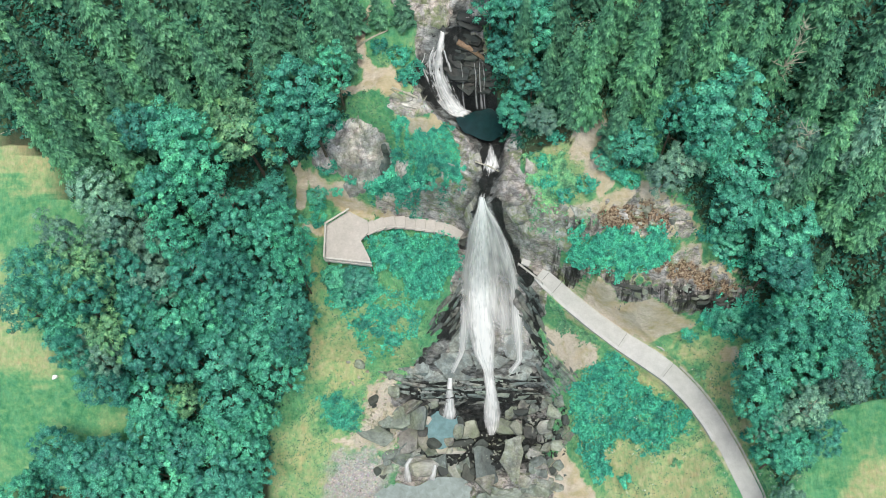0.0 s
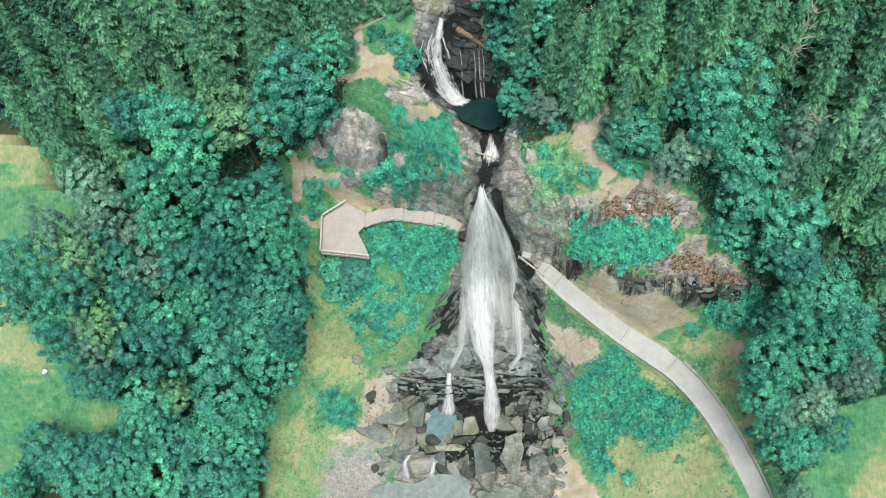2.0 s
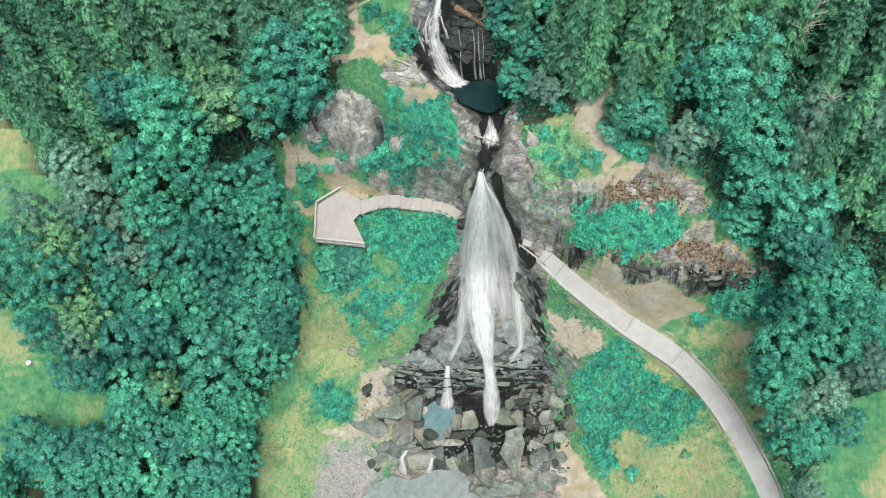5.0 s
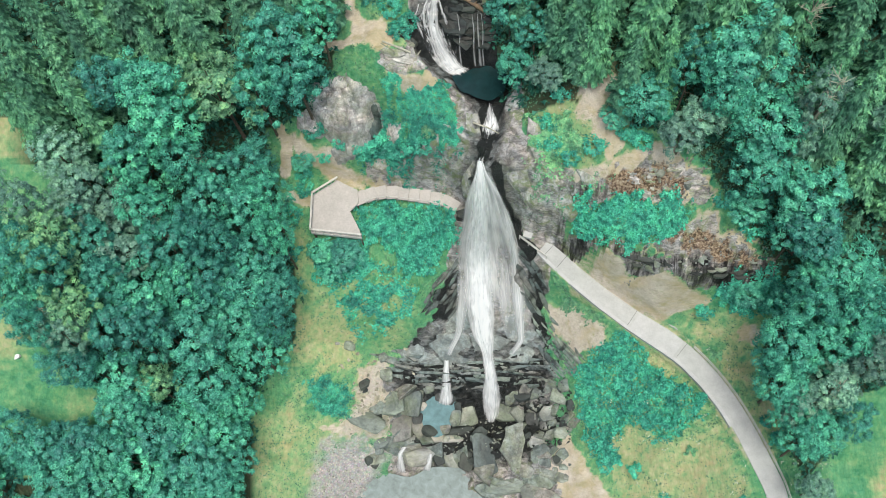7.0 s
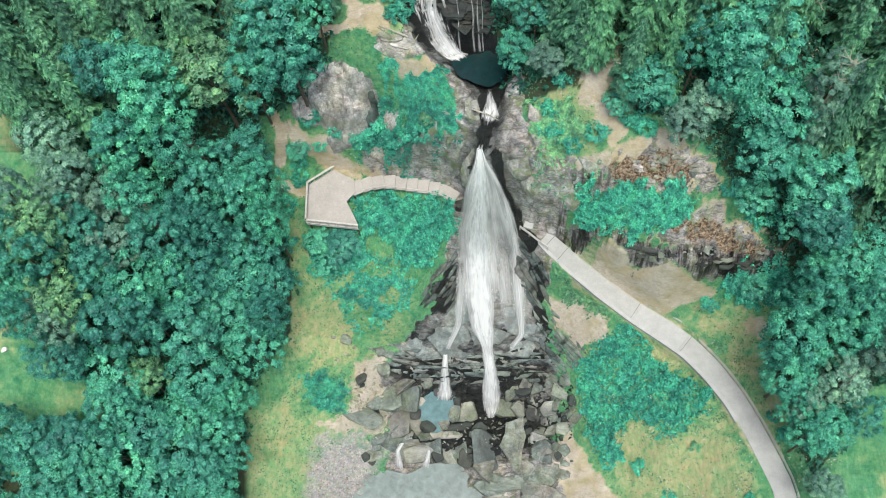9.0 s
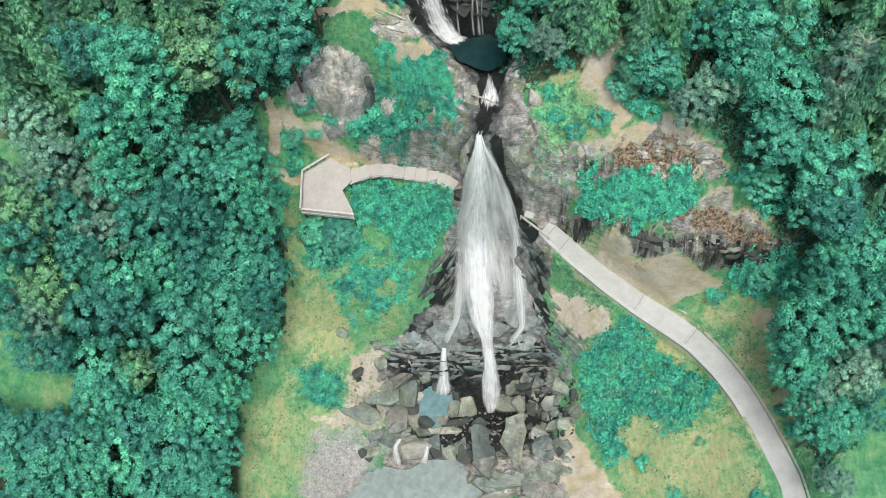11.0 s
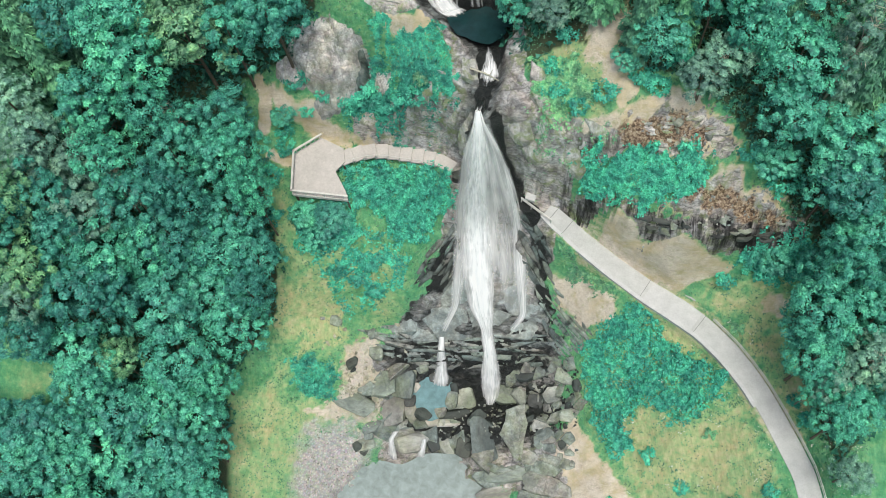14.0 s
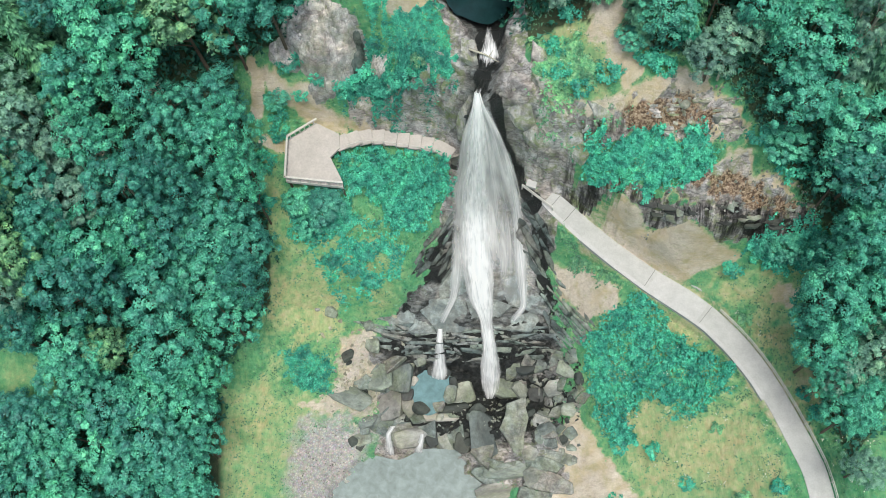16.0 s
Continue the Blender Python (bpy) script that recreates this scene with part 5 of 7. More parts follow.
for k, (x, y, sx, sy, sz, turn, wet) in enumerate((
        (-13.3, 26.4, 3.0, 3.3, 2.0, 10, 0), (-10.9, 26.6, 2.5, 3.8, 2.2, -10, 0), (-12.7, 23.8, 3.9, 4.2, 1.9, 25, 0), (-9.4, 23.7, 3.1, 3.0, 1.8, 40, 0), (1.1, 25.7, 3.1, 2.9, 2.3, 5, 0),
        (3.0, 25.4, 2.1, 2.7, 2.0, 30, 0), (3.6, 27.2, 2.4, 1.7, 1.5, 12, 1), (4.6, 24.2, 1.8, 1.9, 1.3, 60, 1), (6.7, 24.7, 2.3, 1.9, 1.4, 20, 0), (8.1, 26.4, 2.4, 1.7, 1.2, -15, 0), (-4.3, 25.2, 3.4, 3.3, 0.9, 15, 0),
        (-5.0, 23.2, 3.6, 1.2, 1.0, 4, 1), (5.4, 21.2, 2.4, 1.7, 1.2, 10, 0), (-16.9, 24.1, 5.6, 2.6, 1.1, -22, 0), (-10.0, 20.1, 4.2, 2.7, 2.1, 5, 0), (-7.7, 20.1, 1.6, 2.4, 1.7, 8, 1), (-5.7, 19.8, 2.8, 3.1, 2.0, 12, 0),
        (-3.6, 19.7, 2.2, 3.4, 2.0, -8, 1), (-1.4, 19.8, 3.2, 5.4, 2.2, 4, 0), (5.6, 19.6, 2.7, 2.3, 1.4, 35, 0), (3.8, 17.4, 1.8, 1.6, 1.2, 0, 0), (8.4, 21.9, 2.2, 1.5, 0.9, 5, 0),
        (-15.6, 19.7, 2.1, 1.9, 1.0, 25, 0), (-15.9, 15.9, 2.4, 2.4, 1.4, 0, 0), (-7.6, 17.2, 1.9, 3.2, 1.5, -14, 1), (1.6, 16.0, 6.2, 2.2, 1.5, 6, 0), (0.4, 13.9, 5.6, 2.4, 1.3, 12, 0), (-6.4, 12.9, 3.6, 1.6, 0.9, -25, 1),
        (4.6, 15.0, 3.0, 2.6, 1.2, 20, 0), (-8.6, 28.2, 1.5, 1.3, 1.2, 30, 0), (-6.4, 22.2, 5.0, 1.0, 0.5, 3, 0), (-11.6, 21.8, 3.2, 1.2, 0.8, -6, 0), (-14.8, 21.6, 2.6, 1.6, 0.9, 14, 0), (-2.2, 22.6, 2.0, 1.6, 1.5, 50, 1))):
    boulder(x, y, sx * 1.08, sy * 1.08, sz, turn, (k * 37 % 13) - 6, bool(wet), "", k)
rng = np.random.default_rng(5)
for k in range(80):
    x, y = rng.uniform(-17, 9.6), rng.uniform(16.4, 28.2)
    if math.hypot((x + 8) / 2.6, (y - 25) / 2.4) < 1 or (y < 18.6 and x < -2.4) or math.hypot(x - 1.8, (y - 20.3)) < 2.4:
        continue
    s = rng.uniform(0.5, 1.3)
    boulder(x, y, s * rng.uniform(0.9, 1.6), s, s * 0.7, rng.uniform(0, 180), rng.uniform(-14, 14), rng.random() < 0.45, "small angular stone among the boulders", k, name="stone")
for k, (x, y, s) in enumerate(((-18.4, 32.6, 1.5), (-20.0, 33.0, 0.6), (17.6, 43.6, 1.1), (20.4, 42.4, 0.8), (-8.3, 57.6, 0.9), (-14.0, 29.6, 2.0), (-14.4, 31.6, 1.4))):
    boulder(x, y, s, s * 0.9, s * 0.8, 20 * k, 5, False, "pale rock lying in the grass", k + 3, name="rock")


block = tagged(new("white_rock", rock_mesh(91, M_WHITESTONE, 0.6)), "small white rock lying in the field", "rock")
block.matrix_basis = pose(-52.1, 26.9, ground_z(-52.1, 26.9) + 0.2, 4, 0, 30) @ Matrix.Diagonal((0.8, 0.55, 0.7, 1))


def rubble(name, label, places, seed, size=(0.2, 0.55), material=None):
    """Loose broken stones, all in one mesh."""
    rng = np.random.default_rng(seed)
    base = []
    for k in range(5):
        me = rock_mesh(100 + seed + k, M_STONE, 0.6, 9, 0)
        v = np.array([q.co[:] for q in me.vertices])
        base.append((v, [tuple(p.vertices) for p in me.polygons]))
        bpy.data.meshes.remove(me)
    vs, fs = [], []
    for x, y in places:
        v, f = base[rng.integers(5)]
        s = rng.uniform(*size)
        m = np.array(Euler(rng.uniform(0, 6, 3)).to_matrix())
        o = len(vs)
        vs += list((v * np.array([1.3, 1, 0.8]) * s) @ m.T + np.array([x, y, ground_z(x, y) + 0.05]))
        fs += [tuple(i + o for i in q) for q in f]
    return tagged(new(name, mesh_from(name, vs, fs, material or M_STONE)), label, "rubble", kind="stuff")


rng = np.random.default_rng(12)
rubble("rubble", "loose dark rubble between the boulders", [(rng.uniform(3.0, 9.4), rng.uniform(20.5, 28.4)) for _ in range(190)], 1, (0.2, 0.6), M_WETSTONE)
rubble("bank_rubble", "broken brown stones on the stream bank", [(rng.normal(-15.8, 1.8), rng.normal(25.8, 2.6)) for _ in range(170)], 2, (0.1, 0.7), M_TANSTONE)
rubble("bed_rubble", "broken stones filling the stream bed", [(rng.uniform(-13, 3), rng.uniform(18.6, 24.5)) for _ in range(260)], 3, (0.18, 0.5))
rubble("shingle", "pale shingle beside the lower pool", [(rng.normal(-19.6, 2.2), rng.uniform(8, 20.5)) for _ in range(320)], 4, (0.08, 0.26))
rubble("scree", "rust-brown scree on the crag", [(rng.uniform(15, 29.5), rng.uniform(36.2, 39.0)) for _ in range(150)] + [(rng.uniform(14, 22), rng.uniform(41.4, 44.6)) for _ in range(110)], 5, (0.12, 0.45))


CRAGROCKS = [rock_mesh(120 + k, M_CRAG, 0.7, 16, 0.04) for k in range(7)]


def crag(label, outline, count, seed, size, meshes, turn=-8.0, squash=0.6, sink=0.15):
    """A broken crag: many embedded blocks that share its bedding."""
    rng = np.random.default_rng(seed)
    own = thing("crag", label, "crag")
    ox, oy = [p[0] for p in outline], [p[1] for p in outline]
    done = 0
    for _ in range(count * 12):
        x, y = rng.uniform(min(ox), max(ox)), rng.uniform(min(oy), max(oy))
        if done >= count or not inside(outline, np.array([x]), np.array([y]))[0]:
            continue
        d, _, w = near_line(ROAD, np.array([x]), np.array([y]))
        s = rng.uniform(*size)
        if d[0] < w[0] + 0.2 + s * 0.5:
            continue
        d, _, w = near_line(BROOK, np.array([x]), np.array([y]))
        if d[0] < w[0] + 0.35 * s:
            continue
        o = part("block", meshes[rng.integers(len(meshes))], M_CRAG, own)
        o.matrix_basis = pose(x, y, ground_z(x, y) - sink * s, rng.uniform(2, 22), rng.uniform(-8, 8), turn + rng.uniform(-16, 16)) @ Matrix.Diagonal((s * rng.uniform(1.1, 2.1), s * rng.uniform(0.6, 1.1), s * squash, 1))
        done += 1
    return own


crag("low dark crag above the bare bank", [(8.6, 41.2), (12.6, 39.6), (16.6, 37.9), (19.8, 36.9), (24.9, 37.1), (30.0, 36.4), (30.4, 35.2), (25.6, 35.1), (21.4, 35.4), (15.8, 37.4), (11.3, 39.6)], 26, 2, (0.6, 1.5), ROCKS[:4] + WETROCKS, -18, 0.5, 0.3)
crag("black wet rock walls of the upper cascade", [(-9.4, 60.6), (-7.6, 61.6), (-5.4, 65.0), (-2.0, 65.0), (0.2, 60.0), (0.0, 57.2), (-2.6, 57.2), (-4.4, 57.6), (-6.4, 58.4), (-7.6, 56.6), (-9.6, 57.8)], 70, 7, (0.6, 2.0), WETROCKS, -30)
crag("grey rock faces above the upper cascade", [(-8.6, 68.0), (-7.4, 64.2), (-5.4, 65.2), (-5.0, 72.0), (-9.0, 72.0)], 16, 8, (1.2, 3.0), CRAGROCKS, 20)
crag("weathered rock outcrop in the turf", [(-12.0, 57.0), (-9.4, 57.4), (-8.0, 55.8), (-10.8, 55.4)], 10, 9, (1.0, 2.2), CRAGROCKS, -20, 0.4)
crag("black wet rock beside the lip", [(-3.6, 46.6), (-2.0, 46.6), (-1.9, 45.4), (-3.8, 45.6)], 12, 12, (0.6, 1.4), WETROCKS, 0)
crag("rust-brown broken crag above the thicket", [(14.4, 43.8), (17.0, 44.6), (21.6, 43.2), (22.4, 41.6), (14.6, 42.0)], 30, 13, (0.4, 1.1), CRAGROCKS, -8)
for k, (x, y, s, wet) in enumerate(((-9.9, 26.3, 1.5, 0), (-6.0, 27.0, 1.3, 1), (-5.3, 24.6, 1.7, 0), (-8.7, 22.9, 1.6, 1), (-6.6, 23.2, 1.3, 0), (-10.2, 24.6, 1.4, 1), (-5.0, 26.0, 1.2, 1), (-7.4, 27.4, 1.2, 1))):
    boulder(x, y, s * 1.3, s, s * 0.9, 47 * k, 6, bool(wet), "", k + 2, -1.0)


# ---- cracked bedrock: fitted plates of rock ----
def cells(outline, sx, sy, turn, seed):
    """Convex cells that tile an outline in plan, about sx by sy metres, along a bedding direction."""
    rng = np.random.default_rng(seed)
    ca, sa = math.cos(radians(turn)), math.sin(radians(turn))
    pts = np.array(outline, float)
    loc = np.stack([(ca * pts[:, 0] + sa * pts[:, 1]) / sx, (-sa * pts[:, 0] + ca * pts[:, 1]) / sy], 1)
    lo, hi = loc.min(0) - 1.5, loc.max(0) + 1.5
    gu, gv = np.meshgrid(np.arange(lo[0], hi[0]), np.arange(lo[1], hi[1]))
    s = np.stack([gu.ravel() + 0.5 * (np.round(gv.ravel()).astype(int) % 2), gv.ravel()], 1)
    s = s + rng.uniform(-0.5, 0.5, s.shape)
    out = []
    for k, c in enumerate(s):
        w = np.array([ca * c[0] * sx - sa * c[1] * sy, sa * c[0] * sx + ca * c[1] * sy])
        if not inside(outline, w[:1], w[1:])[0]:
            continue
        ring = [c + np.array(q) for q in ((-2, -2), (2, -2), (2, 2), (-2, 2))]
        d2 = ((s - c) ** 2).sum(1)
        for j in np.argsort(d2)[1:16]:
            mid, nrm = (s[j] + c) / 2, s[j] - c
            side = [float((p - mid) @ nrm) for p in ring]
            cut = []
            for a in range(len(ring)):
                b = (a + 1) % len(ring)
                if side[a] <= 0:
                    cut.append(ring[a])
                if (side[a] <= 0) != (side[b] <= 0):
                    cut.append(ring[a] + (ring[b] - ring[a]) * (side[a] / (side[a] - side[b])))
            ring = cut
        out.append([(ca * p[0] * sx - sa * p[1] * sy, sa * p[0] * sx + ca * p[1] * sy) for p in ring])
    return out


def plates(own, outline, sx, sy, turn, seed, material, joint=0.05, thick=0.5, uneven=0.15, tilt=0.06, name="slab", skip=0.0, lift=0.1):
    """Lay the cells as plates of rock with worn edges and open joints on the slope."""
    rng = np.random.default_rng(seed + 500)
    for ring in cells(outline, sx, sy, turn, seed):
        if rng.random() < skip:
            continue
        p = np.array(ring)
        c = p.mean(0)
        e = 0.5
        around = height(np.array([c[0] + e, c[0] - e, c[0], c[0], c[0]]), np.array([c[1], c[1], c[1] + e, c[1] - e, c[1]]))
        g = np.clip(np.array([around[0] - around[1], around[2] - around[3]]) / (2 * e), -2.5, 2.5) + rng.normal(size=2) * tilt
        z0 = float(np.median(around)) + lift + rng.uniform(-1, 1) * uneven
        # break each side once, so that the outline is not a plain polygon
        q = []
        for a, b in zip(p, np.roll(p, -1, 0)):
            n = np.array([-(b - a)[1], (b - a)[0]]) / max(np.linalg.norm(b - a), 1e-6) * min(np.linalg.norm(b - a), 1.6 * min(sx, sy))
            q += [a, a + (b - a) * rng.uniform(0.35, 0.65) + n * rng.uniform(-0.08, 0.08)]
        q = np.array(q) - c
        far = np.linalg.norm(q, axis=1)[:, None] + 1e-6
        rings = []
        for gap, dz in ((joint * 0.5, -thick), (joint, -0.10), (joint + 0.05 + 0.04 * min(sx, sy), 0.0)):
            r = q * np.maximum(1 - gap / far, 0.15)
            rings.append(np.concatenate([r, (r @ g + dz)[:, None]], 1))
        m = len(q)
        top = rings[2].copy()
        top[:, 2] += rng.uniform(-0.05, 0.05, m)
        v = np.concatenate([rings[0], rings[1], top, [[0, 0, rng.uniform(0.0, 0.08) * min(sx, sy)]]])
        f = [(k * m + i, k * m + (i + 1) % m, (k + 1) * m + (i + 1) % m, (k + 1) * m + i) for k in range(2) for i in range(m)]
        f += [(2 * m + i, 2 * m + (i + 1) % m, 3 * m) for i in range(m)]
        o = part(name, mesh_from(name, v, f, material), material, own)
        o.location = (c[0], c[1], z0)


ledges = thing("rock_ledges", "stepped beds of dark wet schist under the fall", "rock ledge")
plates(ledges, [(-9.4, 35.0), (-4.8, 36.4), (4.6, 36.4), (6.0, 33.4), (5.4, 31.2), (-2, 31.0), (-10.6, 31.6)], 4.6, 2.4, -6, 1, M_LEDGE, 0.02, 1.0, 0.07, 0.03, "slab", 0.25, 0.1)
plates(ledges, [(-14.6, 31.8), (-10, 31.8), (-2, 31.2), (5.2, 31.2), (6.6, 29.6), (7.8, 28.2), (1, 28.0), (-8, 27.9), (-14.2, 29.4)], 2.8, 0.36, -4, 2, M_BED, 0.035, 0.9, 0.2, 0.12, "bed", 0.15, 0.14)
plates(ledges, [(4.4, 37.4), (6.6, 36.6), (8.4, 33.0), (10.4, 30.6), (8.6, 28.0), (6.6, 29.6), (5.4, 32.6)], 2.4, 0.34, -52, 3, M_BED, 0.035, 0.9, 0.2, 0.12, "bed", 0.15, 0.14)
plates(ledges, [(-9.4, 35.0), (-8.2, 38.0), (-5.8, 41.2), (-4.0, 42.0), (-3.6, 36.4), (-4.8, 36.2)], 2.2, 0.42, 48, 13, M_DARKBED, 0.04, 0.9, 0.22, 0.14, "bed", 0.2, 0.12)
plates(ledges, [(3.2, 37.6), (3.6, 41.4), (5.2, 40.6), (6.2, 37.2), (4.6, 36.2)], 2.2, 0.42, -50, 14, M_DARKBED, 0.04, 0.9, 0.22, 0.14, "bed", 0.2, 0.12)
floor_rock = thing("bed_rock", "fitted grey and greenish slabs of the stream bed with dark joints", "bedrock")
plates(floor_rock, [(-14.6, 27.8), (-10.2, 28.2), (-10.4, 23.0), (-5.0, 23.2), (-3.6, 22.2), (-4.2, 18.6), (-12.6, 19.2), (-15.6, 21.6), (-16.2, 24.0)], 2.5, 2.1, 18, 41, M_STONE, 0.09, 1.2, 0.32, 0.14, "slab", 0.12, 0.35)
plates(floor_rock, [(0.8, 27.8), (9.2, 27.6), (9.8, 22.0), (9.0, 17.8), (4.8, 17.4), (4.6, 23.0), (0.8, 24.0)], 1.5, 1.2, 30, 42, M_STONE, 0.08, 0.9, 0.28, 0.18, "slab", 0.25, 0.2)
plates(floor_rock, [(-2.4, 17.2), (8.6, 17.6), (7.0, 11.0), (-1.0, 12.0), (-2.6, 14.6)], 3.6, 1.5, -14, 43, M_STONE, 0.07, 1.0, 0.25, 0.1, "slab", 0.1, 0.3)
split = thing("split_boulder", "huge split grey boulder in the stream bed", "boulder")
plates(split, [(-2.4, 22.6), (4.8, 23.0), (4.6, 17.6), (-2.2, 17.2)], 2.5, 4.6, 4, 12, M_STONE, 0.05, 1.8, 0.25, 0.06, "piece", 0.0, 0.95)
wall = thing("cliff", "cracked grey rock face beside the waterfall", "cliff")
plates(wall, [(2.6, 46.8), (3.6, 49.6), (5.0, 48.6), (6.4, 45.6), (9.6, 44.0), (13.2, 43.4), (13.2, 42.0), (8.8, 42.2), (8.2, 40.8), (6.9, 41.8), (4.2, 43.6), (2.6, 45.2)], 2.4, 1.0, -38, 5, M_CRAG, 0.03, 1.2, 0.25, 0.22, "block", 0.35, 0.0)
wall = thing("cliff", "broken grey rock face behind the boardwalk", "cliff")
plates(wall, [(-15.0, 50.9), (-9.0, 51.2), (-4.6, 50.0), (-3.0, 48.2), (-2.4, 46.9), (-3.4, 46.9), (-5.0, 48.9), (-11.0, 49.6), (-15.0, 50.0)], 1.3, 0.6, -5, 6, M_CRAG, 0.05, 1.2, 0.25, 0.25, "block", 0.2)


def rock_dome(label, cx, cy, rx, ry, tall, turn=0.0, seed=1.0, material=None, step=0.16):
    """A worn, jointed hump of bedrock rising out of the turf."""
    u = np.arange(-1.15, 1.151, step / max(rx, ry))
    U, V = np.meshgrid(u, u)
    ca, sa = math.cos(radians(turn)), math.sin(radians(turn))
    x, y = cx + ca * U * rx - sa * V * ry, cy + sa * U * rx + ca * V * ry
    r = np.hypot(U, V) * (1 + 0.13 * wave(x, y, 2.6, seed) + 0.06 * wave(x, y, 0.9, seed + 2))
    t1, c1 = blocks(x.ravel(), y.ravel(), 1.9, 1.2, 25, seed)
    t2, c2 = blocks(x.ravel(), y.ravel(), 0.7, 0.5, -15, seed + 4)
    rough = (0.55 * t1 - 0.32 * c1 + 0.16 * t2 - 0.12 * c2).reshape(x.shape)
    base = np.array([ground_z(a, b) for a, b in zip(x.ravel(), y.ravel())]).reshape(x.shape)
    mid = ground_z(cx, cy)
    up = np.sqrt(np.clip(1 - np.clip(r, 0, 1) ** 5.0, 0, 1))
    z = base * (1 - 0.5 * up) + mid * 0.5 * up + up * (tall + rough * min(1.0, tall)) - 0.25 - 1.2 * (r > 1)
    i = np.arange(x.size).reshape(x.shape)
    keep = (r < 1.12)
    keep = keep[:-1, :-1] & keep[1:, :-1] & keep[:-1, 1:] & keep[1:, 1:]
    f = np.stack([i[:-1, :-1], i[:-1, 1:], i[1:, 1:], i[1:, :-1]], -1)[keep]
    used = np.unique(f)
    back = np.full(x.size, -1)
    back[used] = np.arange(len(used))
    pts = np.stack([x.ravel() - cx, y.ravel() - cy, z.ravel() - mid], 1)[used]
    ob = new("rock_outcrop", mesh_from("rock_outcrop", pts, back[f], material or M_KNOB, False))
    ob.location = (cx, cy, mid)
    return tagged(ob, label, "rock outcrop")


rock_dome("rounded mauve-grey crag at the wood's edge", -16.6, 53.7, 3.7, 2.4, 2.6, -12, 1.0)
rock_dome("dark wet side of the rounded crag", -13.5, 53.3, 1.1, 1.5, 1.3, 12, 8.0, M_DARKBED)
rock_dome("grey rock rib below the rounded crag", -16.0, 51.7, 2.6, 0.9, 0.7, 14, 2.0)
rock_dome("small broken crag beside the trodden path", -20.6, 53.2, 1.6, 1.2, 0.9, 0, 3.0)
rock_dome("dark jointed rock half grown over", -10.9, 52.6, 1.4, 1.0, 0.9, 30, 4.0)
rock_dome("smooth grey rock slab above the pool", -9.7, 56.2, 2.8, 1.3, 0.5, -14, 5.0, M_CRAG)
rock_dome("big grey rock slab above the cascade", -7.0, 66.0, 3.2, 2.2, 0.9, -10, 6.0, M_CRAG)
rock_dome("grey rock shoulder above the cascade", -0.6, 65.6, 2.0, 1.6, 0.9, 20, 7.0, M_CRAG)
bank = thing("brook_bank", "worn mauve-grey rock beside the brook", "rock bank")
plates(bank, [(-5.0, 54.0), (-3.2, 53.4), (-2.0, 51.0), (-2.0, 47.2), (-3.2, 47.2), (-4.2, 51.0)], 2.0, 1.5, 80, 8, M_CRAG, 0.02, 1.0, 0.1, 0.1, "block", 0.6, -0.05)
bank = thing("brook_bank", "worn mauve-grey rock beside the brook", "rock bank")
plates(bank, [(2.6, 53.4), (3.6, 53.0), (4.2, 50.4), (3.4, 47.0), (1.6, 46.6), (1.7, 49.0), (2.0, 51.0)], 2.0, 1.5, 80, 9, M_CRAG, 0.02, 1.0, 0.1, 0.1, "block", 0.6, -0.05)
# ---- trees ----
RNG = np.random.default_rng(11)


def leaf_quads(centres, normals, size, rng, slim=0.62):
    """A pointed leaf blade for each centre, its face turned to the normal."""
    n = normals / np.linalg.norm(normals, axis=1)[:, None]
    r = rng.normal(size=n.shape)
    a = np.cross(n, r)
    a /= np.linalg.norm(a, axis=1)[:, None] + 1e-9
    b = np.cross(n, a)
    s = size[:, None]
    v = np.stack([centres - a * s, centres - b * s * slim + n * s * 0.15, centres + a * s, centres + b * s * slim + n * s * 0.15], 1)
    return v


def leaf_tips(centres, normals, size, rng, along=None, slim=0.75):
    """A pointed leaf spray for each centre: one triangle, turned to the normal, pointing along where that is given."""
    n = normals / np.linalg.norm(normals, axis=1)[:, None]
    r = rng.normal(size=n.shape) if along is None else along + 0.45 * rng.normal(size=n.shape)
    a = r - n * (r * n).sum(1)[:, None]
    a /= np.linalg.norm(a, axis=1)[:, None] + 1e-9
    b = np.cross(n, a)
    s = size[:, None]
    return np.stack([centres - a * s * 0.7 - b * s * slim, centres + a * s * 1.25, centres - a * s * 0.7 + b * s * slim], 1)


def spread(rng, count, low):
    """Directions spread evenly over a dome, with some jitter."""
    k = np.arange(count) + 0.5
    z = 1 - (1 - low) * k / count
    a = 2.39996 * k + rng.uniform(0, 6.28)
    r = np.sqrt(np.maximum(1 - z * z, 0))
    d = np.stack([r * np.cos(a), r * np.sin(a), z], 1) + rng.normal(size=(count, 3)) * 1.0 / math.sqrt(count)
    return d / np.linalg.norm(d, axis=1)[:, None]


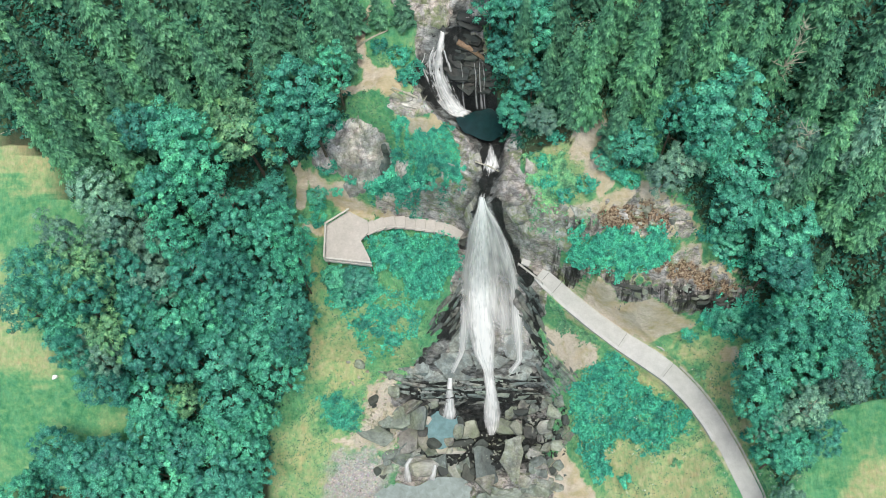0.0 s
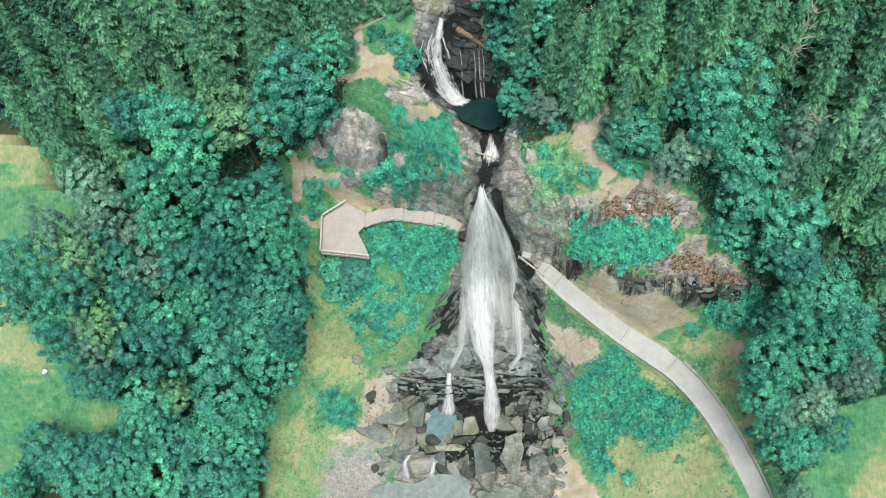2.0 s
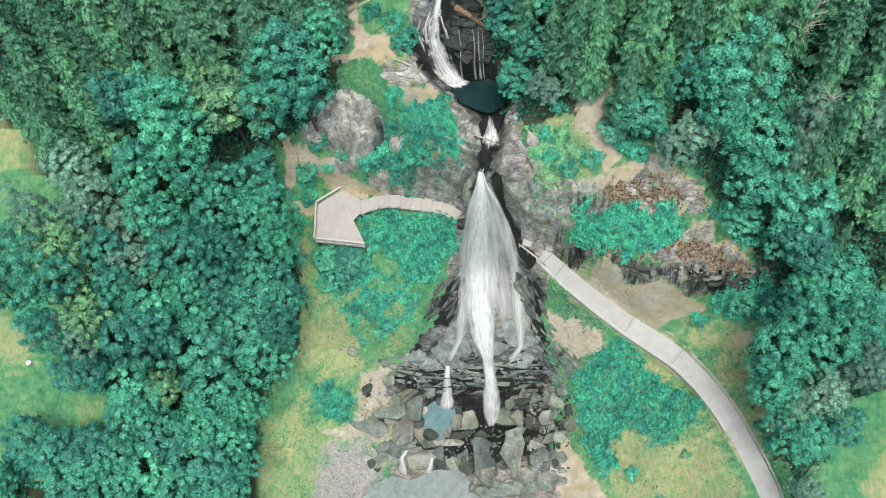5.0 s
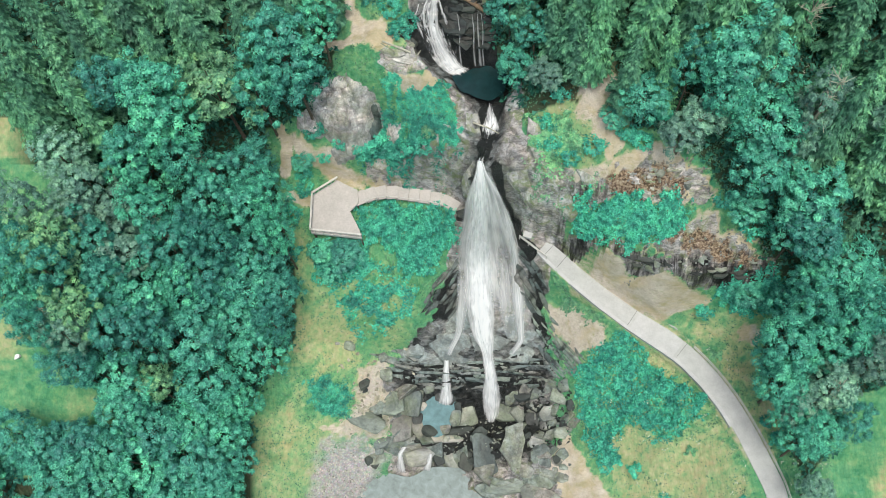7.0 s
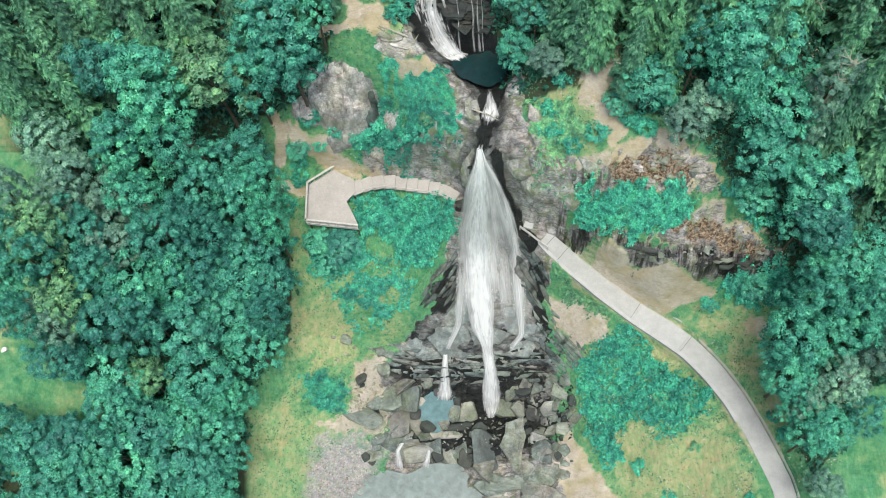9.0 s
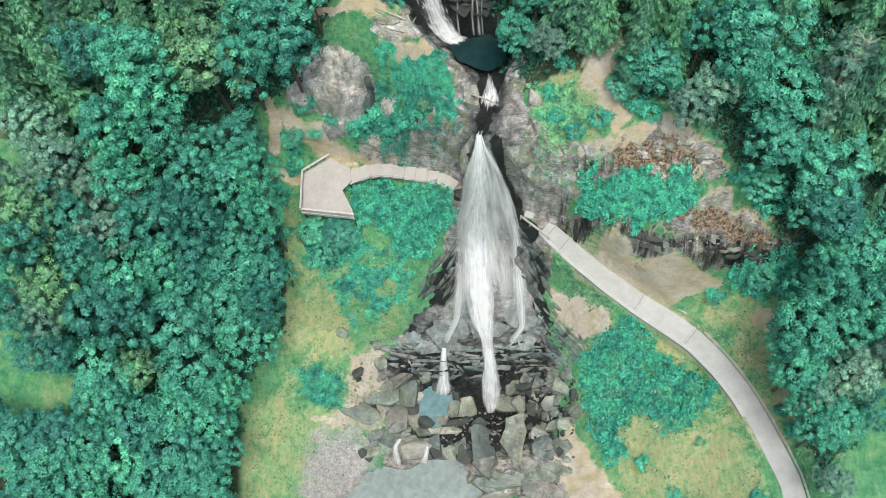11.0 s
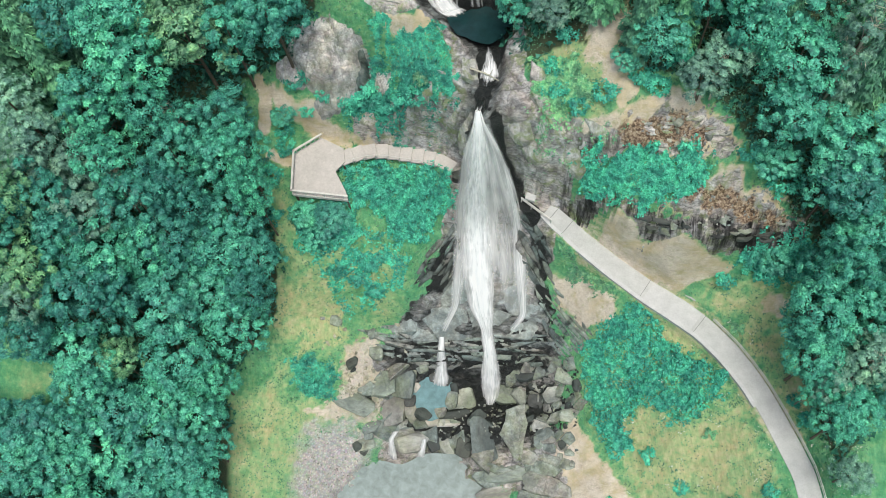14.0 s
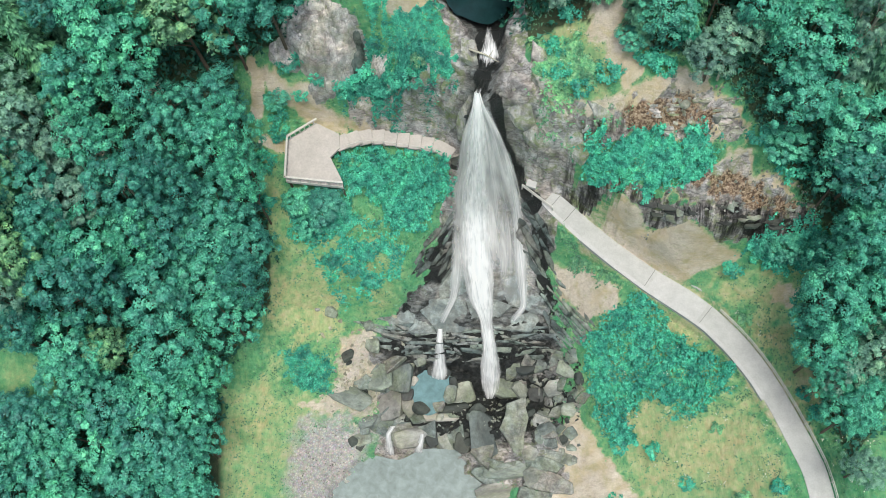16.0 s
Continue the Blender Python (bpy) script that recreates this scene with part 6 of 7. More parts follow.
def broad_crown(rng, radius, tall, clumps=100, leaves=64, size=0.15, fine=1.0):
    """An uneven dome of boughs, each ending in tufts of leaves with dark gaps between. Base of the crown at z = 0."""
    boughs = spread(rng, 12, -0.3)
    reach = rng.uniform(0.82, 1.2, len(boughs))
    d = spread(rng, clumps, -0.35)
    near = (d @ boughs.T)
    own = near.argmax(1)
    lobe = reach[own] * (0.36 + 0.72 * np.clip((near.max(1) - 0.74) / 0.2, 0, 1))
    c = d * (lobe * rng.uniform(0.8, 1.06, clumps))[:, None] * np.array([radius, radius, tall * 0.54]) + np.array([0, 0, tall * 0.44])
    rad = rng.uniform(0.5, 1.0, clumps) * 0.25 * radius * fine
    q = rng.normal(size=(clumps, leaves, 3))
    q /= np.linalg.norm(q, axis=2)[:, :, None]
    q[:, :, 2] = np.where(q[:, :, 2] < -0.35, -q[:, :, 2], q[:, :, 2])
    p = c[:, None] + q * np.array([1.0, 1.0, 0.75]) * rad[:, None, None] * rng.uniform(0.35, 1.15, (clumps, leaves, 1)) ** 0.6
    n = 1.0 * q + 0.6 * d[:, None] + np.array([0, 0, 0.25]) + 0.25 * rng.normal(size=q.shape)
    out = q + 0.6 * d[:, None] + np.array([0, 0, -0.2])
    P, N, A = p.reshape(-1, 3), n.reshape(-1, 3), out.reshape(-1, 3)
    return leaf_tips(P, N, rng.uniform(0.6, 1.4, len(P)) * size, rng, A)


def limbs(rng, h, crown_z, radius, count=7, thick=0.16):
    pieces = [tube([(0, 0, -0.8), (0.05, 0, h * 0.3), (0.1, 0.05, h * 0.6), (0.0, 0.1, h * 0.9)], [thick * 1.5, thick, thick * 0.7, thick * 0.2])]
    for k in range(count):
        a = 6.283 * k / count + rng.uniform(-0.3, 0.3)
        z = crown_z + rng.uniform(0.0, 0.35) * (h - crown_z)
        r = radius * rng.uniform(0.55, 0.85)
        e = (r * math.cos(a), r * math.sin(a), z + rng.uniform(0.8, 2.5))
        pieces.append(tube([(0, 0, z), (e[0] * 0.5, e[1] * 0.5, z + (e[2] - z) * 0.65), e], [thick * 0.5, thick * 0.33, thick * 0.1], 5))
    return joined(pieces)


def broad_tree(seed, h, radius, leaf, label, clumps=100, leaves=64, size=0.15, fine=1.0):
    rng = np.random.default_rng(seed)
    t = thing("broadleaf_tree", label, "tree", "broadleaf trees of the wood")
    cz = h * 0.28
    v, f = limbs(rng, h, cz, radius)
    part("trunk", mesh_from("trunk", v, f, M_BARK), M_BARK, t)
    crown = part("crown", facets("crown", broad_crown(rng, radius, h - cz, clumps, leaves, size, fine) + np.array([0, 0, cz]), leaf), leaf, t)
    return t


def spruce(seed, h, radius, label="tall dark green spruce with drooping boughs", needle=None, keep=1.0):
    """Whorls of drooping boughs, each a flat spray of hanging twigs, on a straight trunk."""
    needle = needle or M_NEEDLE
    rng = np.random.default_rng(seed)
    t = thing("spruce_tree", label, "tree", "spruces of the hillside")
    v, f = tube([(0, 0, -0.8), (0, 0, h * 0.5), (0, 0, h)], [0.2, 0.12, 0.02])
    part("trunk", mesh_from("trunk", v, f, M_BARK), M_BARK, t)
    P, N, A, S = [], [], [], []
    z = h * 0.1
    while z < h * 0.99:
        u = z / h
        reach = radius * (1 - u) ** 0.8 * min(1.0, 0.7 + 2 * u) + 0.18
        count = int(6 + 5 * (1 - u))
        off = rng.uniform(0, 6.28)
        for k in range(count):
            if rng.random() > keep:
                continue
            a = off + 6.283 * k / count + rng.uniform(-0.3, 0.3)
            r = reach * rng.uniform(0.5, 1.2)
            d = np.array([math.cos(a), math.sin(a), 0.0])
            side = np.array([-d[1], d[0], 0.0])
            zz = z + rng.uniform(-0.25, 0.25)
            w = (np.arange(max(2, int(r / 0.17))) + rng.uniform(0.4, 0.9)) / max(2, int(r / 0.17))
            for g in (-1, -0.45, 0.45, 1):
                span = g * (0.17 * r * (1.2 - w) + 0.13)
                c = d * (r * w)[:, None] + side * span[:, None] + np.array([0, 0, zz]) + np.stack([0 * w, 0 * w, 0.10 * r * w - 0.34 * r * w * w - 0.15 * np.abs(span)], 1)
                P.append(c), N.append(np.tile(d * 0.9 + side * g * 0.5 + np.array([0, 0, 0.8]), (len(w), 1)))
                A.append(np.tile(d + side * g * 0.9 + np.array([0, 0, -0.45]), (len(w), 1))), S.append(0.17 + 0.11 * (1 - u) * rng.uniform(0.6, 1.3, len(w)))
        z += 0.46 + 0.5 * (1 - u)
    P, N, A, S = np.concatenate(P), np.concatenate(N), np.concatenate(A), np.concatenate(S)
    P = P + 0.07 * rng.normal(size=P.shape)
    part("crown", facets("crown", leaf_tips(P, N + 0.2 * rng.normal(size=N.shape), S * 1.1, rng, A * 1.8, 0.55), needle), needle, t)
    return t


def dead_tree(seed, h, label):
    """A bare tree: a forked stem and pale twigs."""
    rng = np.random.default_rng(seed)
    t = thing("dead_tree", label, "tree", "dead trees of the wood")
    pieces = [tube([(0, 0, -0.6), (0.1, 0, h * 0.5), (0, 0.2, h)], [0.16, 0.1, 0.03])]
    for k in range(20):
        a, z = rng.uniform(0, 6.28), h * rng.uniform(0.4, 0.98)
        r = rng.uniform(1.0, 2.6) * (1.25 - z / h)
        b = Vector((r * math.cos(a), r * math.sin(a), z + rng.uniform(0.2, 1.2)))
        pieces.append(tube([(0.05, 0.05, z), b * 0.5 + Vector((0, 0, z * 0.5 + 0.1)), b], [0.075, 0.055, 0.025], 5))
        for _ in range(4):
            e = b + Vector((rng.uniform(-0.8, 0.8), rng.uniform(-0.8, 0.8), rng.uniform(-0.1, 0.7)))
            s = Vector((b.x, b.y, b.z)).lerp(Vector((0.05, 0.05, z)), rng.uniform(0.0, 0.6))
            pieces.append(tube([s, e], [0.045, 0.018], 4))
    v, f = joined(pieces)
    part("stem", mesh_from("stem", v, f, M_DEADWOOD), M_DEADWOOD, t)
    return t


LEAFY = "broadleaf tree with a dense blue-green crown"
BROAD = [broad_tree(3 + k, 17.0, 3.3, M_LEAF, LEAFY, 88 + 4 * (k % 3), 76, 0.13, 0.92 + 0.14 * (k % 2)) for k in range(5)]
LIGHT = [broad_tree(17, 16.0, 3.3, M_LEAF_LIGHT, "broadleaf tree with a light yellow-green crown", 104, 62, 0.14)]
PALE = [broad_tree(18, 14.0, 2.9, M_LEAF_PALE, "pale grey-green willow with fine leaves", 120, 64, 0.115, 0.9), broad_tree(19, 14.0, 2.9, M_LEAF_PALE, "pale grey-green willow with fine leaves", 120, 64, 0.115, 0.9)]
SPRUCE = [spruce(21, 20.0, 2.9), spruce(22, 19.0, 2.7), spruce(23, 21.0, 3.1), spruce(24, 18.0, 2.7)]
PALE_SPRUCE = [spruce(25, 20.0, 3.3, "thin spruce with sparse pale grey-green needles", M_LEAF_PALE, 0.75)]
DEAD = [dead_tree(26, 15.0, "dead bare tree with bleached branches"), dead_tree(27, 11.0, "dead bare tree with bleached branches")]
SIZE = {}
for models, size in ((BROAD, (17.0, 3.3)), (LIGHT, (16.0, 3.3)), (PALE, (14.0, 2.9)), (SPRUCE, (19.5, 2.85)), (PALE_SPRUCE, (20.0, 3.3)), (DEAD, (13.0, 2.6))):
    for model in models:
        SIZE[model.name] = size
USED = set()


def plant(model, x, y, scale=1.0, turn=0.0, tall=None):
    """The first use moves the model itself; the later ones are copies."""
    tall = tall or scale * RNG.uniform(0.92, 1.1)
    m = Matrix.LocRotScale((x, y, ground_z(x, y) - 0.1), Euler((radians(RNG.uniform(-3, 3)), radians(RNG.uniform(-3, 3)), turn)), (scale, scale, tall))
    if model.name in USED:
        ob = copy_thing(model, m)
        ob.matrix_basis = m
    else:
        USED.add(model.name)
        model.matrix_basis = m
        ob = model
    return ob


def scatter(poly, gap, seed, avoid=()):
    """Places in a plan outline, at least gap apart."""
    rng = np.random.default_rng(seed)
    xs, ys = [p[0] for p in poly], [p[1] for p in poly]
    got = []
    for _ in range(9000):
        x, y = rng.uniform(min(xs), max(xs)), rng.uniform(min(ys), max(ys))
        if not inside(poly, np.array([x]), np.array([y]))[0] or any(math.hypot(x - a, y - b) < r for a, b, r in avoid):
            continue
        if all((x - a) ** 2 + (y - b) ** 2 > gap * gap for a, b in got):
            got.append((x, y))
    return got


STANDING = []


def stand(models, *rows):
    """Trees at their places: x, y, height and crown radius."""
    for k, (x, y, h, r) in enumerate(rows):
        model = models[k % len(models)]
        h0, r0 = SIZE[model.name]
        plant(model, x, y, RNG.uniform(0.86, 1.0) * r / r0, RNG.uniform(0, 6.28), h / h0 * (RNG.uniform(0.74, 1.06) if h > 12 else 1.0))
        STANDING.append((x, y, 1.05 * r))


# the western wood
stand(BROAD, (-35, 51.4, 16.8, 3.6), (-39.3, 52.3, 16.6, 2.7), (-21.6, 55.1, 16, 3.7), (-20.1, 53.2, 16.4, 2.9), (-24.7, 52.6, 16.6, 2.7), (-34.5, 49.2, 17.3, 3.7), (-39, 46.2, 17.9, 2.7), (-37.4, 44.2, 18.4, 2.8), (-33.1, 45.4, 18.1, 2.5), (-29.5, 45.7, 18.1, 2.4), (-26.6, 47.7, 17.6, 2.9), (-26.9, 43.4, 18.6, 3.2), (-31.4, 42.2, 18.8, 3.1), (-36.1, 41.4, 19, 2.8), (-41.6, 37.2, 18.6, 2.7), (-34.3, 37.6, 18.7, 3.1), (-30.7, 38.9, 18.8, 2.8), (-27.5, 38.9, 18.8, 3.2), (-23.8, 40, 18.9, 2.1), (-24.7, 43, 18.6, 2.2), (-44.5, 32.1, 18.2, 3), (-41.5, 33.3, 18.3, 2.7))
stand(BROAD, (-38.8, 32.4, 18.2, 3.7), (-35.1, 34.2, 18.4, 2.8), (-31.5, 35.6, 18.5, 3.2), (-28.3, 36.2, 18.5, 3.2), (-25.3, 35.4, 18.5, 2.6), (-33.5, 30.4, 18.1, 4), (-30, 31.9, 18.2, 3.6), (-27.5, 29.5, 17.9, 3), (-25.5, 32.5, 18.2, 2.5), (-39.6, 29, 17.6, 3.6), (-36.7, 30.2, 18, 2.5), (-45.1, 27.7, 16.6, 2.2), (-41, 24.5, 14.4, 3.1), (-32.9, 24.9, 14.6, 3.2), (-30, 24.2, 14.3, 2.2), (-31.1, 20.6, 12.9, 2.8), (-34.7, 21.2, 12.9, 3.2), (-34.2, 17.7, 12.7, 3.3), (-38.5, 19.7, 12.8, 3.2), (-40.6, 21.5, 12.9, 2.7), (-40, 16.6, 12.6, 3.4), (-43, 17.8, 12.7, 3.1))
stand(BROAD, (-45, 17.5, 12.7, 2.7), (-47.9, 16.9, 12.6, 2.8), (-50.2, 18.2, 12.7, 2.3), (-45.9, 14.2, 12.5, 3), (-42.8, 14, 12.5, 3.1), (-37.7, 14.6, 12.5, 3.5), (-32.8, 14.9, 12.5, 3.3), (-30.4, 16.8, 12.6, 2.3), (-49.6, 34.6, 18.4, 2.7), (-50.3, 31.6, 18.2, 2.4), (-46.5, 10.4, 12.5, 3), (-41.6, 10.1, 12.5, 3.2), (-36.8, 10.5, 12.5, 3.3), (-31.8, 11.5, 12.5, 2.9))
stand(LIGHT, (-28.4, 52.3, 16.6, 3.8), (-44.9, 35.7, 18.5, 2.8), (-46.8, 33.6, 18.3, 1.8), (-43.5, 29.6, 17.9, 2.5), (-37.5, 24.2, 14.2, 2.2))
stand(PALE, (-44.4, 45, 15.6, 2.6), (-42.5, 41.9, 16.1, 2.8), (-39.7, 41.2, 16.1, 2.5), (-39.4, 37.5, 15.8, 3.3), (-44, 27.4, 13.7, 2.1), (-47, 38.2, 15.9, 2.1), (-43.8, 38.8, 15.9, 2.2))
stand(SPRUCE, (-46.1, 58.1, 17.9, 2.6), (-42.3, 56.8, 17.9, 2.7), (-38.1, 59, 17.9, 2.8), (-35.3, 56, 17.9, 2.8), (-31.6, 58.6, 17.9, 2.8), (-29.3, 55.9, 17.9, 2.5), (-25, 59.5, 17.9, 2.7), (-19.9, 57.8, 17.9, 2.5), (-47.9, 53.7, 17.9, 2.6), (-44.1, 53.4, 17.9, 2.7), (-40.4, 52.8, 17.9, 2.3), (-41.5, 48.8, 18.9, 2.8), (-44.9, 46.9, 19.3, 2.6), (-34, 53.3, 17.9, 2.3), (-36.5, 61.8, 17.9, 2.8), (-30.6, 63, 17.9, 2.8), (-23.9, 62.8, 17.9, 2.7), (-17.9, 61.6, 17.9, 2.6), (-42.8, 61.7, 17.9, 2.8), (-48.9, 49.1, 18.7, 2.3), (-46.8, 50.4, 18.4, 2.4), (-16.8, 60.6, 12, 2.4))
stand(SPRUCE, (-15.8, 64.4, 12, 2.2), (-12.4, 64.6, 7, 1.7), (-9.6, 64.2, 6, 1.6))
stand(BROAD, (-20.3, 41.2, 3.4, 1.7), (-17.6, 40.9, 3.6, 2.0), (-19.0, 39.2, 3.0, 1.6), (-22.0, 50.4, 2.6, 1.3))
stand(DEAD, (-36.0, 40.2, 15.0, 2.6), (-31.6, 47.6, 14.0, 2.4), (-44.4, 28.6, 11.0, 2.0))
# the eastern slope
stand(BROAD, (23, 49.1, 18, 3.9), (22.0, 47.2, 14, 2.7), (18.7, 48, 16, 1.9), (25.8, 44.6, 12, 3.2), (26.2, 41.4, 11, 2.7), (31.7, 39.4, 13, 3.7), (32.0, 36.8, 12.5, 3), (30.4, 36.4, 9.5, 2.2), (35.3, 32.6, 18.5, 3.4), (32.5, 31.6, 18.3, 2.5), (32.2, 29.5, 18, 2.6), (37, 28.8, 17.8, 2.9), (31.4, 31.0, 13, 2.6), (30.4, 26.2, 17.4, 3), (33.7, 26.9, 17.5, 2.8), (35.3, 25.9, 17.3, 2.6), (29.9, 23.2, 16.5, 2.6), (31.5, 17, 12.2, 2.3), (33.5, 17.9, 12.6, 2.2), (30.4, 20.6, 14.6, 1.9), (2.2, 57.8, 9, 2.4), (3, 61.4, 10, 2.6))
stand(BROAD, (1.6, 65, 9.5, 2.4), (5.2, 59.4, 10, 2.4), (4.6, 55.4, 7.5, 2), (15.6, 48.2, 8, 2.3), (26.4, 39.9, 4, 2), (28.4, 33.6, 3.5, 1.7), (12.8, 47.8, 3, 1.4))
stand(PALE, (33.8, 22, 13.1, 2.6), (32.4, 20.5, 12.2, 2.3), (37.5, 24.2, 14.4, 2.8), (33, 12.7, 9.3, 1.8), (29.9, 44.5, 15.7, 2.3), (20.8, 46.2, 8, 2.4), (19, 45, 7, 2.1), (5.6, 52.2, 5, 1.8))
stand(SPRUCE, (8.4, 54.3, 19.3, 2.5), (10.7, 52, 19.6, 2.4), (15, 53.1, 19.5, 2.8), (13.5, 49.1, 19.9, 2.5), (17.3, 48.7, 19.9, 1.9), (19.3, 52.6, 19.5, 2.5), (22.2, 52.6, 19.5, 2.6), (25.8, 52, 19.5, 2.8), (25.1, 47.7, 20.1, 2.5), (32.7, 48.6, 20, 2.6), (35.3, 45.8, 20.2, 3.5), (30, 54.1, 19.3, 2.5), (34.7, 53.1, 19.5, 2.7), (11.5, 56, 19.1, 2.6), (16, 56.5, 19, 2.5), (20, 56.6, 19, 2.6), (24.9, 56.5, 19.1, 2.6), (28.8, 57.6, 19, 2.6), (34.1, 58.2, 19, 2.7), (3.6, 57.5, 19, 2.3), (7.4, 58.6, 19, 2.5), (32.1, 43.4, 20.5, 2.5))
stand(SPRUCE, (37, 42, 20.6, 2.9), (6.6, 55.2, 14, 2.2), (9, 52.6, 9, 2))
stand(PALE_SPRUCE, (31.0, 43.6, 19.0, 2.6), (37.6, 45.4, 20.0, 3.2))
stand(DEAD, (30.2, 44.2, 18.0, 2.8), (20.2, 45.0, 8.0, 2.2), (34.4, 21.4, 11.0, 2.2), (32.6, 20.0, 9.0, 2.0), (29.9, 53.0, 14.0, 2.4))
for x, y in scatter(WEST, 6.0, 1, [(-40.7, 26.8, 2.6), (-49.6, 44.5, 4.4), (-49.0, 25.0, 4.6), (-35.5, 27.6, 2.6)] + STANDING):
    if (y > 50 and x < -24) or (x > -24 and y > 59):
        plant(SPRUCE[RNG.integers(4)], x, y, RNG.uniform(0.62, 0.85), RNG.uniform(0, 6.28))
    else:
        plant(BROAD[RNG.integers(5)], x, y, RNG.uniform(0.55, 0.75), RNG.uniform(0, 6.28))
for x, y in scatter(EAST, 5.4, 2, STANDING + [(11.4, 49.6, 4.4), (26.0, 40.0, 4.5), (23.0, 42.6, 4.0), (29.0, 36.6, 4.0), (6.4, 50.0, 2.8), (16.0, 45.4, 2.4), (13.4, 46.4, 3.0), (30.4, 30.6, 2.4), (30.6, 22.0, 2.2)]):
    if y > 46 and x > 6 and (x < 21 or RNG.random() < 0.6) or (x > 34 and y > 34):
        plant(SPRUCE[RNG.integers(4)], x, y, RNG.uniform(0.6, 0.9), RNG.uniform(0, 6.28))
    else:
        plant(BROAD[RNG.integers(5)], x, y, RNG.uniform(0.45, 0.7), RNG.uniform(0, 6.28))
# ---- shrubs, thickets and herbs ----
def shrub_crown(seed, r=1.0, tall=0.9, clumps=16, leaves=40, size=0.085):
    """A low dome of leafy tufts with gaps between."""
    rng = np.random.default_rng(seed)
    d = spread(rng, clumps, -0.05)
    c = d * rng.uniform(0.55, 0.95, (clumps, 1)) * np.array([r, r, tall])
    q = rng.normal(size=(clumps, leaves, 3))
    q /= np.linalg.norm(q, axis=2)[:, :, None]
    p = c[:, None] + q * rng.uniform(0.12, 0.34, (clumps, leaves, 1)) * r
    n = q * 0.5 + d[:, None] * 0.5 + np.array([0, 0, 0.8]) + 0.35 * rng.normal(size=q.shape)
    P, N = p.reshape(-1, 3), n.reshape(-1, 3)
    return leaf_tips(P, N, rng.uniform(0.6, 1.4, len(P)) * size, rng, (q + d[:, None]).reshape(-1, 3))


def shrub(seed, material, label):
    t = thing("shrub", label, "shrub", "shrubs of the slope")
    rng = np.random.default_rng(seed)
    v, f = joined([tube([(0, 0, -0.2), (0.35 * math.cos(a), 0.35 * math.sin(a), 0.5)], [0.03, 0.012], 4) for a in rng.uniform(0, 6.28, 5)])
    part("stems", mesh_from("stems", v, f, M_BARK), M_BARK, t)
    part("foliage", facets("foliage", shrub_crown(seed, 1.0, rng.uniform(0.8, 1.15)), material), material, t)
    return t


SHRUBS = [shrub(31, M_BUSH, "low rounded blue-green shrub"), shrub(32, M_BUSH, "low rounded blue-green shrub"), shrub(33, M_HERB, "small yellow-green shrub on the slope")]
for k, (x, y, s) in enumerate((
        (-20.4, 52.7, 1.3), (-18.8, 53.0, 1.3), (-12.0, 51.6, 1.6), (-7.5, 49.6, 1.3), (-13.2, 52.6, 1.7), (-15.0, 51.4, 1.4), (-19.6, 50.9, 0.9), (-22.5, 50.1, 1.4), (14.5, 47.2, 1.6), (17.5, 48.5, 1.7),
        (27.7, 39.4, 1.8), (27.9, 33.4, 1.6), (24.2, 33.3, 1.3), (16.7, 16.8, 1.1), (13.3, 17.8, 1.2), (-20.6, 41.0, 1.5), (-19.0, 40.8, 1.6), (-17.2, 40.9, 1.7), (-13.6, 37.3, 1.2), (-21.4, 25.8, 1.3), (25.7, 29.0, 1.0),
        (-20.9, 41.6, 1.5), (-19.4, 41.4, 1.7), (-17.6, 41.7, 1.6), (-16.2, 41.4, 1.4), (-18.4, 39.9, 1.7), (-16.6, 39.8, 1.5), (-20.2, 40.0, 1.3), (-15.0, 43.4, 1.3), (-14.4, 44.8, 1.4), (-13.4, 46.0, 1.2), (-12.4, 44.0, 1.3), (-15.2, 36.2, 1.4), (-13.4, 35.4, 1.3), (-14.2, 37.8, 1.2), (-17.6, 36.8, 1.2), (-9.5, 58.9, 1.4), (8.4, 45.7, 1.2), (10.8, 46.4, 1.4), (6.5, 47.1, 1.2), (-22.6, 48.6, 1.3), (-23.8, 45.6, 1.4), (-11.0, 50.9, 1.1), (-9.4, 50.4, 1.2), (-6.6, 50.2, 1.0), (-13.8, 51.4, 1.3), (-17.4, 51.6, 1.0),
        (-8.6, 59.8, 1.3), (-10.4, 61.2, 1.5), (-12.8, 62.2, 1.2), (6.2, 49.2, 1.2), (15.8, 46.2, 1.2), (24.6, 41.4, 1.5), (26.2, 40.6, 1.6), (29.4, 34.2, 1.8), (26.4, 34.6, 1.2), (22.6, 18.4, 0.8), (19.8, 13.4, 1.0), (27.6, 12.2, 1.0), (24.6, 11.6, 0.9),
        (12.6, 11.2, 1.6), (11.0, 9.8, 1.6), (-15.4, 40.2, 1.3), (-24.0, 41.8, 1.2), (-16.0, 44.6, 1.0), (-14.8, 46.0, 0.9), (30.6, 21.0, 0.9), (31.4, 19.0, 1.0), (-21.0, 39.2, 1.2), (5.2, 47.6, 0.9), (7.4, 51.6, 1.3))):
    plant(SHRUBS[k % 3 if s < 1.1 else k % 2], x, y, s, k * 1.3)


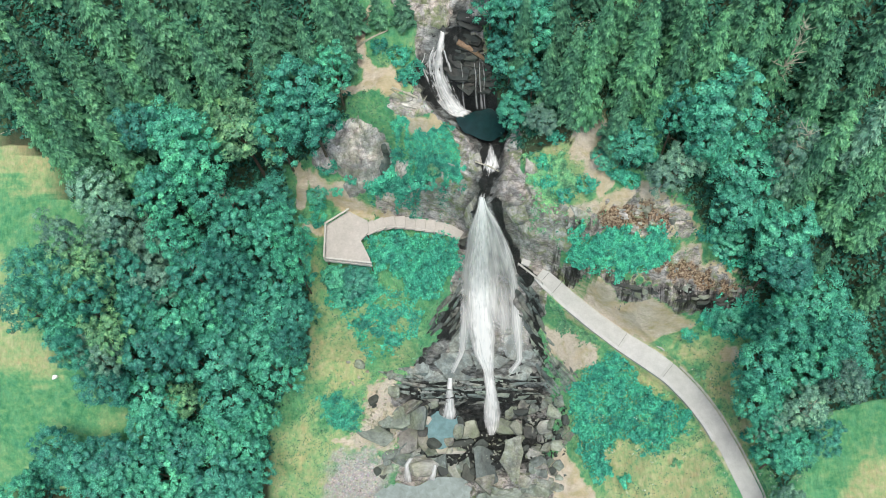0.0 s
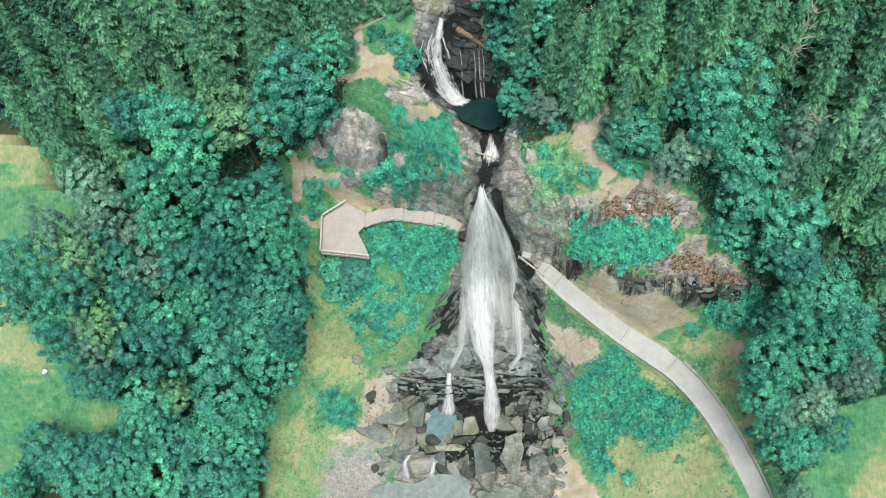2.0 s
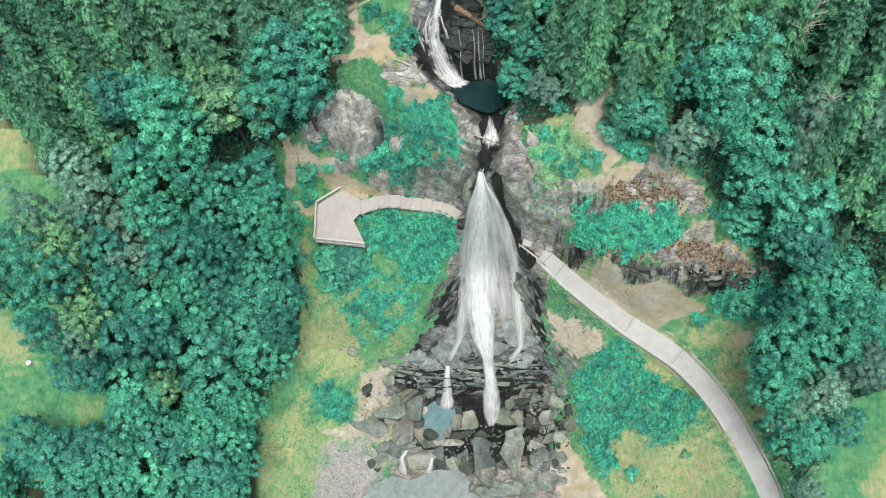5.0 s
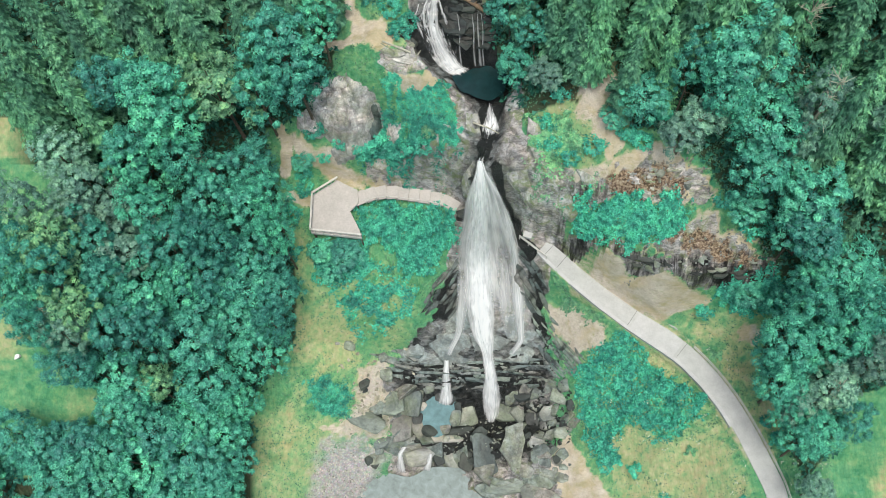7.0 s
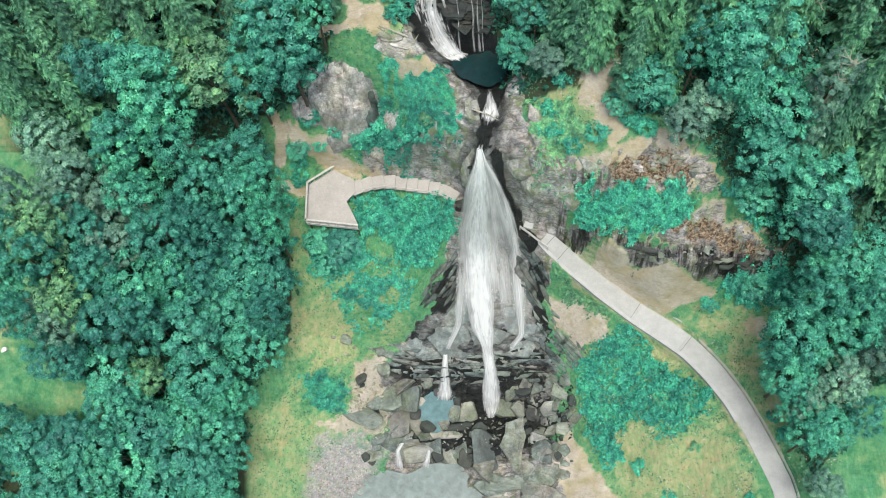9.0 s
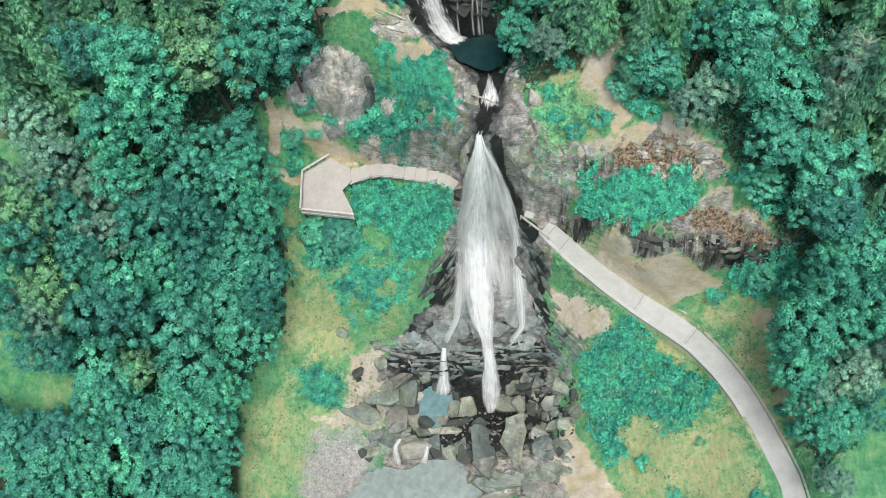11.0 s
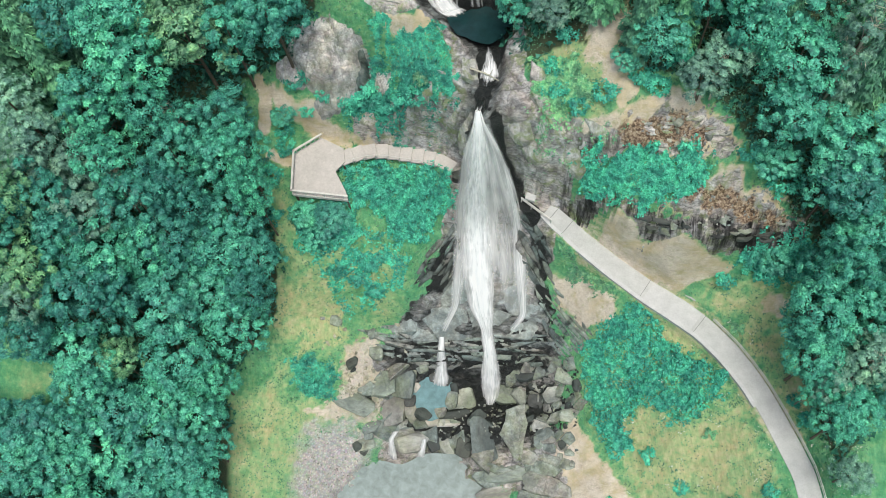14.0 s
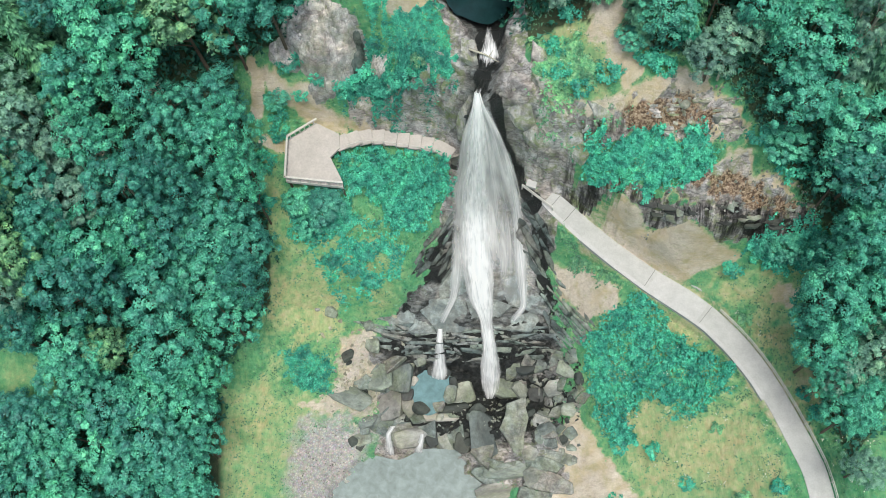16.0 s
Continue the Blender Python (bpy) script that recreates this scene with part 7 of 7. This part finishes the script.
def thicket(name, label, outline, count, seed, material, tall=1.0, size=0.17, thin=0.0):
    """A closed mat of leaves over the ground, rising and falling in clumps."""
    rng = np.random.default_rng(seed)
    ox, oy = [p[0] for p in outline], [p[1] for p in outline]
    x, y = rng.uniform(min(ox) - 1, max(ox) + 1, count * 4), rng.uniform(min(oy) - 1, max(oy) + 1, count * 4)
    keep = patch(x, y, *outline, soft=1.2, ragged=0.9) * (1 - thin * (wave(x, y, 3.4, seed) > 0.1)) > rng.random(len(x))
    d, _, w = near_line(ROAD, x, y)
    keep &= d > w + 0.5
    x, y = x[keep][:count], y[keep][:count]
    if name == "undergrowth":
        _, soil, dry, *_ = zones(x, y)
        x, y = x[(soil < 0.35) & (dry < 0.5)], y[(soil < 0.35) & (dry < 0.5)]
    e = 0.25
    t, c = blocks(x, y, 1.5, 1.4, 20, seed)
    t2, c2 = blocks(x, y, 0.6, 0.55, 50, seed + 3)
    up = tall * (0.65 + 1.0 * t - 0.7 * c + 0.6 * t2 - 0.45 * c2) * rng.uniform(0.55, 1.0, len(x))
    z = height(x, y) + np.maximum(up, 0.05)
    gx = (height(x + e, y) - height(x - e, y)) / (2 * e)
    gy = (height(x, y + e) - height(x, y - e)) / (2 * e)
    nrm = np.stack([-0.5 * np.clip(gx, -1.5, 1.5), -0.5 * np.clip(gy, -1.5, 1.5), np.ones_like(x)], 1) + 0.6 * rng.normal(size=(len(x), 3))
    me = facets(name, leaf_tips(np.stack([x, y, z], 1), nrm, rng.uniform(0.6, 1.4, len(x)) * size, rng), material)
    return tagged(new(name, me), label, "thicket", kind="stuff")


GREEN = "dense blue-green thicket covering the slope"
thicket("thicket", GREEN, [(8.4, 42.3), (13.5, 41.6), (20.4, 41.0), (20.1, 39.3), (16.5, 38.2), (12.0, 39.2), (9.0, 41.5)], 17100, 1, M_BUSH, 1.3, 0.126, 0.15)
thicket("thicket", GREEN, [(10, 29), (13, 31), (16, 32.4), (18, 29), (20, 27), (24.4, 24), (23, 21.6), (20, 19.6), (18.4, 20.6), (16, 22.2), (13.8, 20.6), (15, 17.6), (12.6, 18.2), (11, 20.6)], 27900, 2, M_BUSH, 1.5, 0.126, 0.7)
thicket("thicket", GREEN, [(-16, 46.6), (-12, 47.4), (-8, 46.9), (-5.0, 46.0), (-4.6, 43.4), (-8, 40.2), (-10.4, 39.2), (-12.4, 42), (-15, 44)], 21600, 3, M_BUSH, 1.5, 0.126)
thicket("thicket", GREEN, [(-22, 42), (-16, 42), (-12, 39.6), (-9.4, 38), (-9.6, 36), (-13, 34.6), (-17, 33.4), (-19, 36.4), (-21, 39)], 5000, 4, M_BUSH, 0.8, 0.144, 0.95)
thicket("thicket", GREEN, [(4.4, 49.6), (8.0, 49.0), (9.4, 46.0), (7.4, 45.0), (5.0, 46.6)], 8100, 5, M_HERB, 0.7, 0.135, 0.4)
thicket("thicket", GREEN, [(24.6, 35.0), (30.6, 35.2), (32.6, 33.0), (31.0, 32.4), (26.0, 33.6)], 5000, 6, M_BUSH, 1.2, 0.13)
thicket("thicket", GREEN, [(-15.6, 53.0), (-11.4, 53.4), (-9.4, 51.6), (-4.0, 49.6), (-5.0, 48.8), (-8.0, 49.4), (-12.6, 50.4), (-16.0, 51.0)], 13500, 7, M_BUSH, 0.9, 0.135, 0.5)
thicket("thicket", GREEN, [(-23.6, 28.4), (-19.4, 28.0), (-18.6, 24.6), (-21.6, 24.4), (-23.6, 26.2)], 5400, 8, M_BUSH, 0.35, 0.117, 0.5)
thicket("moss", "patches of yellow-green moss on the crag", [(3.4, 46.0), (8.4, 44.0), (12.6, 43.4), (8.6, 42.6), (7.4, 40.8), (4.0, 44.0)], 2200, 31, M_HERB, 0.2, 0.1, 0.9)
thicket("turf", "soft bright teal turf on the knoll beside the pool", [(-11.4, 54.4), (-7.2, 53.0), (-5.1, 53.4), (-3.8, 49.8), (-3.8, 49.0), (-6.0, 49.4), (-9.0, 52.0)], 34000, 9, M_BUSH, 0.16, 0.1)
thicket("hedge", "low blue-green scrub along the field's edge", [(-56, 17.6), (-47, 18.2), (-43.4, 18.6), (-44, 15.6), (-56, 15.0)], 8000, 10, M_LEAF, 2.0, 0.2)
thicket("hedge", "green strip of herbs below the footpath", [(8.0, 38.8), (10.6, 36.6), (13.6, 33.8), (13.0, 33.0), (10.0, 35.2), (7.6, 37.6)], 3500, 11, M_HERB, 0.45, 0.13)

# mats of leaves coloured dark, to paint shade into the gaps between trees
thicket("undergrowth", "green undergrowth on the floor of the wood, coloured dark as in shade", WEST, 34000, 21, M_UNDER_SHADED, 1.6, 0.26)
thicket("undergrowth", "green undergrowth on the floor of the wood, coloured dark as in shade", EAST, 26000, 22, M_UNDER_SHADED, 1.4, 0.26)


def herbs(count, seed):
    """Tufts and rosettes scattered over the open ground."""
    rng = np.random.default_rng(seed)
    x, y = rng.uniform(-30, 36, count * 2), rng.uniform(9, 62, count * 2)
    rock, soil, dry, gravel, *_ = zones(x, y)
    free = (1 - rock) * (1 - np.minimum(1.3 * soil, 1)) * (1 - gravel) * (0.45 + 0.55 * (wave(x, y, 4.0, 9.0) > -0.1)) * (1 - 0.95 * dry)
    d, _, w = near_line(ROAD, x, y)
    d2, _, w2 = near_line(WALK, x, y)
    keep = (free > rng.random(len(x))) & (d > w + 0.3) & (d2 > w2 + 0.2) & ~inside(WEST, x, y)
    x, y = x[keep][:count], y[keep][:count]
    p = np.stack([x, y, height(x, y) + rng.uniform(0.02, 0.3, len(x))], 1)
    p = np.concatenate([p, p + rng.normal(size=p.shape) * 0.18, p + rng.normal(size=p.shape) * 0.18])
    nrm = np.array([0, 0, 1.0]) + 0.6 * rng.normal(size=p.shape)
    me = facets("meadow_herbs", leaf_tips(p, nrm, rng.uniform(0.05, 0.13, len(p)), rng), M_HERB)
    tagged(new("meadow_herbs", me), "scattered tufts of grass and herbs", "herbs", kind="stuff")
    k = rng.random(len(x)) < 0.035
    near = k & (((x > 14) & (y < 30)) | (y > 46) & (x > 4))
    q = np.repeat(np.stack([x, y, height(x, y) + 0.4], 1)[near], 5, 0)
    q = q + rng.normal(size=q.shape) * np.array([0.16, 0.16, 0.05])
    me = quads("blossom", leaf_quads(q, np.array([0, 0, 1.0]) + 0.4 * rng.normal(size=q.shape), rng.uniform(0.04, 0.075, len(q)), rng, 0.9), M_BLOSSOM)
    tagged(new("blossom", me), "pale flower heads in the meadow", "flowers", kind="stuff")


herbs(26000, 14)
